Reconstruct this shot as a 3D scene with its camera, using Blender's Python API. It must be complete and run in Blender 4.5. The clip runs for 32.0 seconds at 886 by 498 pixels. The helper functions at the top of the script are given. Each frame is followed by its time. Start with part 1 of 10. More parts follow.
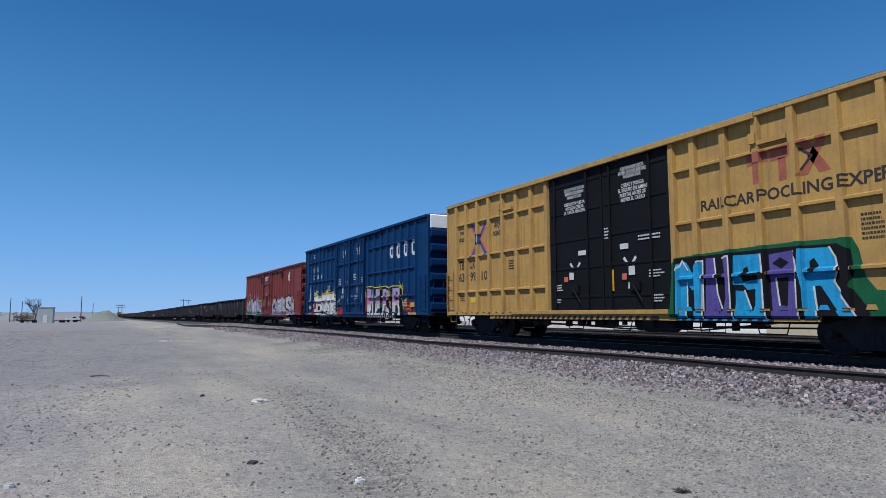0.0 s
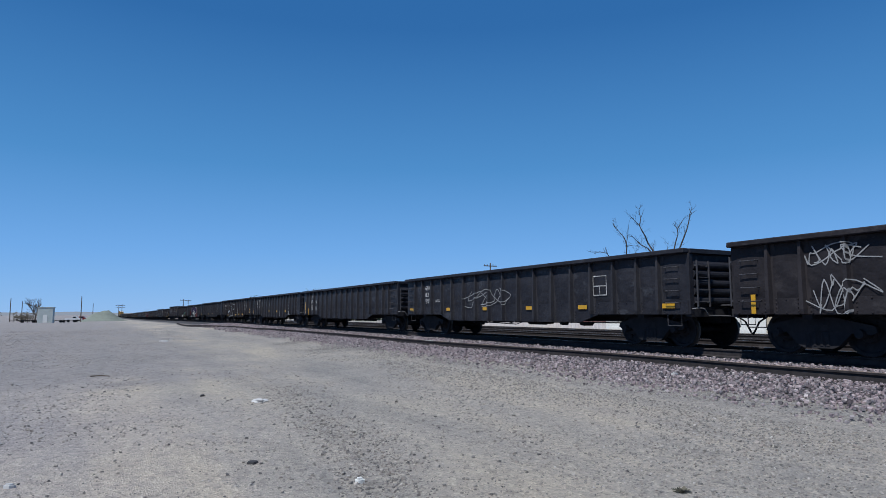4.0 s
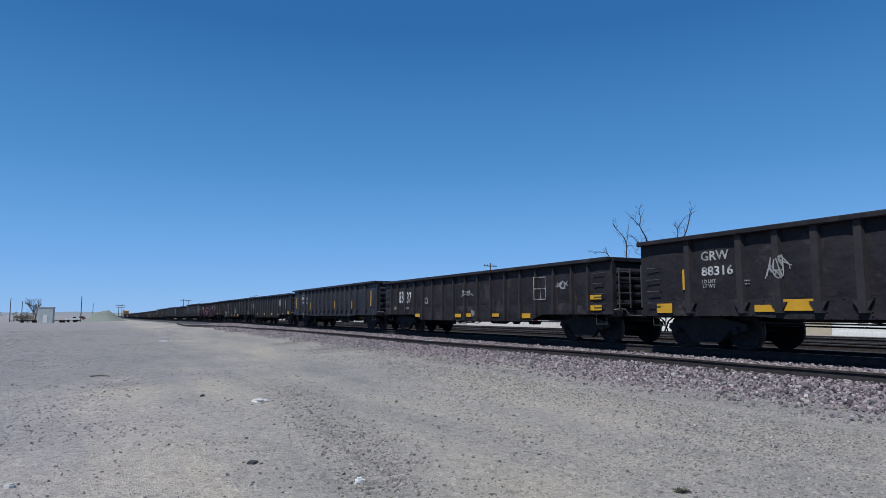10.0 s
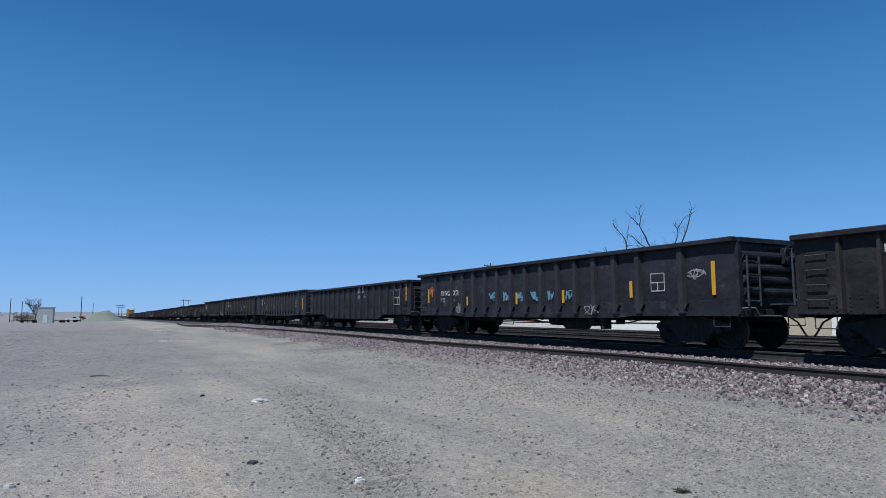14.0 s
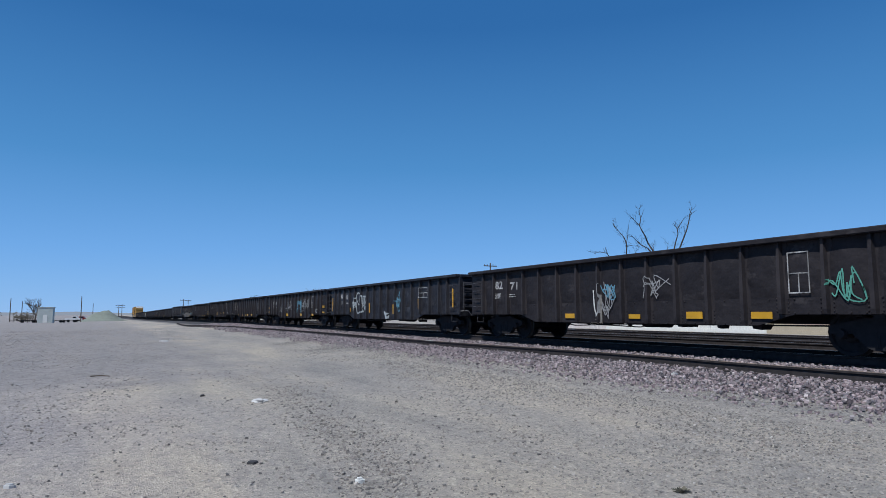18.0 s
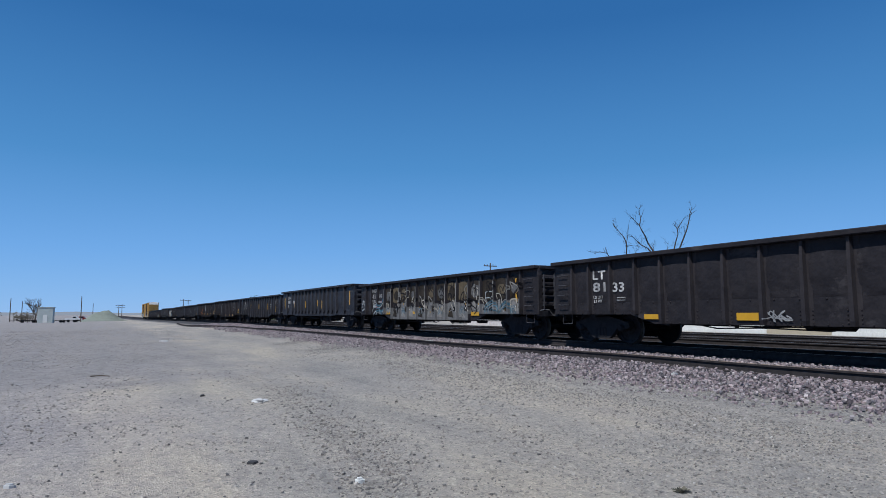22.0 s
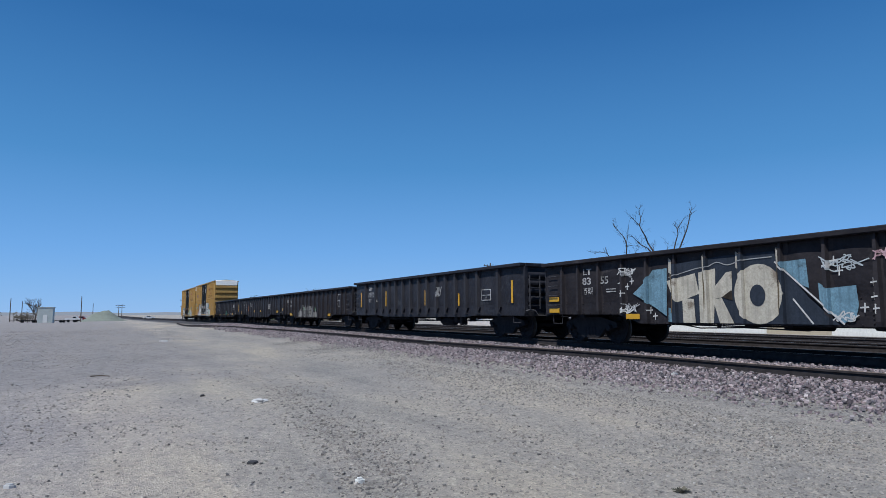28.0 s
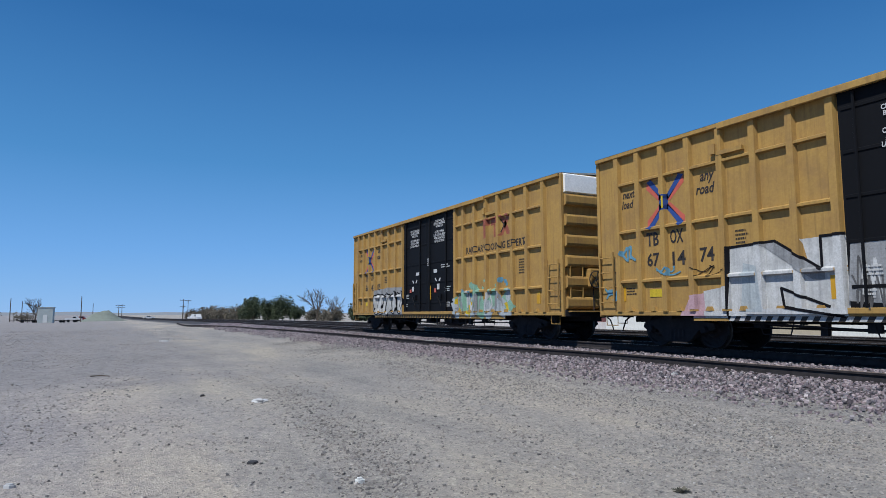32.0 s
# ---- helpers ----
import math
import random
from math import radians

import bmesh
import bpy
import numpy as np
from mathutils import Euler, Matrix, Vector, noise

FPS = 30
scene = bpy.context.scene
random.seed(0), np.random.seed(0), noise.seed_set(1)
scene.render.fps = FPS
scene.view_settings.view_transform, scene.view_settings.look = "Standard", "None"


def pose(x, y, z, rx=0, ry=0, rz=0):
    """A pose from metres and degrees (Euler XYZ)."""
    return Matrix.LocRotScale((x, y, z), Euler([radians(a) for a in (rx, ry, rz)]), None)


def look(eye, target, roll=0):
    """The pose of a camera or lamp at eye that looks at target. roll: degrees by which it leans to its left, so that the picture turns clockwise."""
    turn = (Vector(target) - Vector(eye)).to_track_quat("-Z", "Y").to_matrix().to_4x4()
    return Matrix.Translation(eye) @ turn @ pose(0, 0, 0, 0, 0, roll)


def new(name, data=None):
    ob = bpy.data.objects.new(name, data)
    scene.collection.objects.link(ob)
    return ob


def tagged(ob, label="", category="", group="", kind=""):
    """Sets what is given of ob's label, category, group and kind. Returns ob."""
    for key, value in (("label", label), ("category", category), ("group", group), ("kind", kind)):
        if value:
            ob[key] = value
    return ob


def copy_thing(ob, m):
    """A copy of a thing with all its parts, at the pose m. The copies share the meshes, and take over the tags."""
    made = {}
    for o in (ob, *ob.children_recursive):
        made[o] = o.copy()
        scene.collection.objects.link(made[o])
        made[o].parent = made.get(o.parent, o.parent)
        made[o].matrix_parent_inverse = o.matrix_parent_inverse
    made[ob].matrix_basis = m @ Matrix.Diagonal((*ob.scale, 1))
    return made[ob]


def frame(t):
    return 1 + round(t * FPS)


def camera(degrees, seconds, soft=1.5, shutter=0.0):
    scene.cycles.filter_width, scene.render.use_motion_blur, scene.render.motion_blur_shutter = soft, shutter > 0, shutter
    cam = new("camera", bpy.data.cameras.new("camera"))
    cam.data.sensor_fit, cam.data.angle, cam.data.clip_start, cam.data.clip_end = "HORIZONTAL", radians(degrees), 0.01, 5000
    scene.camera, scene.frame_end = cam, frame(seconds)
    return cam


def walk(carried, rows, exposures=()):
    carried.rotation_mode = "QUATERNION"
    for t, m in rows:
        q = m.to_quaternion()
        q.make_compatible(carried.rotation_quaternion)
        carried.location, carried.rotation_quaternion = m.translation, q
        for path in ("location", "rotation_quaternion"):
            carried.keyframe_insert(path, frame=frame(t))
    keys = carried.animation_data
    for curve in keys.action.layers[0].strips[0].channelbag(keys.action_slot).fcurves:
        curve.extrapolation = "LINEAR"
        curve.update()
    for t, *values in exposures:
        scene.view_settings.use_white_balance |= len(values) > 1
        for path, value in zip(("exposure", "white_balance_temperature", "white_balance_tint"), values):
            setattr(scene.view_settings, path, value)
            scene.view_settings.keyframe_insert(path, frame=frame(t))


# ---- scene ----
# World: x runs along the track in the train's direction, y away from the camera, z = 0 is the top of the rails.
EYE_Z = 0.88
cam = camera(69.77, 32.0, soft=0.4, shutter=0.0)
EYE = pose(0, 0, EYE_Z, 90 + 5.805, 0, 62.0086) @ pose(0, 0, 0, 0, 0, -0.156)
walk(cam, [(0.0, EYE), (32.0, EYE)], exposures=[(0.0, 0.0, 6300, 8), (32.0, 0.0, 6300, 8)])

SPEED = 23.093          # train speed, m/s
TRACK_Y = 14.156        # centre of the train's track
SUN_EL, SUN_AZ = radians(57), radians(25)   # azimuth from the near side's normal towards +x
SUN_DIR = Vector((math.sin(SUN_AZ) * math.cos(SUN_EL), -math.cos(SUN_AZ) * math.cos(SUN_EL), math.sin(SUN_EL)))

# ---- light ----
world = bpy.data.worlds.new("world")
scene.world = world
world.use_nodes = True
wn = world.node_tree.nodes
sky = wn.new("ShaderNodeTexSky")
sky.sky_type = "NISHITA"
sky.sun_disc = False
sky.sun_elevation = SUN_EL
sky.sun_rotation = math.atan2(SUN_DIR.x, SUN_DIR.y)
sky.altitude = 900
sky.air_density = 1.0
sky.dust_density = 0.0
sky.ozone_density = 3.0
wn["Background"].inputs["Strength"].default_value = 0.085
# clear desert sky: the sky model, drawn towards the deep blue gradient that this air shows
co = wn.new("ShaderNodeTexCoord")
split = wn.new("ShaderNodeSeparateXYZ")
grad = wn.new("ShaderNodeValToRGB")
for k in range(3):
    grad.color_ramp.elements.new(0.5)
for e, (pos, c) in zip(grad.color_ramp.elements, ((0.0, (0.232, 0.475, 0.88)), (0.093, (0.15, 0.388, 0.815)), (0.223, (0.07, 0.268, 0.605)), (0.42, (0.024, 0.145, 0.41)), (1.0, (0.015, 0.1, 0.32)))):
    e.position = pos
    e.color = (*c, 1.0)
gain = wn.new("ShaderNodeVectorMath")
gain.operation = "SCALE"
gain.inputs["Scale"].default_value = 1.0 / 0.085
blend = wn.new("ShaderNodeMix")
blend.data_type = "RGBA"
blend.inputs[0].default_value = 0.85
wl = world.node_tree.links
wl.new(co.outputs["Generated"], split.inputs[0])
wl.new(split.outputs["Z"], grad.inputs["Fac"])
wl.new(grad.outputs["Color"], gain.inputs[0])
wl.new(sky.outputs[0], blend.inputs[6])
wl.new(gain.outputs[0], blend.inputs[7])
wl.new(blend.outputs[2], wn["Background"].inputs["Color"])
sun_data = bpy.data.lights.new("sun", "SUN")
sun_data.energy = 5.0
sun_data.angle = radians(0.53)
sun_data.color = (1.0, 0.96, 0.9)
sun = new("sun", sun_data)
sun.matrix_world = look(SUN_DIR * 50, (0, 0, 0))


# ---- materials ----
def material(name):
    m = bpy.data.materials.new(name)
    m.use_nodes = True
    return m, m.node_tree.nodes, m.node_tree.links, m.node_tree.nodes["Principled BSDF"]


def tex(n, l, kind, scale, detail=4.0, rough=0.55, coords="Object", stretch=None, own=False):
    co = n.new("ShaderNodeTexCoord")
    out = co.outputs[coords]
    if own:
        info = n.new("ShaderNodeObjectInfo")
        off = n.new("ShaderNodeVectorMath")
        off.operation = "MULTIPLY_ADD"
        off.inputs[1].default_value = (37.0, 61.0, 23.0)
        l.new(info.outputs["Random"], off.inputs[0])
        l.new(out, off.inputs[2])
        out = off.outputs[0]
    if stretch:
        mp = n.new("ShaderNodeMapping")
        mp.inputs["Scale"].default_value = stretch
        l.new(out, mp.inputs["Vector"])
        out = mp.outputs["Vector"]
    if kind == "noise":
        t = n.new("ShaderNodeTexNoise")
        t.inputs["Detail"].default_value = detail
        t.inputs["Roughness"].default_value = rough
    else:
        t = n.new("ShaderNodeTexVoronoi")
    t.inputs["Scale"].default_value = scale
    l.new(out, t.inputs["Vector"])
    return t


def ramp(n, l, src, stops):
    r = n.new("ShaderNodeValToRGB")
    while len(r.color_ramp.elements) < len(stops):
        r.color_ramp.elements.new(0.5)
    for e, (p, c) in zip(r.color_ramp.elements, stops):
        e.position = p
        e.color = (*c, 1.0) if len(c) == 3 else c
    l.new(src, r.inputs["Fac"])
    return r


def mixc(n, l, fac, a, b, mode="MIX"):
    m = n.new("ShaderNodeMix")
    m.data_type = "RGBA"
    m.blend_type = mode
    for sock, val in (("Factor", fac), ("A", a), ("B", b)):
        s = [i for i in m.inputs if i.name == sock and i.enabled][0]
        if isinstance(val, (int, float)):
            s.default_value = val
        elif isinstance(val, tuple):
            s.default_value = (*val, 1.0) if len(val) == 3 else val
        else:
            l.new(val, s)
    return [o for o in m.outputs if o.enabled][0]


def bump(n, l, p, src, strength, dist):
    b = n.new("ShaderNodeBump")
    b.inputs["Strength"].default_value = strength
    b.inputs["Distance"].default_value = dist
    l.new(src, b.inputs["Height"])
    l.new(b.outputs[0], p.inputs["Normal"])


def painted(name, col, worn, rough=0.55, wear=0.5, streak=True, grain=0.12, metal=0.0, gloss=0.4, bare=None, size=1.0, dent=0.0):
    """Weathered paint: fine mottling, vertical streaks, patches of a second colour."""
    m, n, l, p = material(name)
    fine = tex(n, l, "noise", 14.0 * size, 6.0, 0.75, own=True)
    r1 = ramp(n, l, fine.outputs["Fac"], [(0.3, tuple(c * (1 - grain) for c in col)), (0.7, tuple(min(1, c * (1 + grain)) for c in col))])
    out = r1.outputs["Color"]
    big = tex(n, l, "noise", 1.3 * size, 6.0, 0.68, own=True)
    r2 = ramp(n, l, big.outputs["Fac"], [(0.42, (0, 0, 0)), (0.68, (wear, wear, wear))])
    out = mixc(n, l, r2.outputs["Color"], out, worn)
    if streak:
        st = tex(n, l, "noise", 1.0, 5.0, 0.65, stretch=(11.0, 11.0, 0.45), own=True)
        r3 = ramp(n, l, st.outputs["Fac"], [(0.48, (0, 0, 0)), (0.75, (wear * 0.8,) * 3)])
        out = mixc(n, l, r3.outputs["Color"], out, tuple(c * 0.55 for c in worn))
    if bare:
        # rubbed places with ragged edges
        rub = tex(n, l, "noise", 0.9, 9.0, 0.72, stretch=(1.0, 1.0, 1.5), own=True)
        r4 = ramp(n, l, rub.outputs["Fac"], [(0.57, (0, 0, 0)), (0.62, (0.6, 0.6, 0.6)), (0.7, (0.9, 0.9, 0.9))])
        out = mixc(n, l, r4.outputs["Color"], out, bare)
    l.new(out, p.inputs["Base Color"])
    p.inputs["Roughness"].default_value = rough
    p.inputs["Metallic"].default_value = metal
    p.inputs["Specular IOR Level"].default_value = gloss
    if dent:
        # knocks and waves in thin plate
        wave = tex(n, l, "noise", 2.2, 3.0, 0.5, own=True)
        both = n.new("ShaderNodeMath")
        both.operation = "MULTIPLY_ADD"
        both.inputs[1].default_value = 0.06
        l.new(fine.outputs["Fac"], both.inputs[0])
        l.new(wave.outputs["Fac"], both.inputs[2])
        bump(n, l, p, both.outputs[0], dent, 0.12)
    else:
        bump(n, l, p, fine.outputs["Fac"], 0.12, 0.01)
    return m


def plain(name, col, rough=0.6, var=0.1, scale=6.0, metal=0.0, gloss=0.4):
    m, n, l, p = material(name)
    t = tex(n, l, "noise", scale, 5.0, 0.6)
    r = ramp(n, l, t.outputs["Fac"], [(0.3, tuple(c * (1 - var) for c in col)), (0.7, tuple(min(1, c * (1 + var)) for c in col))])
    l.new(r.outputs["Color"], p.inputs["Base Color"])
    p.inputs["Roughness"].default_value = rough
    p.inputs["Metallic"].default_value = metal
    p.inputs["Specular IOR Level"].default_value = gloss
    return m


def by_object(name, cols, rough=0.9, scale=30.0):
    """Colour drawn at random per object or per loose piece."""
    m, n, l, p = material(name)
    g = n.new("ShaderNodeNewGeometry")
    r = ramp(n, l, g.outputs["Random Per Island"], [(i / max(1, len(cols) - 1), c) for i, c in enumerate(cols)])
    t = tex(n, l, "noise", scale, 4.0)
    r2 = ramp(n, l, t.outputs["Fac"], [(0.3, (0.8, 0.8, 0.8)), (0.7, (1.15, 1.15, 1.15))])
    l.new(mixc(n, l, 1.0, r.outputs["Color"], r2.outputs["Color"], "MULTIPLY"), p.inputs["Base Color"])
    p.inputs["Roughness"].default_value = rough
    return m


M = {}
M["yellow"] = painted("boxcar_yellow", (0.36, 0.222, 0.066), (0.225, 0.135, 0.06), 0.6, 0.6, gloss=0.25)
M["blue"] = painted("boxcar_blue", (0.003, 0.029, 0.1), (0.003, 0.019, 0.055), 0.5, 0.5, gloss=0.1)
M["red"] = painted("boxcar_red", (0.142, 0.025, 0.022), (0.095, 0.019, 0.017), 0.6, 0.45, gloss=0.25)
M["door_black"] = painted("door_black", (0.005, 0.0056, 0.0076), (0.0085, 0.0085, 0.0098), 0.65, 0.3, gloss=0.12)
M["gon_black"] = painted("gondola_black", (0.0162, 0.0169, 0.0232), (0.03, 0.03, 0.037), 0.55, 0.7, grain=0.22, gloss=0.16, bare=(0.046, 0.049, 0.059), dent=0.55)
M["gon_brown"] = painted("gondola_brown_black", (0.017, 0.0158, 0.0195), (0.031, 0.0278, 0.031), 0.6, 0.7, grain=0.22, gloss=0.14, bare=(0.047, 0.043, 0.047), dent=0.55)
M["post_black"] = painted("dusty_black_post", (0.024, 0.0245, 0.031), (0.042, 0.041, 0.047), 0.6, 0.7, grain=0.3, gloss=0.16)
M["post_brown"] = painted("dusty_brown_black_post", (0.0245, 0.0225, 0.0265), (0.043, 0.038, 0.041), 0.6, 0.7, grain=0.3, gloss=0.14)
M["bracket"] = plain("worn_bracket_steel", (0.045, 0.045, 0.052), 0.6, 0.25, 9.0, gloss=0.2)
M["bare_rod"] = plain("bare_steel_rod", (0.14, 0.14, 0.15), 0.6, 0.2, 9.0, gloss=0.2)
M["under"] = plain("underframe_black", (0.025, 0.025, 0.029), 0.85, 0.2, gloss=0.08)
M["steel"] = plain("wheel_steel", (0.026, 0.0255, 0.029), 0.85, 0.25, 9.0, gloss=0.08)
M["tread"] = plain("polished_tread", (0.07, 0.066, 0.064), 0.5, 0.1, 9.0, 0.5)
M["white"] = painted("white_paint", (0.82, 0.82, 0.8), (0.66, 0.66, 0.64), 0.5, 0.2, False)
M["letter_white"] = plain("white_lettering", (0.444, 0.451, 0.459), 0.6, 0.15)
M["letter_worn"] = painted("worn_white_lettering", (0.43, 0.43, 0.44), (0.03, 0.03, 0.03), 0.7, 0.95, size=2.5)
M["letter_black"] = plain("black_lettering", (0.0222, 0.0185, 0.0185), 0.6, 0.15)
M["reflector"] = plain("yellow_reflector", (0.459, 0.252, 0.0148), 0.4, 0.12, 3.0)
M["galv"] = plain("roof_metal", (0.311, 0.303, 0.281), 0.5, 0.15, 2.0, 0.2)


def cells_of(n, l, scale, lo, hi):
    """Random brightness for each small stone-like cell."""
    v = tex(n, l, "voronoi", scale)
    sp = n.new("ShaderNodeSeparateColor")
    l.new(v.outputs["Color"], sp.inputs[0])
    return v, ramp(n, l, sp.outputs[0], [(0.0, (lo, lo, lo * 1.02)), (0.16, (0.93, 0.93, 0.94)), (0.8, (1.03, 1.02, 1.0)), (1.0, (hi, hi * 0.99, hi * 0.96))])


def ground_material():
    m, n, l, p = material("desert_gravel")
    co = n.new("ShaderNodeTexCoord")
    big = tex(n, l, "noise", 0.16, 5.0, 0.55)
    mid = tex(n, l, "noise", 1.4, 7.0, 0.75)
    fine = tex(n, l, "noise", 24.0, 8.0, 0.85)
    base = ramp(n, l, big.outputs["Fac"], [(0.35, (0.282, 0.271, 0.264)), (0.5, (0.322, 0.306, 0.288)), (0.66, (0.352, 0.33, 0.298))])
    r2 = ramp(n, l, mid.outputs["Fac"], [(0.3, (0.88, 0.885, 0.9)), (0.5, (1, 1, 1)), (0.7, (1.06, 1.05, 1.04))])
    c = mixc(n, l, 1.0, base.outputs["Color"], r2.outputs["Color"], "MULTIPLY")
    r3 = ramp(n, l, fine.outputs["Fac"], [(0.28, (0.6, 0.6, 0.61)), (0.48, (1, 1, 1)), (0.72, (1.2, 1.19, 1.17))])
    c = mixc(n, l, 0.95, c, r3.outputs["Color"], "MULTIPLY")
    vor, small = cells_of(n, l, 52.0, 0.52, 1.35)
    c = mixc(n, l, 0.9, c, small.outputs["Color"], "MULTIPLY")
    _, larger = cells_of(n, l, 14.0, 0.68, 1.2)
    c = mixc(n, l, 0.85, c, larger.outputs["Color"], "MULTIPLY")
    # stretched tyre-worn streaks along the yard
    ty = tex(n, l, "noise", 1.0, 4.0, 0.6, stretch=(0.07, 0.55, 1.0))
    r4 = ramp(n, l, ty.outputs["Fac"], [(0.34, (0.8, 0.815, 0.85)), (0.5, (1.03, 1.02, 1.02)), (0.62, (1.16, 1.12, 1.06))])
    c = mixc(n, l, 1.0, c, r4.outputs["Color"], "MULTIPLY")
    # coarser violet-grey gravel on the side away from the track
    sep = n.new("ShaderNodeSeparateXYZ")
    l.new(co.outputs["Object"], sep.inputs[0])
    wob = n.new("ShaderNodeMath")
    wob.operation = "MULTIPLY_ADD"
    wob.inputs[1].default_value = 5.0
    l.new(big.outputs["Fac"], wob.inputs[0])
    l.new(sep.outputs["Y"], wob.inputs[2])
    far = ramp(n, l, wob.outputs[0], [(0.0, (0.86, 0.85, 0.91)), (0.5, (0.93, 0.925, 0.945)), (1.0, (0.87, 0.87, 0.855))])
    mrf = n.new("ShaderNodeMapRange")
    mrf.inputs["From Min"].default_value = -1.0
    mrf.inputs["From Max"].default_value = 5.5
    l.new(wob.outputs[0], mrf.inputs["Value"])
    l.new(mrf.outputs[0], far.inputs["Fac"])
    c = mixc(n, l, 1.0, c, far.outputs["Color"], "MULTIPLY")
    # an old spread of coarse dark gravel farther down the yard, with a ragged edge
    ragged = tex(n, l, "noise", 0.5, 6.0, 0.7)
    coarse_x = n.new("ShaderNodeMapRange")
    coarse_x.inputs["From Min"].default_value = -11.0
    coarse_x.inputs["From Max"].default_value = -24.0
    l.new(sep.outputs["X"], coarse_x.inputs["Value"])
    coarse_y = n.new("ShaderNodeMapRange")
    coarse_y.inputs["From Min"].default_value = 5.5
    coarse_y.inputs["From Max"].default_value = -2.5
    l.new(sep.outputs["Y"], coarse_y.inputs["Value"])
    coarse = n.new("ShaderNodeMath")
    coarse.operation = "MULTIPLY"
    l.new(coarse_x.outputs[0], coarse.inputs[0])
    l.new(coarse_y.outputs[0], coarse.inputs[1])
    torn = n.new("ShaderNodeMath")
    torn.operation = "MULTIPLY_ADD"
    torn.inputs[1].default_value = 1.2
    l.new(ragged.outputs["Fac"], torn.inputs[0])
    l.new(coarse.outputs[0], torn.inputs[2])
    spread_of = ramp(n, l, torn.outputs[0], [(0.72, (0, 0, 0)), (0.98, (0.8, 0.8, 0.8))])
    speck = tex(n, l, "noise", 4.0, 8.0, 0.85)
    dark = ramp(n, l, speck.outputs["Fac"], [(0.36, (0.11, 0.106, 0.11)), (0.5, (0.205, 0.195, 0.196)), (0.64, (0.29, 0.275, 0.268))])
    c = mixc(n, l, spread_of.outputs["Color"], c, dark.outputs["Color"])
    # darker track bed: shade in the gaps between its stones, put into the colour
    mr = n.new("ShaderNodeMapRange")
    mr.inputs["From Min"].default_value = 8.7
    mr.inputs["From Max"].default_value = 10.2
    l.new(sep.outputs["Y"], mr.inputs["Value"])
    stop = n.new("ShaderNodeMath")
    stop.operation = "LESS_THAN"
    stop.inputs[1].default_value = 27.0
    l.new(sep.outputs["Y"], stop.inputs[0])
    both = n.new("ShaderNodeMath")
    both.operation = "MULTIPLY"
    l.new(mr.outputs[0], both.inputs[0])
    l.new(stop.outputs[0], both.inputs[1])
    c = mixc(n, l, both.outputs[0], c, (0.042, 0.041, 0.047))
    l.new(c, p.inputs["Base Color"])
    p.inputs["Roughness"].default_value = 0.95
    mul = n.new("ShaderNodeMath")
    mul.operation = "ADD"
    l.new(fine.outputs["Fac"], mul.inputs[0])
    l.new(vor.outputs["Distance"], mul.inputs[1])
    bump(n, l, p, mul.outputs[0], 0.7, 0.03)
    return m


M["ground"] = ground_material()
M["ballast"] = by_object("pink_grey_ballast", [(0.055, 0.047, 0.056), (0.24, 0.196, 0.212), (0.31, 0.265, 0.28), (0.18, 0.135, 0.152), (0.42, 0.375, 0.385), (0.047, 0.044, 0.055), (0.24, 0.222, 0.235), (0.32, 0.26, 0.272), (0.08, 0.071, 0.082)])
M["gravel"] = by_object("grey_gravel", [(0.1, 0.1, 0.102), (0.24, 0.235, 0.222), (0.17, 0.162, 0.155), (0.38, 0.366, 0.35), (0.19, 0.165, 0.148), (0.26, 0.25, 0.235), (0.09, 0.085, 0.085)])
M["pebble"] = by_object("grey_pebble", [(0.075, 0.073, 0.077), (0.25, 0.228, 0.206), (0.17, 0.157, 0.15), (0.36, 0.34, 0.315), (0.22, 0.195, 0.18), (0.13, 0.125, 0.125)])
M["rail"] = plain("rusty_rail", (0.042, 0.038, 0.04), 0.8, 0.3, 8.0, 0.2, gloss=0.05)
M["rail_head"] = plain("worn_rail_head", (0.222, 0.207, 0.192), 0.4, 0.15, 8.0, 0.7)
M["rust_top"] = plain("rusty_rail_top", (0.222, 0.163, 0.118), 0.8, 0.2, 8.0)


# ---- mesh helpers ----
from mathutils import geometry


def part(name, bm, mat, parent=None, label="", smooth=False):
    me = bpy.data.meshes.new(name)
    bm.to_mesh(me)
    bm.free()
    for m in (mat if isinstance(mat, (list, tuple)) else [mat]):
        me.materials.append(m)
    if smooth:
        for f in me.polygons:
            f.use_smooth = True
    ob = new(name, me)
    if parent:
        ob.parent = parent
    if label:
        ob["label"] = label
    return ob




def box(bm, x0, x1, y0, y1, z0, z1, mi=0):
    vs = [bm.verts.new((x, y, z)) for x in (x0, x1) for y in (y0, y1) for z in (z0, z1)]
    for f in ((0, 1, 3, 2), (4, 6, 7, 5), (0, 4, 5, 1), (2, 3, 7, 6), (0, 2, 6, 4), (1, 5, 7, 3)):
        bm.faces.new([vs[i] for i in f]).material_index = mi
    return bm


def bbox(x0, x1, y0, y1, z0, z1, bev=0.0):
    bm = box(bmesh.new(), x0, x1, y0, y1, z0, z1)
    if bev:
        bmesh.ops.bevel(bm, geom=bm.edges[:], offset=bev, segments=1, affect="EDGES")
    bmesh.ops.recalc_face_normals(bm, faces=bm.faces)
    return bm


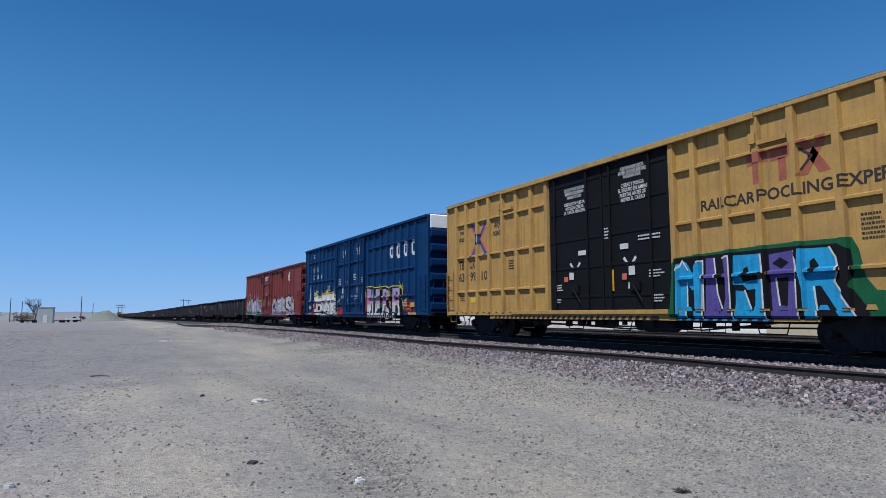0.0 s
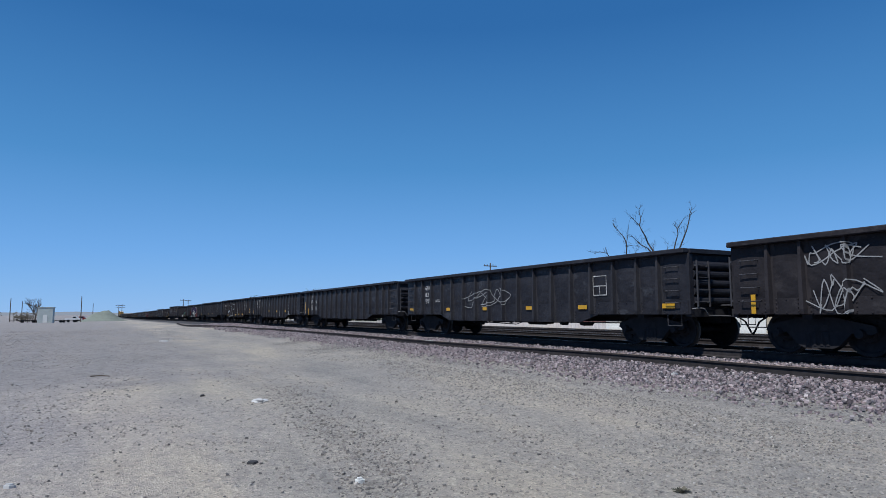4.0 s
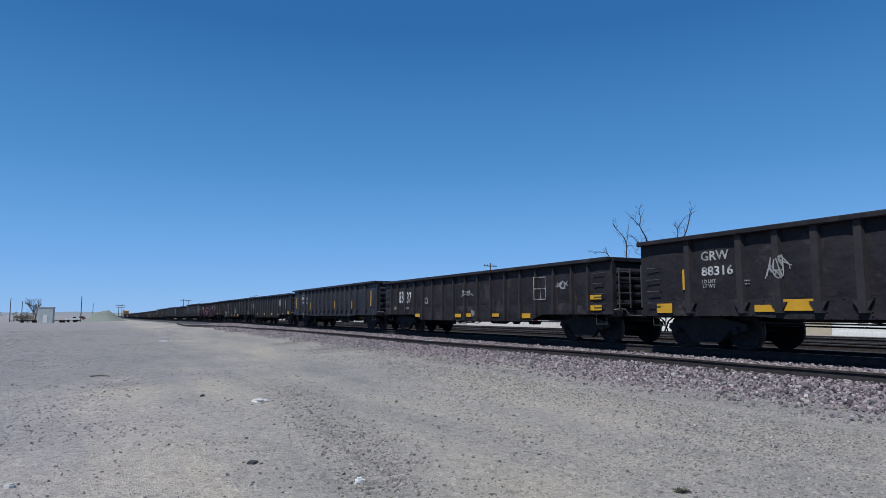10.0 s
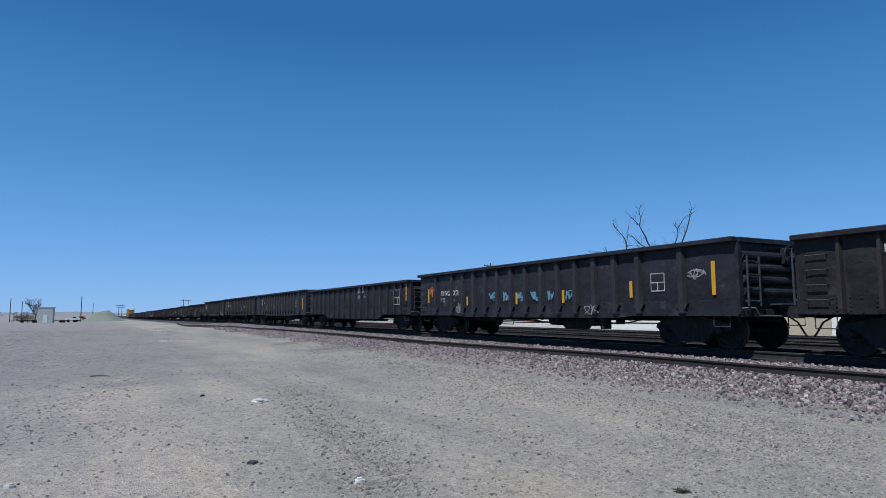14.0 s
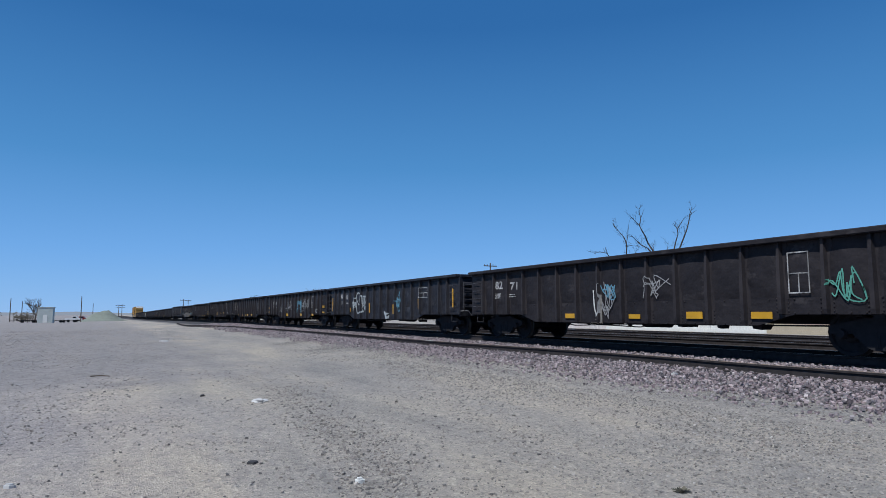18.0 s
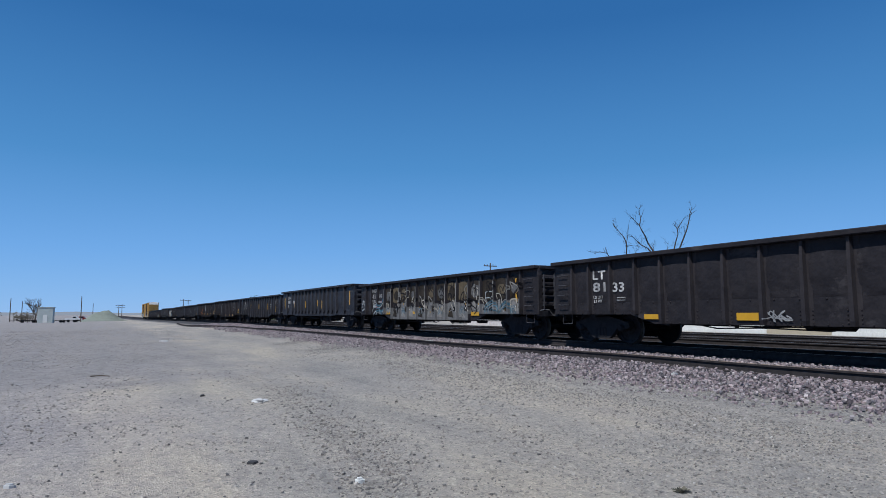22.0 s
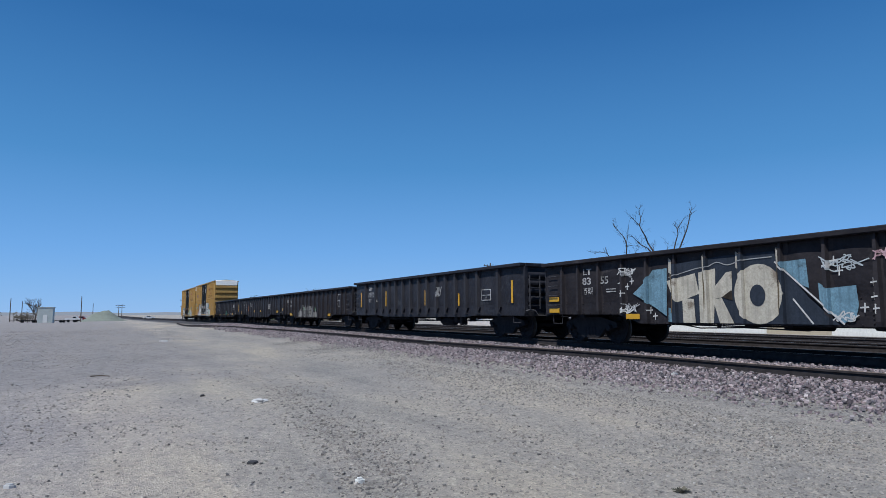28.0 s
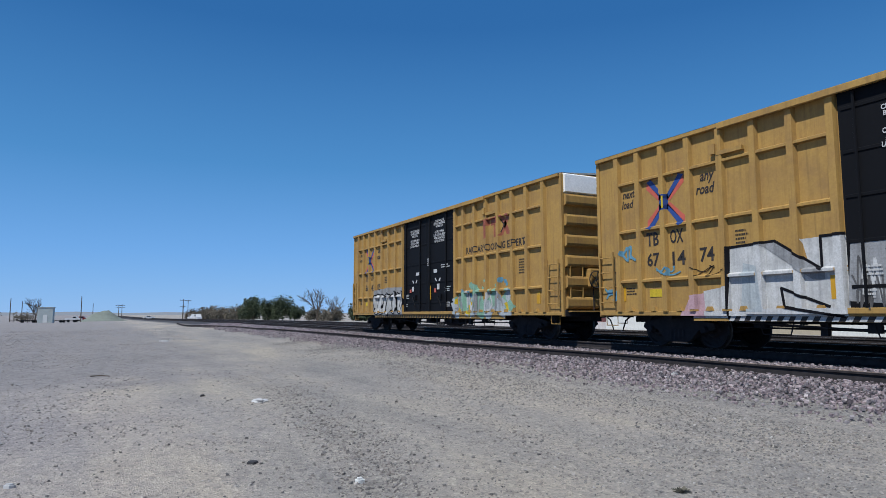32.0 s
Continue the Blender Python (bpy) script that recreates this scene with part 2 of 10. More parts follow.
def prism(bm, pts, axis, a, b, mi=0):
    """Extrude a closed outline: axis 'x' takes (y, z), 'y' takes (x, z), 'z' takes (x, y)."""
    def at(p, d):
        return {"x": (d, p[0], p[1]), "y": (p[0], d, p[1]), "z": (p[0], p[1], d)}[axis]
    va = [bm.verts.new(at(p, a)) for p in pts]
    vb = [bm.verts.new(at(p, b)) for p in pts]
    n = len(pts)
    fs = [bm.faces.new(va), bm.faces.new(vb[::-1])]
    for i in range(n):
        fs.append(bm.faces.new((va[i], vb[i], vb[(i + 1) % n], va[(i + 1) % n])))
    for f in fs:
        f.material_index = mi
    bmesh.ops.recalc_face_normals(bm, faces=fs)
    return bm


def tube(bm, pts, r, n=6, cap=True, r1=None):
    """A pipe through points, its radius running from r to r1."""
    pts = [Vector(p) for p in pts]
    rings = []
    for i, p in enumerate(pts):
        d = (pts[min(i + 1, len(pts) - 1)] - pts[max(i - 1, 0)]).normalized()
        a = d.cross(Vector((0.31, 0.17, 0.93))).normalized()
        b = d.cross(a)
        rr = r if r1 is None else r + (r1 - r) * i / (len(pts) - 1)
        rings.append([bm.verts.new(p + rr * (math.cos(k * math.tau / n) * a + math.sin(k * math.tau / n) * b)) for k in range(n)])
    for q0, q1 in zip(rings, rings[1:]):
        for k in range(n):
            bm.faces.new((q0[k], q1[k], q1[(k + 1) % n], q0[(k + 1) % n]))
    if cap:
        bm.faces.new(rings[0][::-1])
        bm.faces.new(rings[-1])
    return bm


def lathe(bm, prof, n=20, axis="y", mi=None):
    """Turn a profile of (radius, along) about an axis through the origin."""
    rings = []
    for r, d in prof:
        ring = []
        for k in range(n):
            c, s = r * math.cos(k * math.tau / n), r * math.sin(k * math.tau / n)
            ring.append(bm.verts.new((c, d, s) if axis == "y" else (c, s, d)))
        rings.append(ring)
    for j, (q0, q1) in enumerate(zip(rings, rings[1:])):
        for k in range(n):
            f = bm.faces.new((q0[k], q0[(k + 1) % n], q1[(k + 1) % n], q1[k]))
            if mi:
                f.material_index = mi[j]
    bmesh.ops.recalc_face_normals(bm, faces=bm.faces)
    return bm


# ---- lettering, one batch of built-in-font meshes ----
WORDS = {}


def words(texts, fat=0.0, tag=""):
    obs = []
    for t in texts:
        cu = bpy.data.curves.new("lettering", "FONT")
        cu.body = t
        cu.offset = fat
        cu.size = 1.0
        cu.align_x, cu.align_y = "CENTER", "CENTER"
        cu.resolution_u = 4 if tag else 2
        cu.space_line = 0.9
        obs.append(new("lettering", cu))
    dg = bpy.context.evaluated_depsgraph_get()
    for t, ob in zip(texts, obs):
        me = bpy.data.meshes.new_from_object(ob.evaluated_get(dg))
        me.materials.clear()
        WORDS[t + tag] = me
    for ob in obs:
        cu = ob.data
        bpy.data.objects.remove(ob)
        bpy.data.curves.remove(cu)


def lettering(t, x, z, height, width, y, mat, parent, name="lettering", slant=0.0, label=""):
    """Letters on the near side of a car, standing at local x, z, fitted to a width and height."""
    me = WORDS[t].copy()
    me.materials.append(mat)
    co = np.array([v.co[:] for v in me.vertices])
    lo, hi = co.min(0), co.max(0)
    for v in me.vertices:
        px = ((v.co.x - lo[0]) / (hi[0] - lo[0]) - 0.5) * width
        pz = ((v.co.y - lo[1]) / (hi[1] - lo[1]) - 0.5) * height
        v.co = (px + slant * pz, 0, pz)
    ob = new(name, me)
    ob.parent = parent
    ob.location = (x, y, z)
    if label:
        ob["label"] = label
    return ob


# ---- ground ----
def grade(x):
    t = max(0.0, -x - 70.0)
    return -1.4 * (1.0 - math.exp(-((t / 220.0) ** 1.4)))


PROFILE = ((-400, -0.9), (-6, -0.72), (0, -0.66), (5, -0.6), (8, -0.5), (9.3, -0.38), (10.3, -0.3), (11.2, -0.265), (12.2, -0.215),
           (27, -0.22), (30, -0.5), (60, -0.6), (3000, -0.6))


def ground_z(x, y):
    for (a, za), (b, zb) in zip(PROFILE, PROFILE[1:]):
        if y <= b:
            k = max(0.0, (y - a) / (b - a))
            z = za + (zb - za) * k
            break
    else:
        z = PROFILE[-1][1]
    calm = min(1.0, max(0.0, (10.5 - y) / 2.5)) if y < 20 else 0.3
    z += calm * 0.035 * noise.noise(Vector((x * 0.35, y * 0.5, 3.1)))
    z += calm * 0.05 * noise.noise(Vector((x * 0.06, y * 0.11, 7.7)))
    return z + grade(x)


def spread(lo, hi, near, step, grow):
    """Coordinates from lo to hi, step apart near the camera and growing outwards."""
    out = [near]
    s = step
    while out[-1] < hi:
        out.append(min(hi, out[-1] + s))
        s = min(s * grow, 140.0)
    s = step
    while out[0] > lo:
        out.insert(0, max(lo, out[0] - s))
        s = min(s * grow, 140.0)
    return out


def make_ground():
    xs = spread(-4200, 500, -8.0, 0.35, 1.045)
    ys = sorted(set(spread(-900, 13, 5.0, 0.3, 1.05) + [9.3, 10.3, 11.2, 12.2, 27, 30] + spread(13, 3200, 13.0, 1.2, 1.12)))
    vs = [(x, y, ground_z(x, y)) for x in xs for y in ys]
    n = len(ys)
    fs = [(i * n + j, (i + 1) * n + j, (i + 1) * n + j + 1, i * n + j + 1) for i in range(len(xs) - 1) for j in range(n - 1)]
    me = bpy.data.meshes.new("ground")
    me.from_pydata(vs, [], fs)
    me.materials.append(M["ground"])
    for f in me.polygons:
        f.use_smooth = True
    tagged(new("ground", me), "pale grey desert gravel yard with worn tyre tracks", "ground", kind="structure")


make_ground()

STONE = []
for k in range(7):
    rnd = random.Random(k)
    pts = []
    for sx in (-1, 1):
        for sy in (-1, 1):
            for sz in (-1, 1):
                pts.append((sx * rnd.uniform(0.45, 1.0), sy * rnd.uniform(0.4, 0.95), sz * rnd.uniform(0.35, 0.85)))
    STONE.append(np.array(pts))
STONE_F = np.array(((0, 1, 3), (0, 3, 2), (4, 6, 7), (4, 7, 5), (0, 4, 5), (0, 5, 1), (2, 3, 7), (2, 7, 6), (0, 2, 6), (0, 6, 4), (1, 5, 7), (1, 7, 3)))


def scatter(name, places, mat, label, category):
    """Loose stones as one mesh: places holds x, y, z, size."""
    rs = np.random.RandomState(5)
    vs, fs = [], []
    for i, (x, y, z, s) in enumerate(places):
        a = rs.uniform(0, math.tau)
        t = rs.uniform(-0.5, 0.5)
        p = STONE[i % 7] * s
        c, d = math.cos(a), math.sin(a)
        p = np.stack([p[:, 0] * c - p[:, 1] * d, p[:, 0] * d + p[:, 1] * c, p[:, 2] + t * p[:, 0]], 1)
        vs.append(p + (x, y, z))
        fs.append(STONE_F + 8 * i)
    vs, fs = np.concatenate(vs), np.concatenate(fs)
    me = bpy.data.meshes.new(name)
    me.from_pydata(vs.tolist(), [], fs.tolist())
    me.materials.append(mat)
    return tagged(new(name, me), label, category, kind="stuff")


def ballast():
    rs = np.random.RandomState(2)
    out, fine = [], []
    while len(out) < 64000:
        x = 3.0 - 80.0 * rs.rand() ** 2.0
        y = 8.2 + 4.7 * rs.rand()
        edge = 8.75 + 0.45 * noise.noise(Vector((x * 0.25, 0, 0))) + 0.012 * -x
        if y < edge and rs.rand() > 0.3 * max(0, 1 - (edge - y)):
            continue
        s = rs.uniform(0.012, 0.033) * (1 + max(0, -x - 14) * 0.02)
        out.append((x, y, ground_z(x, y) + s * rs.uniform(-0.2, 1.4), s))
    scatter("ballast", out, M["ballast"], "pinkish grey crushed stone ballast beside the track", "ballast")
    while len(fine) < 22000:
        x = 1.0 - 34.0 * rs.rand() ** 1.8
        y = 2.5 + 6.8 * rs.rand() ** 0.6
        if noise.noise(Vector((x * 0.35, y * 0.5, 9))) + 0.22 * (y - 6.3) + 0.03 * x < rs.uniform(-0.6, 0.6):
            continue
        s = rs.uniform(0.005, 0.0115) + 0.0004 * -x
        fine.append((x, y, ground_z(x, y) + s * 0.2, s))
    scatter("gravel", fine, M["gravel"], "fine grey gravel spilling down from the ballast", "gravel")


def pebbles():
    rs = np.random.RandomState(3)
    out = []
    while len(out) < 21000:
        d = 2.6 + 75 * rs.rand() ** 2.1
        a = radians(62) + radians(38) * (2 * rs.rand() - 1)
        x, y = -d * math.sin(a), d * math.cos(a)
        thick = 0.9 * noise.noise(Vector((x * 0.7, y * 0.9, 1))) + 1.0 * noise.noise(Vector((x * 0.22, y * 0.35, 4))) - 0.25
        if x < -12:
            thick += 0.35 * min(1.0, max(0.0, (3.5 - y) / 5)) * min(1.0, (-x - 12) / 10)
        if y > 9.6 or thick < rs.uniform(-0.8, 0.75):
            continue
        if d < 4.6 and rs.rand() < (4.6 - d) / 1.9:
            continue
        s = 0.003 + 0.0042 * rs.rand() + 0.014 * rs.rand() ** 9 + 0.00024 * d
        out.append((x, y, ground_z(x, y) + 0.1 * s, s))
    # a low windrow of stones scraped aside, and looser drifts
    rows = (((-13.5, 3.3), (-9.3, 2.85), 0.35, 700), ((-9.3, 2.85), (-7.2, 2.75), 0.28, 800), ((-7.2, 2.75), (-5.0, 2.2), 0.3, 1300), ((-11.5, -0.7), (-9.0, -0.4), 0.45, 240), ((-17.0, 0.2), (-13.0, -0.1), 0.6, 260),
            ((-30.0, 8.9), (-12.0, 7.9), 0.5, 1500), ((-12.0, 7.9), (-4.0, 6.6), 0.55, 1900), ((-8.0, 4.6), (-3.5, 4.2), 0.4, 420))
    for (x0, y0), (x1, y1), wide, count in rows:
        for k in range(count):
            t = rs.rand()
            x, y = x0 + (x1 - x0) * t + rs.normal(0, 0.15), y0 + (y1 - y0) * t + rs.normal(0, wide)
            s = (0.004 + 0.006 * rs.rand() + 0.016 * rs.rand() ** 7) * (1 + 0.03 * max(0.0, -x - 8))
            out.append((x, y, ground_z(x, y) + 0.12 * s, s))
    scatter("pebbles", out, M["pebble"], "small grey and dark stones strewn over the yard", "pebbles")


ballast()
pebbles()

# ---- tracks ----
RAIL = [(-0.076, 0.0), (0.076, 0.0), (0.076, 0.012), (0.012, 0.032), (0.009, 0.135), (0.036, 0.148), (0.037, 0.178), (0.03, 0.186), (-0.03, 0.186),
        (-0.037, 0.178), (-0.036, 0.148), (-0.009, 0.135), (-0.012, 0.032), (-0.076, 0.012)]


def sweep_rail(name, path, mats, parent=None, label=""):
    bm = bmesh.new()
    rings = []
    for i, p in enumerate(path):
        p = Vector(p)
        d = Vector(path[min(i + 1, len(path) - 1)]) - Vector(path[max(i - 1, 0)])
        side = Vector((-d.y, d.x, 0)).normalized()
        rings.append([bm.verts.new(p + side * a + Vector((0, 0, b))) for a, b in RAIL])
    n = len(RAIL)
    for q0, q1 in zip(rings, rings[1:]):
        for k in range(n):
            bm.faces.new((q0[k], q1[k], q1[(k + 1) % n], q0[(k + 1) % n])).material_index = 1 if k == 7 else 0
    bm.faces.new(rings[0])
    bm.faces.new(rings[-1])
    bmesh.ops.recalc_face_normals(bm, faces=bm.faces)
    return part(name, bm, mats, parent, label)


def track(name, yc, label, ties):
    base = tagged(new(name), label, "railway track", kind="structure")
    xs = [-1500, -1000, -700, -500] + list(range(-400, 61, 20)) + [200]
    for side in (-0.7535, 0.7535):
        sweep_rail("rail", [(x, yc + side, -0.186 + grade(x)) for x in xs], [M["rail"], M["rail_head"]], base)
    return base


main_track = track("track_main", TRACK_Y, "main track with rusty rails and polished heads", True)
second_track = track("track_second", 18.8, "second track with rusty rails behind the train", False)
third_track = track("track_third", 23.4, "third track with rusty rails", False)

LOOSE = [(-95.6, 9.0), (-86, 8.55), (-76, 8.3), (-70, 8.7), (-61, 9.7), (-55, 9.95), (-49, 10.0), (-42, 10.4), (-31, 10.6), (-20.7, 10.55), (-11.7, 11.0),
         (-8.4, 10.97), (-5.7, 11.0), (0, 11.1), (9, 11.2)]


def smooth_path(pts, k=4):
    out = []
    for i in range(len(pts) - 1):
        p0, p1, p2, p3 = (np.array(pts[min(max(j, 0), len(pts) - 1)], float) for j in (i - 1, i, i + 1, i + 2))
        for s in range(k):
            t = s / k
            out.append(tuple(0.5 * (2 * p1 + (p2 - p0) * t + (2 * p0 - 5 * p1 + 4 * p2 - p3) * t * t + (3 * p1 - p0 - 3 * p2 + p3) * t ** 3)))
    return out + [tuple(pts[-1])]


loose = sweep_rail("loose_rail", [(x, y, ground_z(x, y) + 0.004) for x, y in smooth_path(LOOSE, 5)], [M["rail"], M["rust_top"]])
tagged(loose, "long rusty spare rail lying on the ballast shoulder", "rail")


# ---- rolling stock ----
CACHE = {}


def mesh_of(key, build, mats, smooth=False):
    if key not in CACHE:
        bm = build()
        me = bpy.data.meshes.new(key)
        bm.to_mesh(me)
        bm.free()
        for m in mats:
            me.materials.append(m)
        if smooth:
            for f in me.polygons:
                f.use_smooth = True
        CACHE[key] = me
    return CACHE[key]


def put(name, me, parent, m=None, label=""):
    ob = new(name, me)
    ob.parent = parent
    if m is not None:
        ob.matrix_basis = m
    if label:
        ob["label"] = label
    return ob


def wheelset_mesh():
    bm = bmesh.new()
    for s in (-1, 1):
        prof = [(0.09, s * 0.82), (0.16, s * 0.82), (0.2, s * 0.77), (0.36, s * 0.79), (0.385, s * 0.825), (0.45, s * 0.83), (0.457, s * 0.82), (0.462, s * 0.73),
                (0.49, s * 0.71), (0.49, s * 0.695), (0.38, s * 0.69), (0.36, s * 0.72), (0.09, s * 0.72)]
        lathe(bm, prof, 24, mi=[0, 0, 0, 0, 0, 0, 1, 1, 0, 0, 0, 0])
        # two cast bosses on the plate
        for k in (0, 1):
            a = k * math.pi
            box(bm, 0.25 * math.cos(a) - 0.03, 0.25 * math.cos(a) + 0.03, s * 0.78, s * 0.8, 0.25 * math.sin(a) - 0.03, 0.25 * math.sin(a) + 0.03)
    tube(bm, [(0, -1.03, 0), (0, 1.03, 0)], 0.085, 10)
    return bm


def sideframe_mesh():
    bm = bmesh.new()
    outline = [(-1.16, 0.5), (-1.12, 0.62), (-0.55, 0.74), (-0.4, 0.78), (0.4, 0.78), (0.55, 0.74), (1.12, 0.62), (1.16, 0.5), (1.06, 0.44), (0.68, 0.46), (0.42, 0.2),
               (0.3, 0.15), (-0.3, 0.15), (-0.42, 0.2), (-0.68, 0.46), (-1.06, 0.44)]
    prism(bm, outline, "y", -0.07, 0.07)
    for x in (-0.865, 0.865):                      # bearing adapters
        lathe_at = bmesh.ops.create_cone(bm, cap_ends=True, segments=12, radius1=0.1, radius2=0.085, depth=0.12,
                                         matrix=Matrix.Translation((x, -0.11, 0.457)) @ Matrix.Rotation(radians(90), 4, "X"))
    for x in (-0.2, -0.07, 0.07, 0.2):             # springs
        tube(bm, [(x, -0.03, 0.2), (x, -0.03, 0.46)], 0.06, 8)
    return bm


def bolster_mesh():
    bm = bmesh.new()
    prism(bm, [(-1.1, 0.5), (-0.95, 0.4), (0.95, 0.4), (1.1, 0.5), (1.1, 0.62), (0.4, 0.74), (-0.4, 0.74), (-1.1, 0.62)], "x", -0.22, 0.22)
    for s in (-1, 1):                              # brake beams
        tube(bm, [(s * 0.36, -0.85, 0.36), (s * 0.36, 0.85, 0.36)], 0.05, 6)
    return bm




def truck(parent, x):
    base = put("truck", mesh_of("truck", bolster_mesh, [M["under"]]), parent, pose(x, 0, 0))
    sf = mesh_of("side_frame", sideframe_mesh, [M["under"]])
    put("side_frame", sf, base, pose(0, -1.02, 0))
    put("side_frame", sf, base, pose(0, 1.02, 0, 0, 0, 180))
    ws = mesh_of("wheelset", wheelset_mesh, [M["steel"], M["tread"]])
    for d in (-0.865, 0.865):
        put("wheelset", ws, base, pose(d, 0, 0.457))


def coupler_mesh():
    bm = bmesh.new()
    box(bm, 0.0, 0.42, -0.08, 0.08, 0.82, 0.96)
    prism(bm, [(0.38, -0.13), (0.62, -0.16), (0.66, -0.05), (0.52, 0.0), (0.6, 0.12), (0.55, 0.17), (0.38, 0.12)], "z", 0.75, 1.03)
    return bm


def hose_mesh():
    return tube(bmesh.new(), [(0.05, 0.3, 0.8), (0.3, 0.28, 0.66), (0.5, 0.2, 0.42), (0.6, 0.12, 0.36)], 0.022, 6)


def couplers(parent, half):
    c = mesh_of("coupler", coupler_mesh, [M["under"]])
    h = mesh_of("air_hose", hose_mesh, [M["under"]])
    for s in (1, -1):
        m = pose(s * (half - 0.05), 0, 0, 0, 0, 0 if s > 0 else 180)
        put("coupler", c, parent, m)
        put("air_hose", h, parent, m)


def grab_mesh(w, out):
    return tube(bmesh.new(), [(-w / 2, 0, 0), (-w / 2, -out, -0.02), (w / 2, -out, -0.02), (w / 2, 0, 0)], 0.014, 5)


def ladder_side(parent, x, zs, y, w=0.46, mat=None, key=""):
    me = mesh_of("grab%.2f%s" % (w, key), lambda: grab_mesh(w, 0.11), [mat])
    for z in zs:
        put("grab_iron", me, parent, pose(x, y, z))


def ladder_end(parent, xs, yc, zs, mat, sgn, key="", w=0.42):
    me = mesh_of("ladder%s%d" % (key, len(zs)), lambda: ladder_mesh(zs, w), [mat])
    put("end_ladder", me, parent, pose(xs, yc, 0, 0, 0, 90 if sgn > 0 else -90))


def ladder_mesh(zs, w):
    bm = bmesh.new()
    for s in (-1, 1):
        box(bm, s * w / 2 - 0.012, s * w / 2 + 0.012, -0.1, -0.06, zs[0] - 0.12, zs[-1] + 0.12)
        for z in (zs[0], zs[-1]):
            box(bm, s * w / 2 - 0.01, s * w / 2 + 0.01, -0.07, 0.0, z - 0.02, z + 0.02)
    for z in zs:
        tube(bm, [(-w / 2, -0.08, z), (w / 2, -0.08, z)], 0.012, 5)
    return bm


def stirrup_mesh():
    return tube(bmesh.new(), [(-0.22, 0, 0), (-0.22, 0, -0.28), (0.22, 0, -0.28), (0.22, 0, 0)], 0.016, 5)


def stirrups(parent, xs, y, z, mat, key):
    me = mesh_of("stirrup" + key, stirrup_mesh, [mat])
    for x in xs:
        for s in (-1, 1):
            put("step", me, parent, pose(x, s * y, z))


# -- gondolas --
POSTS_A = [0.0] + [s * d for d in (0.95, 1.9, 2.85, 3.8, 4.7, 5.65, 6.55, 7.3) for s in (-1, 1)]
POSTS_B = [0.0] + [s * d for d in (0.88, 1.75, 2.6, 3.45, 4.3, 5.2, 6.65) for s in (-1, 1)]
HALF = 8.2
PANEL_Y = -1.45
SEAM = 1.19
SKIN_Y = PANEL_Y - 0.046


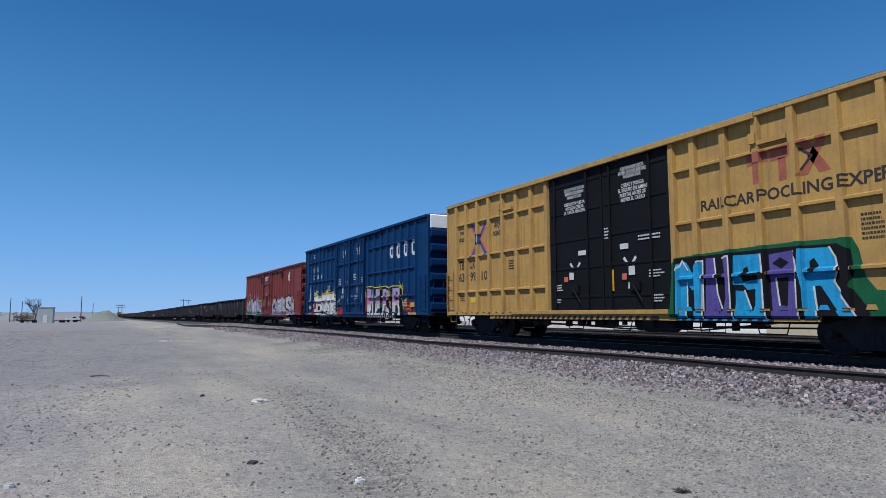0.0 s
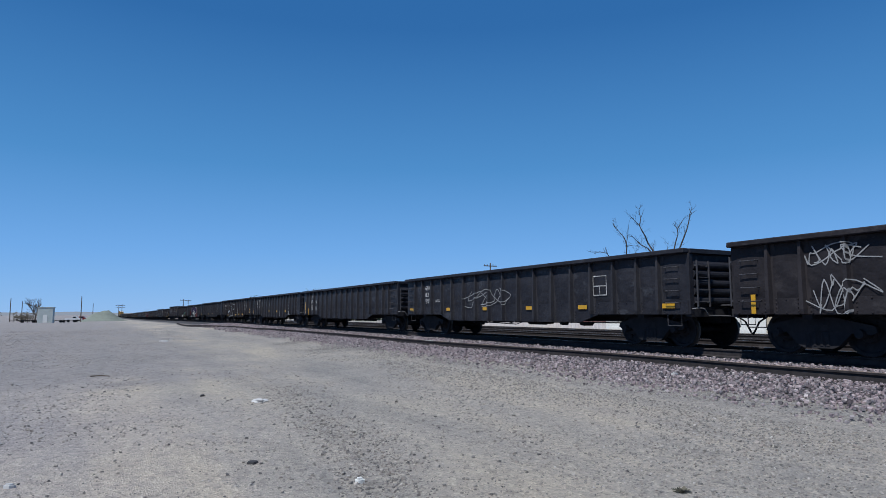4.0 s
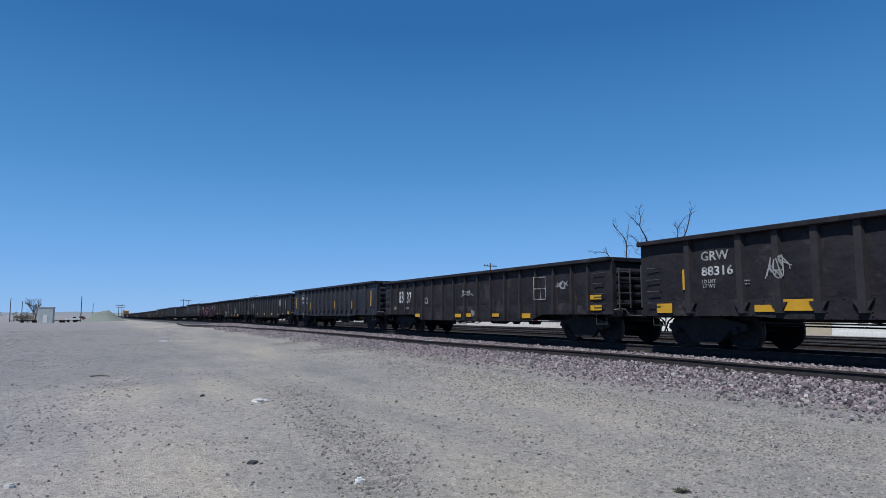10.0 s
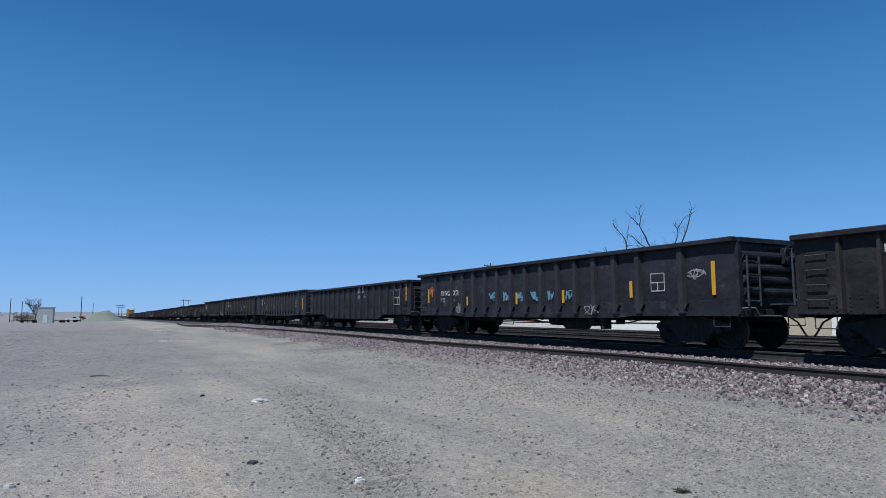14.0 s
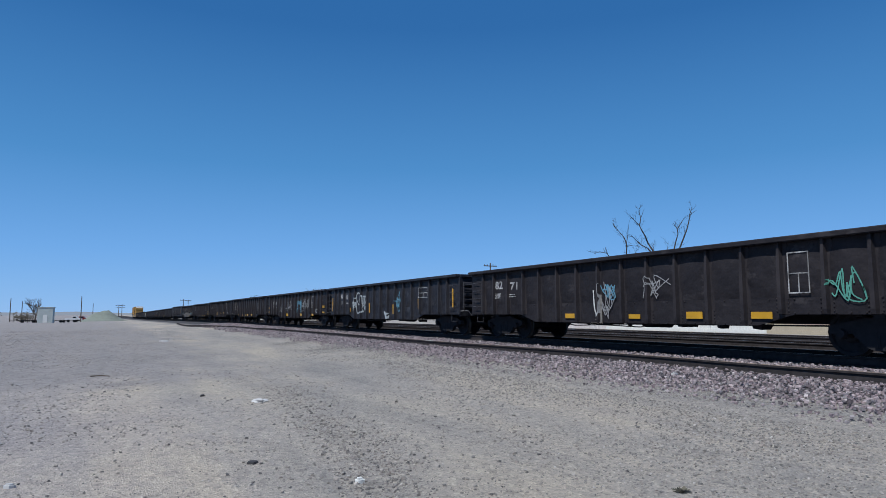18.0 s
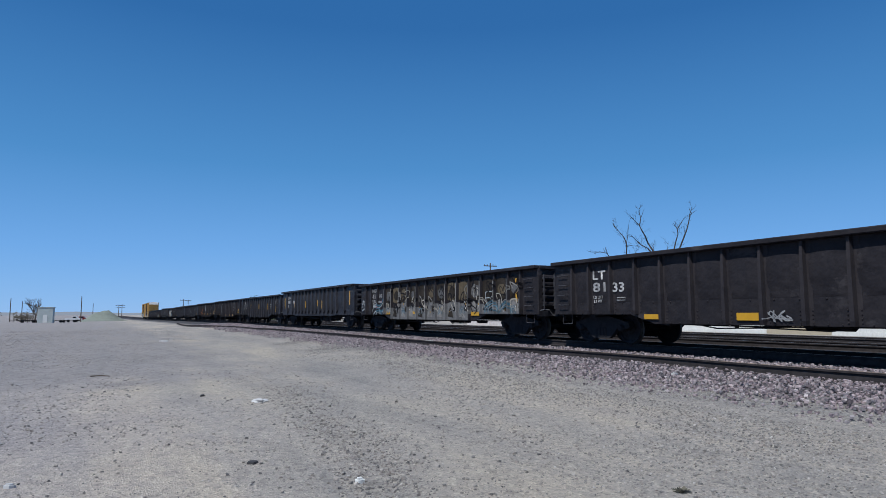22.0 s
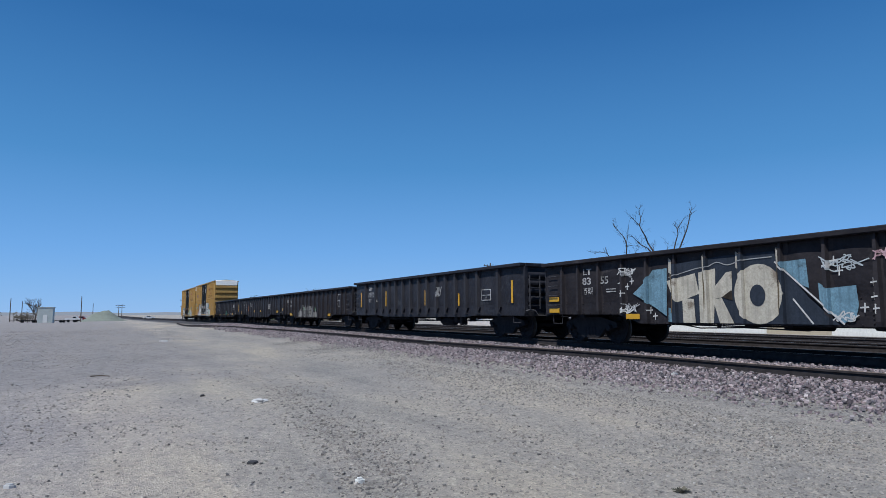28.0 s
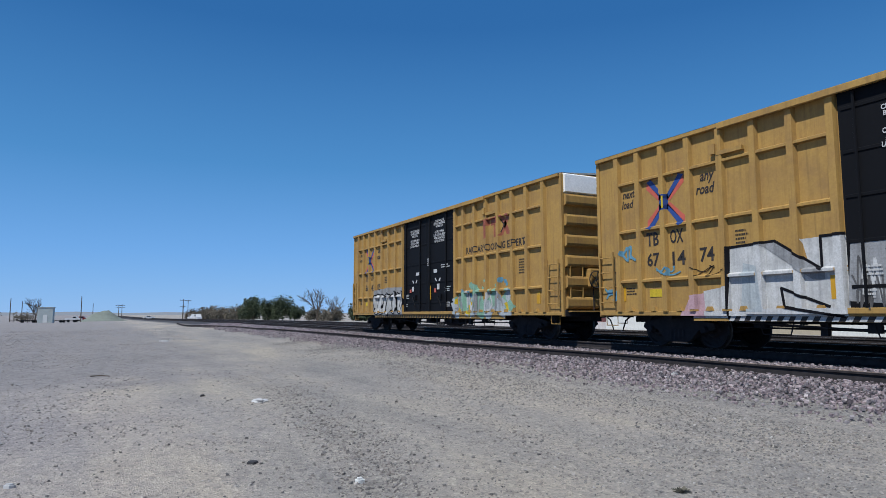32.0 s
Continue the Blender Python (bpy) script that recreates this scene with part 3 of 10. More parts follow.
def gondola(kind, top, mat):
    """kind 'a': fish-belly sides and thin posts; 'b': straight sill with wide posts and gussets."""
    car = new("gondola_car")
    tagged(car, "black steel gondola railcar", "gondola car", "gondola cars of the train")
    low_e, low_m = (0.84, 0.6) if kind == "a" else (0.8, 0.74)
    a, b = 4.95, 4.1
    outline = [(-HALF, low_e), (-a, low_e), (-b, low_m), (b, low_m), (a, low_e), (HALF, low_e), (HALF, top - 0.06), (-HALF, top - 0.06)]
    bm = prism(bmesh.new(), outline, "y", PANEL_Y, PANEL_Y + 0.03)
    part("near_side", bm, mat, car)
    bm = prism(bmesh.new(), outline, "y", -PANEL_Y - 0.03, -PANEL_Y)
    part("far_side", bm, mat, car)

    # riveted sill plate below the seam
    for s in (-1, 1):
        y0, y1 = (PANEL_Y - 0.014, PANEL_Y - 0.001) if s < 0 else (-PANEL_Y + 0.001, -PANEL_Y + 0.014)
        plate = [(-HALF + 0.004, low_e + 0.004), (-a, low_e + 0.004), (-b, low_m + 0.004), (b, low_m + 0.004), (a, low_e + 0.004), (HALF - 0.004, low_e + 0.004), (HALF - 0.004, SEAM), (-HALF + 0.004, SEAM)]
        part("sill_plate", prism(bmesh.new(), plate, "y", y0, y1), mat, car)

    def sheet_mesh(w):
        """A side sheet bulged out between its posts."""
        bm = bmesh.new()
        bulge = 0.045 * min(1.0, w / 0.9)
        grid = []
        for i in range(7):
            u = i / 6
            row = []
            for j in range(9):
                v = j / 8
                out = 0.0 if j == 0 or i in (0, 6) else bulge * math.sin(math.pi * u) ** 0.7 * math.sin(math.pi * (0.02 + 0.96 * v)) ** 0.75
                row.append(bm.verts.new((w * (u - 0.5), -0.002 - out, SEAM + 0.006 + (top - 0.14 - SEAM) * v)))
            grid.append(row)
        for i in range(6):
            for j in range(8):
                bm.faces.new((grid[i][j], grid[i + 1][j], grid[i + 1][j + 1], grid[i][j + 1]))
        return bm
    edges = [-HALF] + sorted(POSTS_A if kind == "a" else POSTS_B) + [HALF]
    for x0, x1 in zip(edges, edges[1:]):
        w = round(x1 - x0, 2)
        me = mesh_of("sheet%.2f%.2f%s" % (w, top, mat.name), lambda: sheet_mesh(w), [mat], True)
        put("side_sheet", me, car, pose((x0 + x1) / 2, PANEL_Y, 0))

    def rivet_mesh():
        bm = bmesh.new()
        spots = []
        for px in (POSTS_A if kind == "a" else POSTS_B):
            for s in (-0.13, 0.13):
                for k in range(4 if kind == "a" else 3):
                    z = (low_m if abs(px) < 4.0 else low_e) + 0.07 + 0.085 * k
                    spots.append((px + s, z))
        for k in range(58):
            x = -HALF + 0.12 + k * (2 * HALF - 0.24) / 57
            if abs(x) < b or abs(x) > a:
                spots.append((x, (low_m if abs(x) < b else low_e) + 0.035))
            if k % 2 == 0:
                spots.append((x, SEAM - 0.035))
        for x, z in spots:
            r = 0.019
            vs = [bm.verts.new((x + dx, 0, z + dz)) for dx, dz in ((-r, -r), (r, -r), (r, r), (-r, r))]
            top_v = [bm.verts.new((x + dx * 0.5, -0.017, z + dz * 0.5)) for dx, dz in ((-r, -r), (r, -r), (r, r), (-r, r))]
            for q in range(4):
                bm.faces.new((vs[q], vs[(q + 1) % 4], top_v[(q + 1) % 4], top_v[q]))
            bm.faces.new(top_v)
        bmesh.ops.recalc_face_normals(bm, faces=bm.faces)
        return bm
    rv = put("rivets", mesh_of("rivets%s%s" % (kind, mat.name), rivet_mesh, [mat]), car, pose(0, PANEL_Y - 0.0145, 0))
    rv["kind"] = "stuff"
    # top chord: a bulb angle right round the rim
    for s in (-1, 1):
        part("top_chord", bbox(-HALF - 0.03, HALF + 0.03, s * 1.53 - 0.11, s * 1.53 + 0.11, top - 0.12, top, 0.02), mat, car)
    for s in (-1, 1):
        part("end_chord", bbox(s * HALF - 0.07, s * HALF + 0.07, -1.42, 1.42, top - 0.13, top - 0.005, 0.015), mat, car)
    # side posts
    if kind == "a":
        def post_mesh(z0):
            bm = bmesh.new()
            h = top - 0.12
            # a pressed post, shallow at the top and deeper below, on a riveted flange
            rows = []
            for z, d, w in ((z0, 0.11, 0.036), (z0 + 0.1, 0.135, 0.044), (1.35, 0.135, 0.042), (2.05, 0.12, 0.034), (h, 0.1, 0.026)):
                rows.append([bm.verts.new(q) for q in ((-w - 0.016, 0, z), (-w, -d, z), (w, -d, z), (w + 0.016, 0, z))])
            for a, b in zip(rows, rows[1:]):
                for k in range(3):
                    bm.faces.new((a[k], a[k + 1], b[k + 1], b[k]))
            bm.faces.new(rows[0])
            bm.faces.new(rows[-1])
            bmesh.ops.recalc_face_normals(bm, faces=bm.faces)
            box(bm, -0.1, 0.15, -0.0175, 0.0, z0 + 0.005, h)
            return bm
    else:
        def post_mesh(z0):
            bm = bmesh.new()
            h = top - 0.12
            prism(bm, [(-0.11, 0.0), (0.11, 0.0), (0.075, -0.11), (-0.075, -0.11)], "z", z0 + 0.12, h)
            prism(bm, [(-0.19, z0 + 0.36), (0.19, z0 + 0.36), (0.09, z0 + 0.2), (-0.09, z0 + 0.2)], "y", -0.09, 0.0)
            return bm
    for px in (POSTS_A if kind == "a" else POSTS_B):
        deep = abs(px) < 4.0 and kind == "a"
        key = "post_%s_%.2f_%d" % (kind, top, deep)
        z0 = low_m if deep or kind == "b" else low_e
        me = mesh_of(key + mat.name, lambda: post_mesh(z0 + 0.01), [M["post_black" if mat == M["gon_black"] else "post_brown"]])
        for s in (-1, 1):
            put("post", me, car, pose(px, s * -PANEL_Y, 0, 0, 0, 0 if s < 0 else 180))
    # corner posts and ends with horizontal corrugations
    for s in (-1, 1):
        part("end_wall", bbox(s * (HALF - 0.05) - 0.015, s * (HALF - 0.05) + 0.015, -1.42, 1.42, 0.95, top - 0.12), mat, car)
        for y in (-1.38, 1.38):
            part("corner_post", bbox(s * HALF - 0.05, s * HALF + 0.045, y - 0.075, y + 0.075, 0.84, top - 0.12, 0.01), mat, car)
        n = 5 if kind == "a" else 4
        for i in range(n):
            z = (1.18 if kind == "a" else 1.36) + (top - 0.42 - (1.18 if kind == "a" else 1.36)) * i / (n - 1)
            bm = prism(bmesh.new(), [(0.0, z - 0.12), (0.06, z - 0.105), (0.115, z - 0.05), (0.125, z), (0.115, z + 0.05), (0.06, z + 0.105), (0.0, z + 0.12)], "y", -1.3, 1.3)
            if s < 0:
                bmesh.ops.scale(bm, vec=(-1, 1, 1), verts=bm.verts)
                bmesh.ops.recalc_face_normals(bm, faces=bm.faces)
            bmesh.ops.translate(bm, vec=(s * (HALF - 0.04), 0, 0), verts=bm.verts)
            part("end_rib", bm, mat, car)
    # floor, sills and gear below
    part("floor", bbox(-HALF + 0.05, HALF - 0.05, -1.42, 1.42, 0.95, 1.02), M["under"], car)
    part("centre_sill", bbox(-HALF + 0.1, HALF - 0.1, -0.2, 0.2, 0.62 if kind == "a" else 0.66, 0.95), M["under"], car)
    for s in (-1, 1):
        part("end_sill", bbox(s * HALF - 0.12, s * HALF + 0.04, -1.42, 1.42, 0.78, 0.96, 0.01), M["under"], car)
    for x in (-6.55, -2.2, 2.2, 6.55):
        part("cross_bearer", bbox(x - 0.1, x + 0.1, -1.4, 1.4, 0.76, 0.94), M["under"], car)
    # lugs, pipe ends and levers that hang below the side
    bm = bmesh.new()
    lug = random.Random(len(kind) + int(top * 100))
    for k in range(9):
        x = -4.0 + k + lug.uniform(-0.3, 0.3)
        w, d = lug.uniform(0.06, 0.2), lug.uniform(0.03, 0.11)
        prism(bm, [(x - w, low_m + 0.02), (x + w, low_m + 0.02), (x + w * 0.5, low_m - d), (x - w * 0.6, low_m - d * lug.uniform(0.6, 1))], "y", -1.3 + lug.uniform(0, 0.5), -1.0 + lug.uniform(0, 0.5))
    tube(bm, [(-3.2, -1.2, low_m + 0.03), (-2.4, -1.2, low_m - 0.09), (-1.2, -1.15, low_m - 0.06), (0.3, -1.15, low_m - 0.1), (1.0, -1.2, low_m + 0.03)], 0.016, 4)
    part("underside_gear", bm, M["under"], car)["kind"] = "stuff"
    bm = bmesh.new()
    tube(bm, [(-1.2, 0.55, 0.62), (-0.2, 0.55, 0.62)], 0.17, 10)
    part("air_reservoir", bm, M["under"], car)
    bm = bmesh.new()
    tube(bm, [(-6.5, -0.5, 0.6), (-1.6, -0.55, 0.55), (0.4, -0.5, 0.57), (6.5, -0.45, 0.6)], 0.02, 5)
    part("brake_rod", bm, M["under"], car)
    if kind == "b":
        # brake cylinder, tank and valve boxes slung under the side
        part("brake_tank", lathe(bmesh.new(), [(0.02, 1.5), (0.15, 1.54), (0.19, 1.62), (0.19, 2.5), (0.15, 2.58), (0.02, 2.62)], 14), M["under"], car).matrix_basis = pose(0, -1.0, 0.56, 0, 0, -90)
        for x, w, d, y in ((1.35, 0.2, 0.2, -1.15), (2.95, 0.3, 0.26, -1.1), (3.55, 0.22, 0.34, -1.2), (3.95, 0.14, 0.2, -1.0)):
            part("valve_box", bbox(x - w / 2, x + w / 2, y - 0.12, y + 0.16, 0.76 - d, 0.76, 0.03), M["under"], car)
        part("brake_pipe", tube(bmesh.new(), [(-5.0, -1.18, 0.66), (-1.5, -1.2, 0.63), (1.2, -1.2, 0.6), (4.2, -1.2, 0.58), (5.0, -1.15, 0.7)], 0.018, 5), M["under"], car)
        for x in (-1.9, 1.6):
            bm = bmesh.new()
            tube(bm, [(x, -1.25, 0.76), (x + 0.05, -1.22, 0.5), (x + 0.75, -1.22, 0.5), (x + 0.8, -1.25, 0.76)], 0.018, 5)
            part("guard_hanger", bm, M["under"], car)
    # ladders, grabs, brake wheel
    zs = [1.15, 1.45, 1.75, 2.05]
    ladder_side(car, -7.76, zs, PANEL_Y, 0.42, M["bracket"], "g")
    if kind == "a":
        ladder_side(car, 7.76, zs, PANEL_Y, 0.42, M["bracket"], "g")
    for s in (-1, 1):
        ladder_end(car, s * (HALF + 0.1), -1.12, zs, M["bracket"], s, "gon")
        # lever that draws the coupler pin, carried across the end
        lever = [(HALF + 0.06, -1.42, 0.98), (HALF + 0.16, -1.3, 1.0), (HALF + 0.2, -1.14, 0.99), (HALF + 0.2, -1.0, 0.82), (HALF + 0.2, -0.15, 0.8)]
        part("uncoupling_lever", tube(bmesh.new(), [(s * p[0], s * p[1], p[2]) for p in lever], 0.015, 5), M["bare_rod"], car)
        part("end_platform", bbox(min(s * HALF, s * (HALF + 0.3)), max(s * HALF, s * (HALF + 0.3)), -0.35, 0.75, 1.05, 1.09, 0.008), M["bracket"], car)
    stirrups(car, (-7.7, 7.7), 1.4, 0.84, M["bracket"], "g")
    bm = bmesh.new()
    tube(bm, [(0, 0.24 * math.cos(k * math.tau / 16), 0.24 * math.sin(k * math.tau / 16)) for k in range(17)], 0.016, 4)
    for k in range(5):
        a0 = k * math.tau / 5
        tube(bm, [(0, 0, 0), (0, 0.24 * math.cos(a0), 0.24 * math.sin(a0))], 0.012, 4)
    ob = part("brake_wheel", bm, mat, car)
    ob.location = (HALF + 0.2, 0.25, top - 0.38)
    part("brake_housing", bbox(HALF, HALF + 0.18, 0.1, 0.4, top - 0.6, top - 0.2, 0.03), mat, car)
    truck(car, -6.55)
    truck(car, 6.55)
    couplers(car, HALF)
    return car


def gon_cells(kind, top):
    """Flat pieces of the near side: x0, x1, z0, z1 and how far out they stand."""
    xs = sorted(POSTS_A if kind == "a" else POSTS_B)
    w, out, b = (0.044, 0.135, 0.06) if kind == "a" else (0.075, 0.11, 0.11)
    low_e, low_m = (0.85, 0.61) if kind == "a" else (0.81, 0.75)

    def foot(x0, x1):
        return low_m if abs(x0 + x1) / 2 < 4.2 else low_e
    cells, last = [], -HALF
    for p in xs:
        cells.append((last, p - b, foot(last, p), top - 0.12, SKIN_Y))
        cells.append((p - b, p - w, foot(p, p), top - 0.12, PANEL_Y, PANEL_Y - out))
        cells.append((p - w, p + w, foot(p, p), top - 0.12, PANEL_Y - out))
        cells.append((p + w, p + b, foot(p, p), top - 0.12, PANEL_Y - out, PANEL_Y))
        last = p + b
    cells.append((last, HALF, foot(last, HALF), top - 0.12, SKIN_Y))
    return cells


def clip(poly, i, lim, keep_below):
    out = []
    for a, b in zip(poly, poly[1:] + poly[:1]):
        ia = (a[i] <= lim) == keep_below
        ib = (b[i] <= lim) == keep_below
        if ia:
            out.append(a)
        if ia != ib:
            t = (lim - a[i]) / (b[i] - a[i])
            out.append((a[0] + (b[0] - a[0]) * t, a[1] + (b[1] - a[1]) * t))
    return out


class Paint:
    """Paint sprayed over a car's side: convex pieces laid on panels and posts alike."""

    def __init__(self, cells):
        self.cells, self.bm, self.mats, self.layer, self.serial = cells, bmesh.new(), [], 0, 0

    def poly(self, pts, mat, more=0.0):
        """A convex outline in x, z."""
        if mat not in self.mats:
            self.mats.append(mat)
        mi = self.mats.index(mat)
        x0, x1 = min(p[0] for p in pts), max(p[0] for p in pts)
        z0, z1 = min(p[1] for p in pts), max(p[1] for p in pts)
        lift = 0.004 + 0.006 * self.layer + 0.00012 * (self.serial % 48) + more
        for c in self.cells:
            if c[1] <= x0 or c[0] >= x1 or c[3] <= z0 or c[2] >= z1:
                continue
            q = list(pts)
            for i, lim, below in ((0, c[0], False), (0, c[1], True), (1, c[2], False), (1, c[3], True)):
                q = clip(q, i, lim, below) if q else q
            if len(q) >= 3:
                try:
                    rise = (c[5] - c[4]) / (c[1] - c[0]) if len(c) == 6 else 0.0
                    lean = (c[6] - c[4]) / (c[3] - c[2]) if len(c) > 6 else 0.0
                    f = self.bm.faces.new([self.bm.verts.new((x, c[4] + rise * (x - c[0]) + lean * (z - c[2]) - lift, z)) for x, z in q])
                    f.material_index = mi
                except ValueError:
                    pass

    def area(self, pts, mat):
        """Any outline: cut into triangles first."""
        self.serial += 1
        for tri in geometry.tessellate_polygon([[Vector((x, z, 0)) for x, z in pts]]):
            self.poly([pts[i] for i in tri], mat)

    def stroke(self, pts, w, mat, smooth=True):
        if smooth and len(pts) > 2:
            pts = smooth_path(pts, 4)
        for a, b in zip(pts, pts[1:]):
            dx, dz = b[0] - a[0], b[1] - a[1]
            n = math.hypot(dx, dz)
            if n < 1e-5:
                continue
            ex, ez = dx / n * w * 0.35, dz / n * w * 0.35
            ox, oz = -dz / n * w / 2, dx / n * w / 2
            self.serial += 1
            self.poly([(a[0] - ex + ox, a[1] - ez + oz), (a[0] - ex - ox, a[1] - ez - oz), (b[0] + ex - ox, b[1] + ez - oz), (b[0] + ex + ox, b[1] + ez + oz)], mat)

    def letters(self, key, x, z, w, h, mat, slant=0.0, wob=0.0, seed=0, low=None, high=None):
        me = WORDS[key]
        co = np.array([v.co[:2] for v in me.vertices])
        lo, hi = co.min(0), co.max(0)
        rnd = random.Random(seed)
        ph = rnd.uniform(0, 6)

        def to(v):
            u, q = (co[v] - lo) / (hi - lo) - 0.5
            return (x + u * w + slant * q * h, z + q * h * (1 + wob * math.sin(u * 9 + ph)) + wob * h * 0.35 * math.sin(u * 7 + ph))
        me.calc_loop_triangles()
        self.serial += 1
        for k, tri in enumerate(me.loop_triangles):
            q = [to(v) for v in tri.vertices]
            if low is not None:
                q = clip(q, 1, low, False)
            if q and high is not None:
                q = clip(q, 1, high, True)
            if len(q) > 2:
                self.poly(q, mat, 0.00003 * (k % 60))

    def done(self, parent, label, name="graffiti"):
        bmesh.ops.recalc_face_normals(self.bm, faces=self.bm.faces)
        me = bpy.data.meshes.new(name)
        self.bm.to_mesh(me)
        self.bm.free()
        for m in self.mats:
            me.materials.append(m)
        ob = new(name, me)
        ob.parent = parent
        ob["label"] = label
        return ob


# -- boxcars --
BOX_Y = -1.43
RIB_OUT = 0.115


def boxcar(half, eave, mat, posts, levels, door, door_mat, leaves, rib_w, ladder_mat, label, white_top=True, sill=0.87, drop=0.72, end_pitch=0.66, rib_out=RIB_OUT, post_out=None, post_cut=0.0, door_levels=()):
    car = tagged(new("boxcar"), label, "boxcar", "boxcars of the train")
    # shell with a hollow inside
    for s in (-1, 1):
        for a, b in ((-half, door[0]), (door[1], half)):
            part("side_sheet", bbox(a, b, s * 1.415 - 0.015, s * 1.415 + 0.015, sill, eave - 0.06), mat, car)
        part("end_sheet", bbox(s * (half - 0.02) - 0.02, s * (half - 0.02) + 0.02, -1.4, 1.4, sill, eave + 0.02), mat, car)
    part("floor", bbox(-half + 0.04, half - 0.04, -1.39, 1.39, 1.0, 1.1), M["under"], car)
    bm = prism(bmesh.new(), [(-1.56, eave - 0.02), (-1.5, eave), (0, eave + 0.13), (1.5, eave), (1.56, eave - 0.02), (1.5, eave - 0.05), (0, eave + 0.07), (-1.5, eave - 0.05)], "x", -half, half)
    part("roof", bm, M["galv"], car)
    for s in (-1, 1):
        part("eave_rail", bbox(-half, half, s * 1.5 - 0.06, s * 1.5 + 0.06, eave - 0.13, eave - 0.025, 0.012), mat, car)
        part("side_sill", bbox(-half, half, s * 1.47 - 0.03, s * 1.47 + 0.03, sill - 0.06, sill + 0.05, 0.01), mat, car)
    # posts and belt rails
    post_out = post_out or rib_out
    zt = eave - 0.13 - post_cut
    me = mesh_of("bpost%.2f%.2f%.2f" % (rib_w, eave, post_out) + mat.name, lambda: prism(bmesh.new(), [(-rib_w - 0.03, 0), (rib_w + 0.03, 0), (rib_w, -post_out), (-rib_w, -post_out)], "z", sill + 0.05, zt), [mat])
    for px in posts:
        for s in (-1, 1):
            put("side_post", me, car, pose(px, s * 1.43, 0, 0, 0, 0 if s < 0 else 180))
    cells = []
    for group in ([p for p in posts if p < door[0] + 0.05], [p for p in posts if p > door[1] - 0.05]):
        if not group:
            continue
        group = sorted(group)
        xs = [group[0], group[-1]]
        for z in levels:
            for s in (-1, 1):
                bm = prism(bmesh.new(), [(0, z + 0.06), (-rib_out, z + 0.02), (-rib_out, z - 0.035), (0, z - 0.055)], "x", xs[0], xs[1])
                if s > 0:
                    bmesh.ops.scale(bm, vec=(1, -1, 1), verts=bm.verts)
                    bmesh.ops.recalc_face_normals(bm, faces=bm.faces)
                bmesh.ops.translate(bm, vec=(0, s * 1.43, 0), verts=bm.verts)
                part("belt_rail", bm, mat, car)
        # small feet below each bay
        foot = mesh_of("foot" + mat.name, lambda: prism(bmesh.new(), [(-0.09, 0.0), (0.09, 0.0), (0.05, 0.1), (-0.05, 0.1)], "y", -0.09, 0.0), [mat])
        for a, b in zip(group, group[1:]):
            put("bracket", foot, car, pose((a + b) / 2, -1.43, sill + 0.06))
        zs = [sill + 0.1] + sorted(levels) + [zt]
        edges = [-half if group[0] < 0 else door[1]] + group + [half if group[-1] > 0 else door[0]]
        for i in range(len(edges) - 1):
            a = edges[i] + (rib_w + 0.03 if i > 0 else 0)
            b = edges[i + 1] - (rib_w + 0.03 if i < len(edges) - 2 else 0)
            for z0, z1 in zip(zs, zs[1:]):
                cells.append((a, b, z0 + (0.06 if z0 in levels else 0), z1 - (0.055 if z1 in levels else 0), BOX_Y))
            for z in levels:
                if group[0] <= (a + b) / 2 <= group[-1]:
                    cells.append((a, b, z - 0.035, z + 0.02, BOX_Y - rib_out))
                    cells.append((a, b, z - 0.055, z - 0.035, BOX_Y, BOX_Y, BOX_Y - rib_out))
                    cells.append((a, b, z + 0.02, z + 0.06, BOX_Y - rib_out, BOX_Y - rib_out, BOX_Y))
                else:
                    cells.append((a, b, z - 0.035, z + 0.02, BOX_Y))
        for p in group:
            cells.append((p - rib_w, p + rib_w, sill + 0.1, zt, BOX_Y - post_out))
            cells.append((p - rib_w - 0.03, p - rib_w, sill + 0.1, zt, BOX_Y, BOX_Y - post_out))
            cells.append((p + rib_w, p + rib_w + 0.03, sill + 0.1, zt, BOX_Y - post_out, BOX_Y))
    t0, t1 = door[0] - 2.2, door[1] + 0.2
    for a, b in ((-half, t0), (t1, half)):
        cells.append((a, b, sill - 0.06, sill + 0.05, -1.5))
        cells.append((a, b, sill + 0.05, sill + 0.1, BOX_Y))
    cells.append((t0, t1, sill - 0.06, sill - 0.02, -1.5))
    cells.append((t0, t1, sill - 0.02, sill + 0.1, -1.54))
    cells.append((-6.2, 6.2, drop - 0.03, sill - 0.06, -1.46))
    # doors
    n = leaves
    w = (door[1] - door[0]) / n
    for s in (-1, 1):
        for i in range(n):
            x0 = door[0] + i * w
            d = part("plug_door", bbox(x0 + 0.02, x0 + w - 0.02, s * 1.45 - 0.03, s * 1.45 + 0.03, sill + 0.08, eave - 0.16, 0.01), door_mat, car)
            if s > 0:
                continue
            for z in door_levels:
                part("door_belt", prism(bmesh.new(), [(-1.48, z + 0.08), (-1.57, z + 0.03), (-1.57, z - 0.03), (-1.48, z - 0.05)], "x", x0 + 0.1, x0 + w - 0.1), door_mat, d)
            for k in (0.02, 0.98):
                if door_levels:
                    part("door_stile", bbox(x0 + w * k - 0.05, x0 + w * k + 0.05, -1.56, -1.481, sill + 0.15, eave - 0.3, 0.01), door_mat, d)
            nr = 0 if door_levels else 5
            for k in range(nr):
                z = sill + 0.5 + (eave - sill - 1.0) * k / (nr - 1)
                part("door_rib", bbox(x0 + 0.08, x0 + w - 0.08, -1.5, -1.48, z - 0.035, z + 0.035, 0.008), door_mat, d)
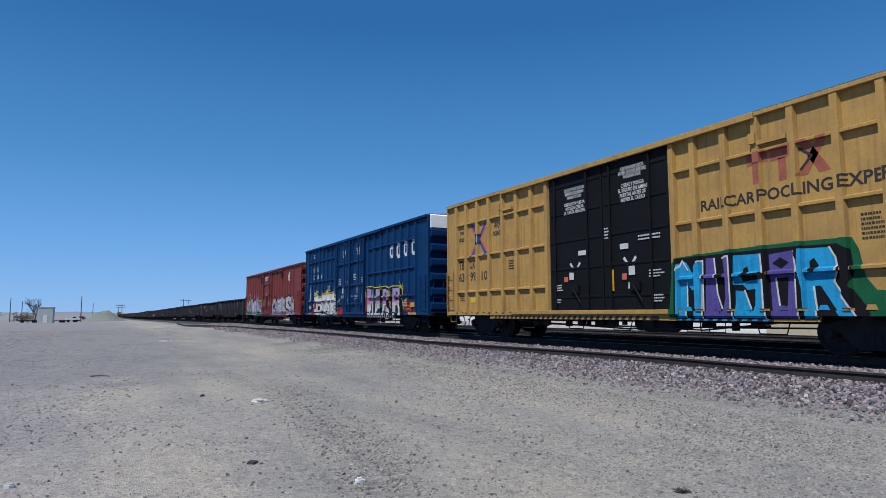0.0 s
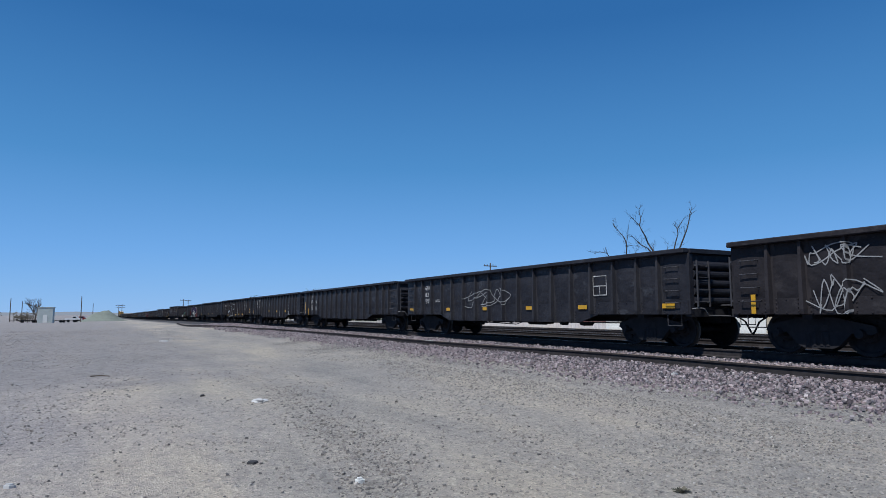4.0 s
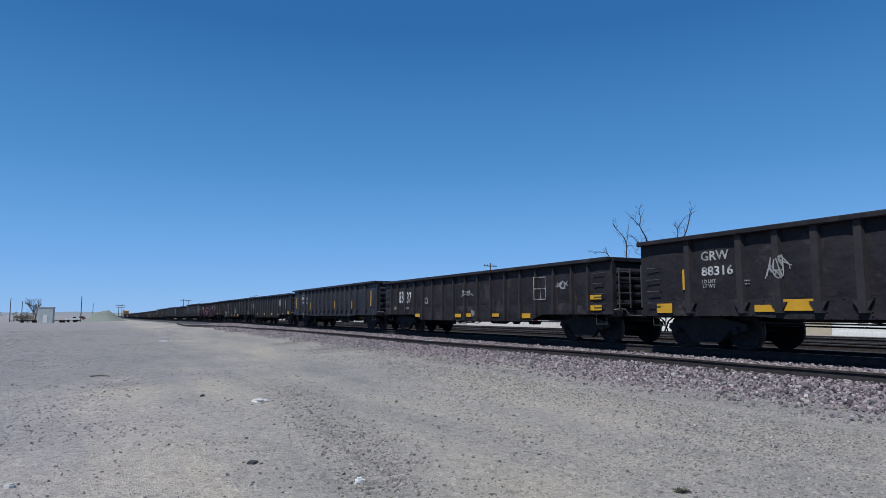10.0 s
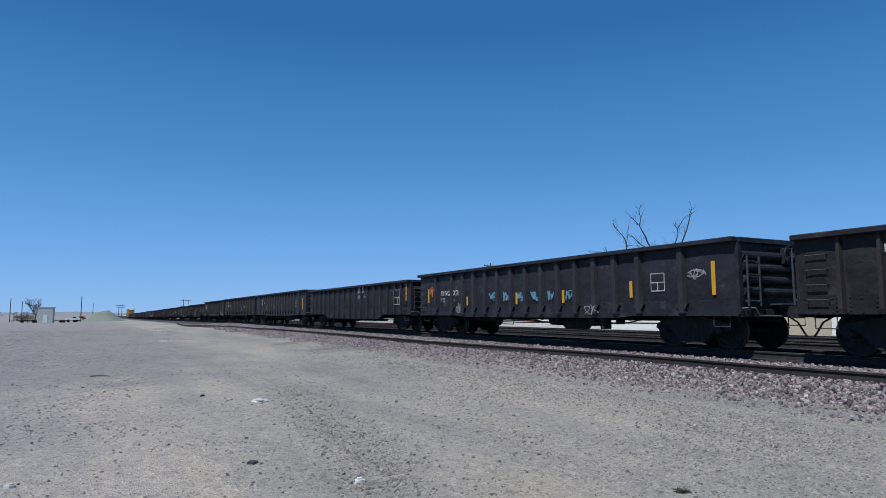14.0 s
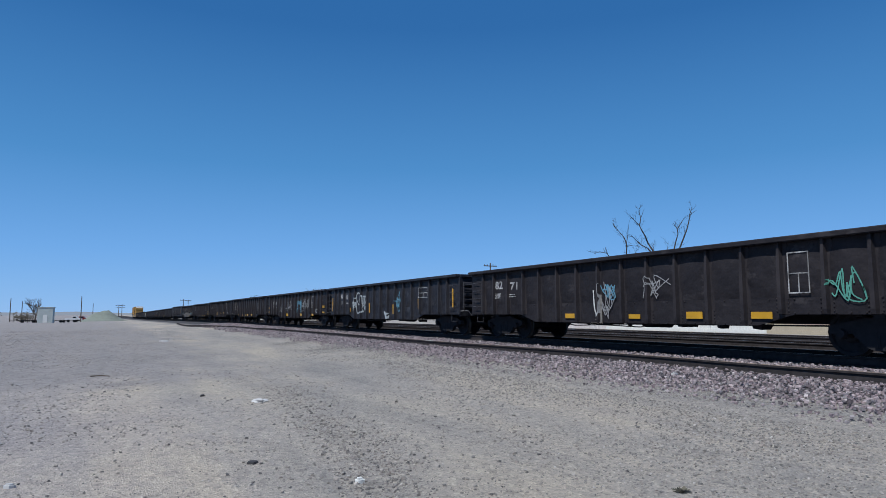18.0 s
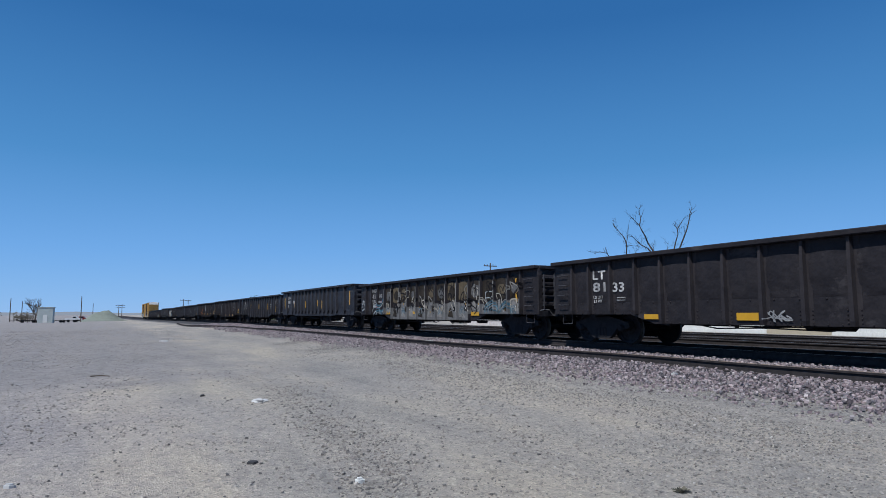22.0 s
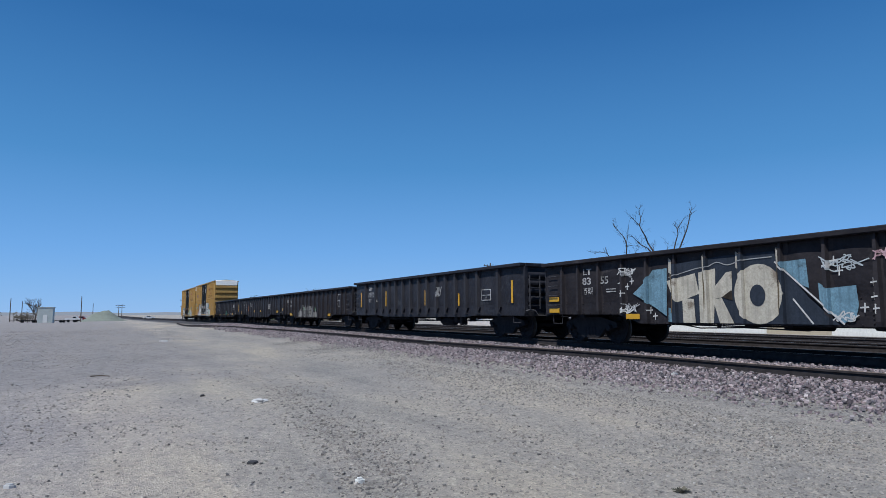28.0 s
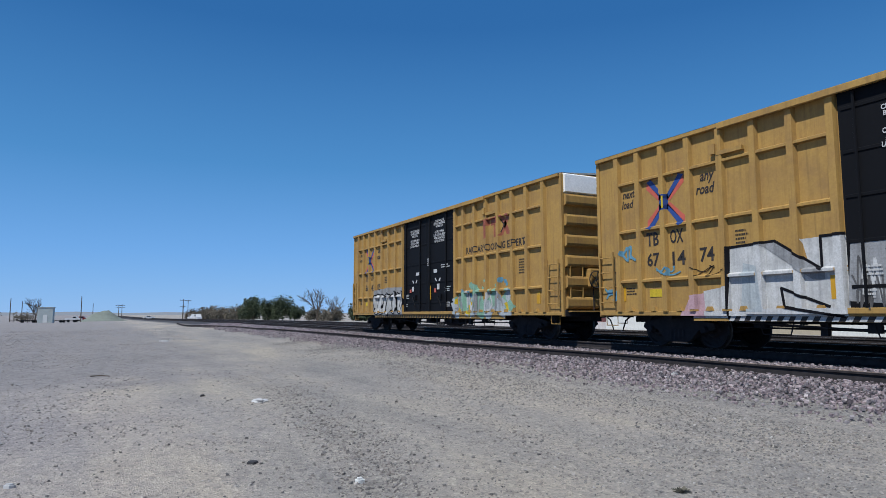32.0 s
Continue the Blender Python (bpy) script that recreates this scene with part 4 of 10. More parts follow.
            for k in (0.14, 0.75):
                bm = tube(bmesh.new(), [(x0 + w * k, -1.64 if door_levels else -1.53, sill + 0.12), (x0 + w * k, -1.64 if door_levels else -1.53, eave - 0.22)], 0.032, 6)
                part("lock_rod", bm, door_mat, d)
            bm = bmesh.new()
            box(bm, x0 + w * 0.44, x0 + w * 0.58, -1.56, -1.48, 1.5, 1.72)
            tube(bm, [(x0 + w * 0.51, -1.57, 1.62), (x0 + w * 0.51, -1.62, 1.62), (x0 + w * 0.64, -1.62, 1.2)], 0.018, 5)
            part("lock_gear", bm, door_mat, d)
    cells.append((door[0], door[1], sill + 0.08, eave - 0.16, -1.48))
    for s in (-1, 1):
        part("door_track", bbox(door[0] - 2.2, door[1] + 0.2, s * 1.51 - 0.03, s * 1.51 + 0.03, sill - 0.02, sill + 0.1, 0.012), mat, car)
        part("lower_sill", bbox(-6.2, 6.2, s * 1.43 - 0.03, s * 1.43 + 0.03, drop - 0.03, sill - 0.06), mat, car)
        part("upper_track", bbox(door[0] - 2.7, door[1] + 2.55, s * 1.58 - 0.04, s * 1.58 + 0.04, eave - 0.19, eave - 0.04, 0.012), mat, car)
    # ends
    top = eave - 0.66 if white_top else eave - 0.2
    for s in (-1, 1):
        if white_top:
            bm = prism(bmesh.new(), [(0.0, top), (0.13, top + 0.05), (0.13, eave - 0.06), (0.0, eave)], "y", -1.36, 1.36)
            if s < 0:
                bmesh.ops.scale(bm, vec=(-1, 1, 1), verts=bm.verts)
                bmesh.ops.recalc_face_normals(bm, faces=bm.faces)
            bmesh.ops.translate(bm, vec=(s * half, 0, 0), verts=bm.verts)
            part("white_end_panel", bm, M["white"], car, "white-painted top panel of the end")
        z = top - 0.2
        while z > sill + 0.3:
            bm = prism(bmesh.new(), [(0.0, z - 0.21), (0.16, z - 0.17), (0.18, z - 0.1), (0.18, z + 0.1), (0.15, z + 0.16), (0.0, z + 0.2)], "y", -1.36, 1.36)
            if s < 0:
                bmesh.ops.scale(bm, vec=(-1, 1, 1), verts=bm.verts)
                bmesh.ops.recalc_face_normals(bm, faces=bm.faces)
            bmesh.ops.translate(bm, vec=(s * half, 0, 0), verts=bm.verts)
            part("end_corrugation", bm, mat, car)
            z -= end_pitch
        for y in (-1.42, 1.42):
            part("corner_post", bbox(s * half - 0.05, s * half + 0.06, y - 0.06, y + 0.06, sill - 0.1, eave - 0.03, 0.015), mat, car)
        part("end_sill", bbox(s * half - 0.1, s * half + 0.09, -1.4, 1.4, 0.78, 0.98, 0.01), M["under"], car)
        ladder_end(car, s * (half + 0.06), -0.98, [1.2, 1.6, 2.0, 2.4], ladder_mat, s, "box" + ladder_mat.name, 0.5)
        part("cross_walk", bbox(s * (half + 0.12) - 0.12, s * (half + 0.12) + 0.16, -1.3, 1.3, 0.92, 0.96), ladder_mat, car)
    ladder_side(car, -half + 0.35, [1.2, 1.62, 2.04, 2.46], -1.43, 0.5, ladder_mat, ladder_mat.name)
    ladder_side(car, half - 0.35, [1.2, 1.62, 2.04, 2.46], -1.43, 0.5, ladder_mat, ladder_mat.name)
    stirrups(car, (-half + 0.4, half - 0.4), 1.42, sill - 0.05, ladder_mat, ladder_mat.name)
    for x in (-half + 0.35, half - 0.35):
        for d in (-0.27, 0.27):
            part("ladder_stile", bbox(x + d - 0.014, x + d + 0.014, -1.56, -1.52, 1.08, 2.6), ladder_mat, car)
    bm = bmesh.new()
    tube(bm, [(0, 0.27 * math.cos(k * math.tau / 14), 0.27 * math.sin(k * math.tau / 14)) for k in range(15)], 0.018, 4)
    for k in range(5):
        tube(bm, [(0, 0, 0), (0, 0.27 * math.cos(k * 1.2566), 0.27 * math.sin(k * 1.2566))], 0.014, 4)
    ob = part("brake_wheel", bm, M["under"], car)
    ob.location = (half + 0.34, -0.35, 1.95)
    part("brake_housing", bbox(half + 0.02, half + 0.28, -0.55, -0.15, 1.7, 2.3, 0.03), ladder_mat, car)
    part("brake_chain_rod", tube(bmesh.new(), [(half + 0.2, -0.35, 1.75), (half + 0.2, -0.35, 0.95)], 0.02, 5), M["under"], car)
    # underframe
    part("centre_sill", bbox(-half + 0.1, half - 0.1, -0.22, 0.22, 0.62, 1.0), M["under"], car)
    for x in (-7.05, -3.4, 0.0, 3.4, 7.05):
        part("cross_bearer", bbox(x - 0.1, x + 0.1, -1.38, 1.38, 0.74, 1.0), M["under"], car)
    part("air_reservoir", tube(bmesh.new(), [(0.6, -0.75, 0.58), (1.7, -0.75, 0.58)], 0.19, 10), M["under"], car)
    part("brake_valve", bbox(-1.0, -0.6, -1.0, -0.6, 0.5, 0.8, 0.03), M["under"], car)
    part("brake_rod", tube(bmesh.new(), [(-7, -0.5, 0.55), (-2, -0.62, 0.5), (2, -0.62, 0.5), (7, -0.5, 0.55)], 0.022, 5), M["under"], car)
    part("retention_hanger", tube(bmesh.new(), [(3.2, -1.35, 0.74), (3.2, -1.35, 0.42), (3.9, -1.35, 0.42), (3.9, -1.35, 0.74)], 0.02, 5), M["under"], car)
    truck(car, -7.05)
    truck(car, 7.05)
    couplers(car, half)
    return car, cells


HB = 9.465
BOX_POSTS = [-8.65, -7.86, -7.02, -6.17, -5.24, -4.36, -3.48, -2.62, 2.62, 3.29, 4.17, 5.01, 5.85, 6.77, 7.64, 8.6]
BOX_LEVELS = [1.74, 3.11, 4.45]


def bars(car, x, z, w, lines, h, mat, y, gap=1.6, seed=0, name="stencil"):
    """Lines of writing too small to read, as rows of short bars."""
    rnd = random.Random(seed)
    h *= 0.72
    gap *= 1.25
    bm = bmesh.new()
    for i in range(lines):
        zz = z - i * h * gap
        a = x
        end = x + w * rnd.uniform(0.7, 1.0)
        while a < end:
            d = min(rnd.uniform(0.6, 1.6) * h, end - a)
            box(bm, a, a + d * 0.78, y - 0.003, y, zz - h / 2, zz + h / 2)
            a += d + 0.1 * h
    ob = part(name, bm, mat, car)
    ob["kind"] = "stuff"
    return ob


def patches(car, boxes, mat, y, name):
    for i, (x0, x1, z0, z1) in enumerate(boxes):
        part(name, bbox(x0, x1, y - 0.006, y, z0, z1), mat, car)


def tri(x, z, r, mat, p):
    p.poly([(x - r, z - r * 0.8), (x + r, z - r * 0.8), (x, z + r)], mat)


M["mark_red"] = plain("faded_red_mark", (0.252, 0.074, 0.0444), 0.6, 0.2)
M["mark_blue"] = plain("blue_mark", (0.0222, 0.0592, 0.222), 0.6, 0.1)
M["mark_coral"] = plain("coral_mark", (0.444, 0.0962, 0.0666), 0.6, 0.1)


def spray(name, col, var=0.12, gone=None):
    M[name] = painted("spray_" + name, col, tuple(c * 0.55 for c in col), 0.7, 0.35 + var, True, 0.16 + 0.4 * var, gloss=0.1, size=1.8, bare=gone)


spray("s_white", (0.488, 0.496, 0.503), 0.18)
spray("s_grey", (0.266, 0.274, 0.289), 0.25)
spray("s_cyan", (0.0222, 0.259, 0.503))
spray("s_violet", (0.0814, 0.0666, 0.244))
spray("s_green", (0.0111, 0.0888, 0.0407))
spray("s_black", (0.00888, 0.00888, 0.0118))
spray("s_pale", (0.37, 0.414, 0.444))
spray("s_pink", (0.444, 0.296, 0.333))
spray("s_lav", (0.296, 0.244, 0.429))
spray("s_teal", (0.0962, 0.296, 0.244))
spray("s_yellow", (0.518, 0.385, 0.037))
spray("s_red", (0.163, 0.0222, 0.0222))
spray("s_navy", (0.006, 0.0072, 0.019), 0.3)
spray("s_sky", (0.118, 0.259, 0.355))
spray("s_orange", (0.444, 0.163, 0.0592))
spray("s_mint", (0.222, 0.385, 0.296))
spray("s_rustwhite", (0.37, 0.348, 0.311), 0.25)


def scribble(p, x, z, w, h, mat, seed, width=0.03, loops=3):
    """A looping sprayed tag that spells nothing."""
    rnd = random.Random(seed)
    for k in range(loops):
        n = rnd.randint(6, 10)
        pts = []
        for i in range(n):
            pts.append((x + w * (i / (n - 1) * rnd.uniform(0.55, 1.0) + rnd.uniform(-0.12, 0.12)) - w * 0.45, z + h * rnd.uniform(-0.5, 0.5)))
        p.stroke(pts, width, mat)


def bubble(p, x, z, w, h, n, fill, edge, seed, slant=0.15, width=0.05, hole=True):
    """A row of fat rounded forms with outlines, as in a sprayed throw-up."""
    rnd = random.Random(seed)
    step = w / n
    shapes = []
    for i in range(n):
        cx = x - w / 2 + step * (i + 0.5)
        pts = []
        m = 14
        for k in range(m):
            a = k * math.tau / m
            r = 1.0 + 0.22 * math.sin(2 * a + rnd.uniform(0, 6)) * rnd.uniform(0.4, 1) + rnd.uniform(-0.12, 0.12)
            px, pz = 0.56 * step * r * abs(math.cos(a)) ** 0.6 * (1 if math.cos(a) > 0 else -1), 0.5 * h * r * abs(math.sin(a)) ** 0.6 * (1 if math.sin(a) > 0 else -1)
            pts.append((cx + px + slant * pz, z + pz))
        shapes.append(pts)
    if fill:
        for i, pts in enumerate(shapes):
            p.area(pts, fill[i % len(fill)] if isinstance(fill, list) else fill)
        p.layer += 1
    for pts in shapes:
        p.stroke(pts + pts[:2], width, edge)
        if hole:
            cx = sum(q[0] for q in pts) / len(pts)
            cz = sum(q[1] for q in pts) / len(pts)
            p.stroke([(cx - 0.12 * step, cz - 0.2 * h), (cx, cz + 0.05 * h), (cx + 0.1 * step, cz + 0.25 * h)], width, edge)
    p.layer += 1


def bold(texts):
    words(texts, 0.022)


bold(["next\nload", "any\nroad", "TB", "OX", "67", "14", "74", "63", "99", "10", "66", "43", "05", "RAILCAR POOLING EXPERTS", "LR", "S", "13", "00", "CLOSE AND LOCK\nBOTH DOORS BEFORE\nMOVING CAR",
       "CIERRE Y PONGA\nEL SEGURO EN AMBAS\nPUERTAS ANTES DE\nMOVER EL CARRO", "CLOSE THIS DOOR\nBEFORE CLOSING\nMAIN DOOR", "CIERRE ESTA PUERTA\nANTES DE CERRAR\nLA PUERTA PRINCIPAL",
       "CLOSE AND LOCK\nDOORS BEFORE\nMOVING CAR", "789", "175", "12", "14", "27", "32", "33", "34", "37", "40", "4050", "41", "43", "44", "48", "49", "57", "60", "675", "71", "78", "79", "80", "81", "8190", "82", "83", "870", "873", "875", "879", "88", "880", "891", "89101", "90", "97", "GRW", "LT", "MKC"])


def yellow_boxcar(label, left_nums, seed):
    car, cells = boxcar(HB, 5.37, M["yellow"], BOX_POSTS, BOX_LEVELS, (-2.5, 2.5), M["door_black"], 2, 0.075, M["yellow"], label, rib_out=0.1, post_out=0.112)
    y = BOX_Y - 0.006
    lettering("next\nload", -8.28, 4.0, 0.48, 0.44, y, M["letter_black"], car, slant=0.2)
    lettering("any\nroad", -5.7, 4.0, 0.5, 0.5, y, M["letter_black"], car, slant=0.2)
    p = Paint(cells)
    cx, cz, s = -6.98, 3.74, 0.62
    for sx in (-1, 1):
        for sz in (-1, 1):
            p.poly([(cx + sx * 0.05, cz + sz * 0.06), (cx + sx * 0.16, cz + sz * 0.02), (cx + sx * s, cz + sz * (s - 0.2)), (cx + sx * s, cz + sz * (s - 0.02))], M["mark_coral"])
            p.poly([(cx + sx * 0.0, cz + sz * 0.12), (cx + sx * 0.1, cz + sz * 0.06), (cx + sx * s, cz + sz * s), (cx + sx * (s - 0.16), cz + sz * (s + 0.05))], M["mark_blue"])
    p.poly([(cx - 0.1, cz - 0.2), (cx + 0.1, cz - 0.2), (cx + 0.1, cz + 0.2), (cx - 0.1, cz + 0.2)], M["mark_blue"])
    p.layer += 1
    p.poly([(cx - 0.03, cz - 0.16), (cx + 0.03, cz - 0.16), (cx + 0.03, cz + 0.16), (cx - 0.03, cz + 0.16)], M["s_yellow"])
    p.done(car, "crossed red and blue emblem", "emblem")
    p = Paint(cells)
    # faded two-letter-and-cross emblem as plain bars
    for x0 in (4.72, 5.3):
        p.poly([(x0, 4.42), (x0 + 0.52, 4.46), (x0 + 0.52, 4.2), (x0, 4.16)], M["mark_red"])
        p.poly([(x0 + 0.18, 4.2), (x0 + 0.36, 4.2), (x0 + 0.36, 3.72), (x0 + 0.18, 3.7)], M["mark_red"])
    p.poly([(5.92, 4.46), (6.14, 4.48), (6.6, 3.74), (6.36, 3.72)], M["mark_red"])
    p.poly([(6.38, 4.48), (6.6, 4.5), (6.12, 3.72), (5.9, 3.72)], M["mark_red"])
    p.layer += 1
    p.stroke([(5.98, 4.3), (6.22, 4.1), (5.98, 3.86)], 0.05, M["letter_black"], False)
    p.layer = 0
    p.letters("RAILCAR POOLING EXPERTS", 5.8 if seed == 1 else 5.53, 3.46 if seed == 1 else 3.37, 4.75 if seed == 1 else 4.2, 0.27, M["letter_black"])
    p.done(car, "faded red emblem above a dark slogan", "emblem")
    for t, x, z in left_nums:
        lettering(t, x - 0.05, z, 0.36, 0.21 * len(t), y, M["letter_black"], car)
    bars(car, 7.1, 2.75, 0.5, 6, 0.06, M["letter_black"], y, 1.7, seed)
    bars(car, -4.95, 2.75, 0.35, 4, 0.06, M["letter_black"], y, 1.7, seed + 1)
    bars(car, -8.45, 1.55, 0.4, 3, 0.05, M["letter_black"], y, 1.7, seed + 2)
    # door stencils
    dy = -1.505
    lw = M["letter_white"]
    lettering("CLOSE THIS DOOR\nBEFORE CLOSING\nMAIN DOOR", -1.2, 4.58, 0.34, 0.95, dy, lw, car)
    lettering("CIERRE ESTA PUERTA\nANTES DE CERRAR\nLA PUERTA PRINCIPAL", -1.2, 4.12, 0.36, 1.0, dy, lw, car)
    lettering("CLOSE AND LOCK\nBOTH DOORS BEFORE\nMOVING CAR", 1.25, 4.78, 0.34, 1.05, dy, lw, car)
    lettering("CIERRE Y PONGA\nEL SEGURO EN AMBAS\nPUERTAS ANTES DE\nMOVER EL CARRO", 1.25, 4.22, 0.52, 1.1, dy, lw, car)
    for i, (x, z, w, n, h) in enumerate(((0.1, 3.3, 0.22, 4, 0.06), (1.4, 2.95, 0.8, 2, 0.06), (1.75, 2.0, 0.55, 3, 0.05), (-2.2, 1.75, 0.4, 3, 0.05), (1.9, 1.35, 0.35, 3, 0.05), (-2.2, 1.3, 0.3, 2, 0.05))):
        bars(car, x, z, w, n, h, lw, dy, 1.7, seed + i)
    patches(car, [(-1.06, -0.72, 2.62, 2.76), (0.71, 1.03, 2.65, 2.8), (-1.5, -1.3, 1.9, 2.12), (1.02, 1.25, 1.92, 2.16)], lw, dy, "placard")
    patches(car, [(-1.75, -1.57, 1.84, 2.0), (0.76, 0.94, 1.8, 1.97)], M["mark_coral"], dy, "placard")
    patches(car, [(0.34, 0.44, 1.5, 2.1)], M["reflector"], dy, "reflector")
    for x in (-1.25, 1.05):
        p = Paint(cells)
        for k in (-1, 1):
            p.poly([(x + k * 0.05, 2.25), (x + k * 0.1, 2.2), (x + k * 0.26, 2.38), (x + k * 0.2, 2.44)], lw)
            p.poly([(x + k * 0.04, 1.55), (x + k * 0.09, 1.55), (x + k * 0.08, 1.72), (x + k * 0.04, 1.72)], lw)
        p.done(car, "white crossed marks on the door", "stencil")
    for x in (-5.35, 5.0):
        bm = box(bmesh.new(), x - 0.1, x + 0.06, -1.6, -1.5, 4.62, 4.86)
        box(bm, x + 0.06, x + 0.75, -1.55, -1.47, 4.58, 4.68)
        part("door_stop", bm, M["yellow"], car)
    # reflectors and hazard stripe
    patches(car, [(-8.58, -8.48, 1.2, 1.6), (-2.5 - 0.35, -2.5 - 0.2, 1.15, 1.62), (2.72, 2.84, 1.15, 1.6), (8.1, 8.3, 1.2, 1.6)], M["reflector"], y, "reflector")
    patches(car, [(-7.6, -7.0, 1.3, 1.5)], M["s_yellow"], y, "placard")
    return car, cells


def hazard(car, x0, x1, light):
    """Slanted light and dark dashes along the lower sill."""
    part("dark_band", bbox(x0, x1, -1.466, -1.462, 0.695, 0.805), M["letter_black"], car)
    n = int((x1 - x0) / 0.26)
    bm = bmesh.new()
    for i in range(n):
        a = x0 + i * 0.26
        vs = [bm.verts.new(v) for v in ((a, -1.47, 0.697), (a + 0.13, -1.47, 0.697), (a + 0.19, -1.47, 0.803), (a + 0.06, -1.47, 0.803))]
        bm.faces.new(vs)
    part("hazard_stripe", bm, light, car, "row of slanted dashes on the sill")["kind"] = "stuff"


def disc(x, z, r, n=12, rz=None):
    return [(x + r * math.cos(k * math.tau / n), z + (rz or r) * math.sin(k * math.tau / n)) for k in range(n)]


def drips(p, x0, x1, z, mats, seed, n=20, r=0.16):
    """Loose overlapping dabs of spray along a line."""
    rnd = random.Random(seed)
    for i in range(n):
        x, zz, q = rnd.uniform(x0, x1), z + rnd.gauss(0, 0.15), r * rnd.uniform(0.4, 1.2)
        p.area([(x + q * rnd.uniform(0.6, 1.2) * math.cos(k * 0.7), zz + q * rnd.uniform(0.6, 1.2) * math.sin(k * 0.7)) for k in range(9)], mats[i % len(mats)])


def under_gear(car, seed):
    """Pipes, brackets and brake rigging that hang below the sill between the trucks."""
    rnd = random.Random(seed)
    bm = bmesh.new()
    for k in range(13):
        x = -4.6 + 0.75 * k + rnd.uniform(-0.25, 0.25)
        w, d = rnd.uniform(0.04, 0.2), rnd.uniform(0.12, 0.34)
        y = rnd.uniform(-1.35, -0.9)
        box(bm, x - w, x + w, y, y + 0.12, 0.74 - d, 0.76)
        if k % 3 == 0:
            tube(bm, [(x, y, 0.72), (x + 0.1, y, 0.4), (x + 0.75, y, 0.4), (x + 0.85, y, 0.72)], 0.018, 5)
    tube(bm, [(-5.2, -1.25, 0.68), (-2.0, -1.25, 0.52), (1.0, -1.2, 0.5), (3.2, -1.25, 0.46), (5.2, -1.2, 0.66)], 0.02, 5)
    tube(bm, [(-4.5, -1.0, 0.6), (0.5, -1.05, 0.44), (4.8, -1.0, 0.58)], 0.025, 5)
    part("brake_rigging", bm, M["under"], car)["kind"] = "stuff"
    part("air_tank", lathe(bmesh.new(), [(0.02, -0.6), (0.16, -0.56), (0.2, -0.48), (0.2, 0.48), (0.16, 0.56), (0.02, 0.6)], 14), M["under"], car).matrix_basis = pose(1.6, -0.95, 0.56, 0, 0, 90)


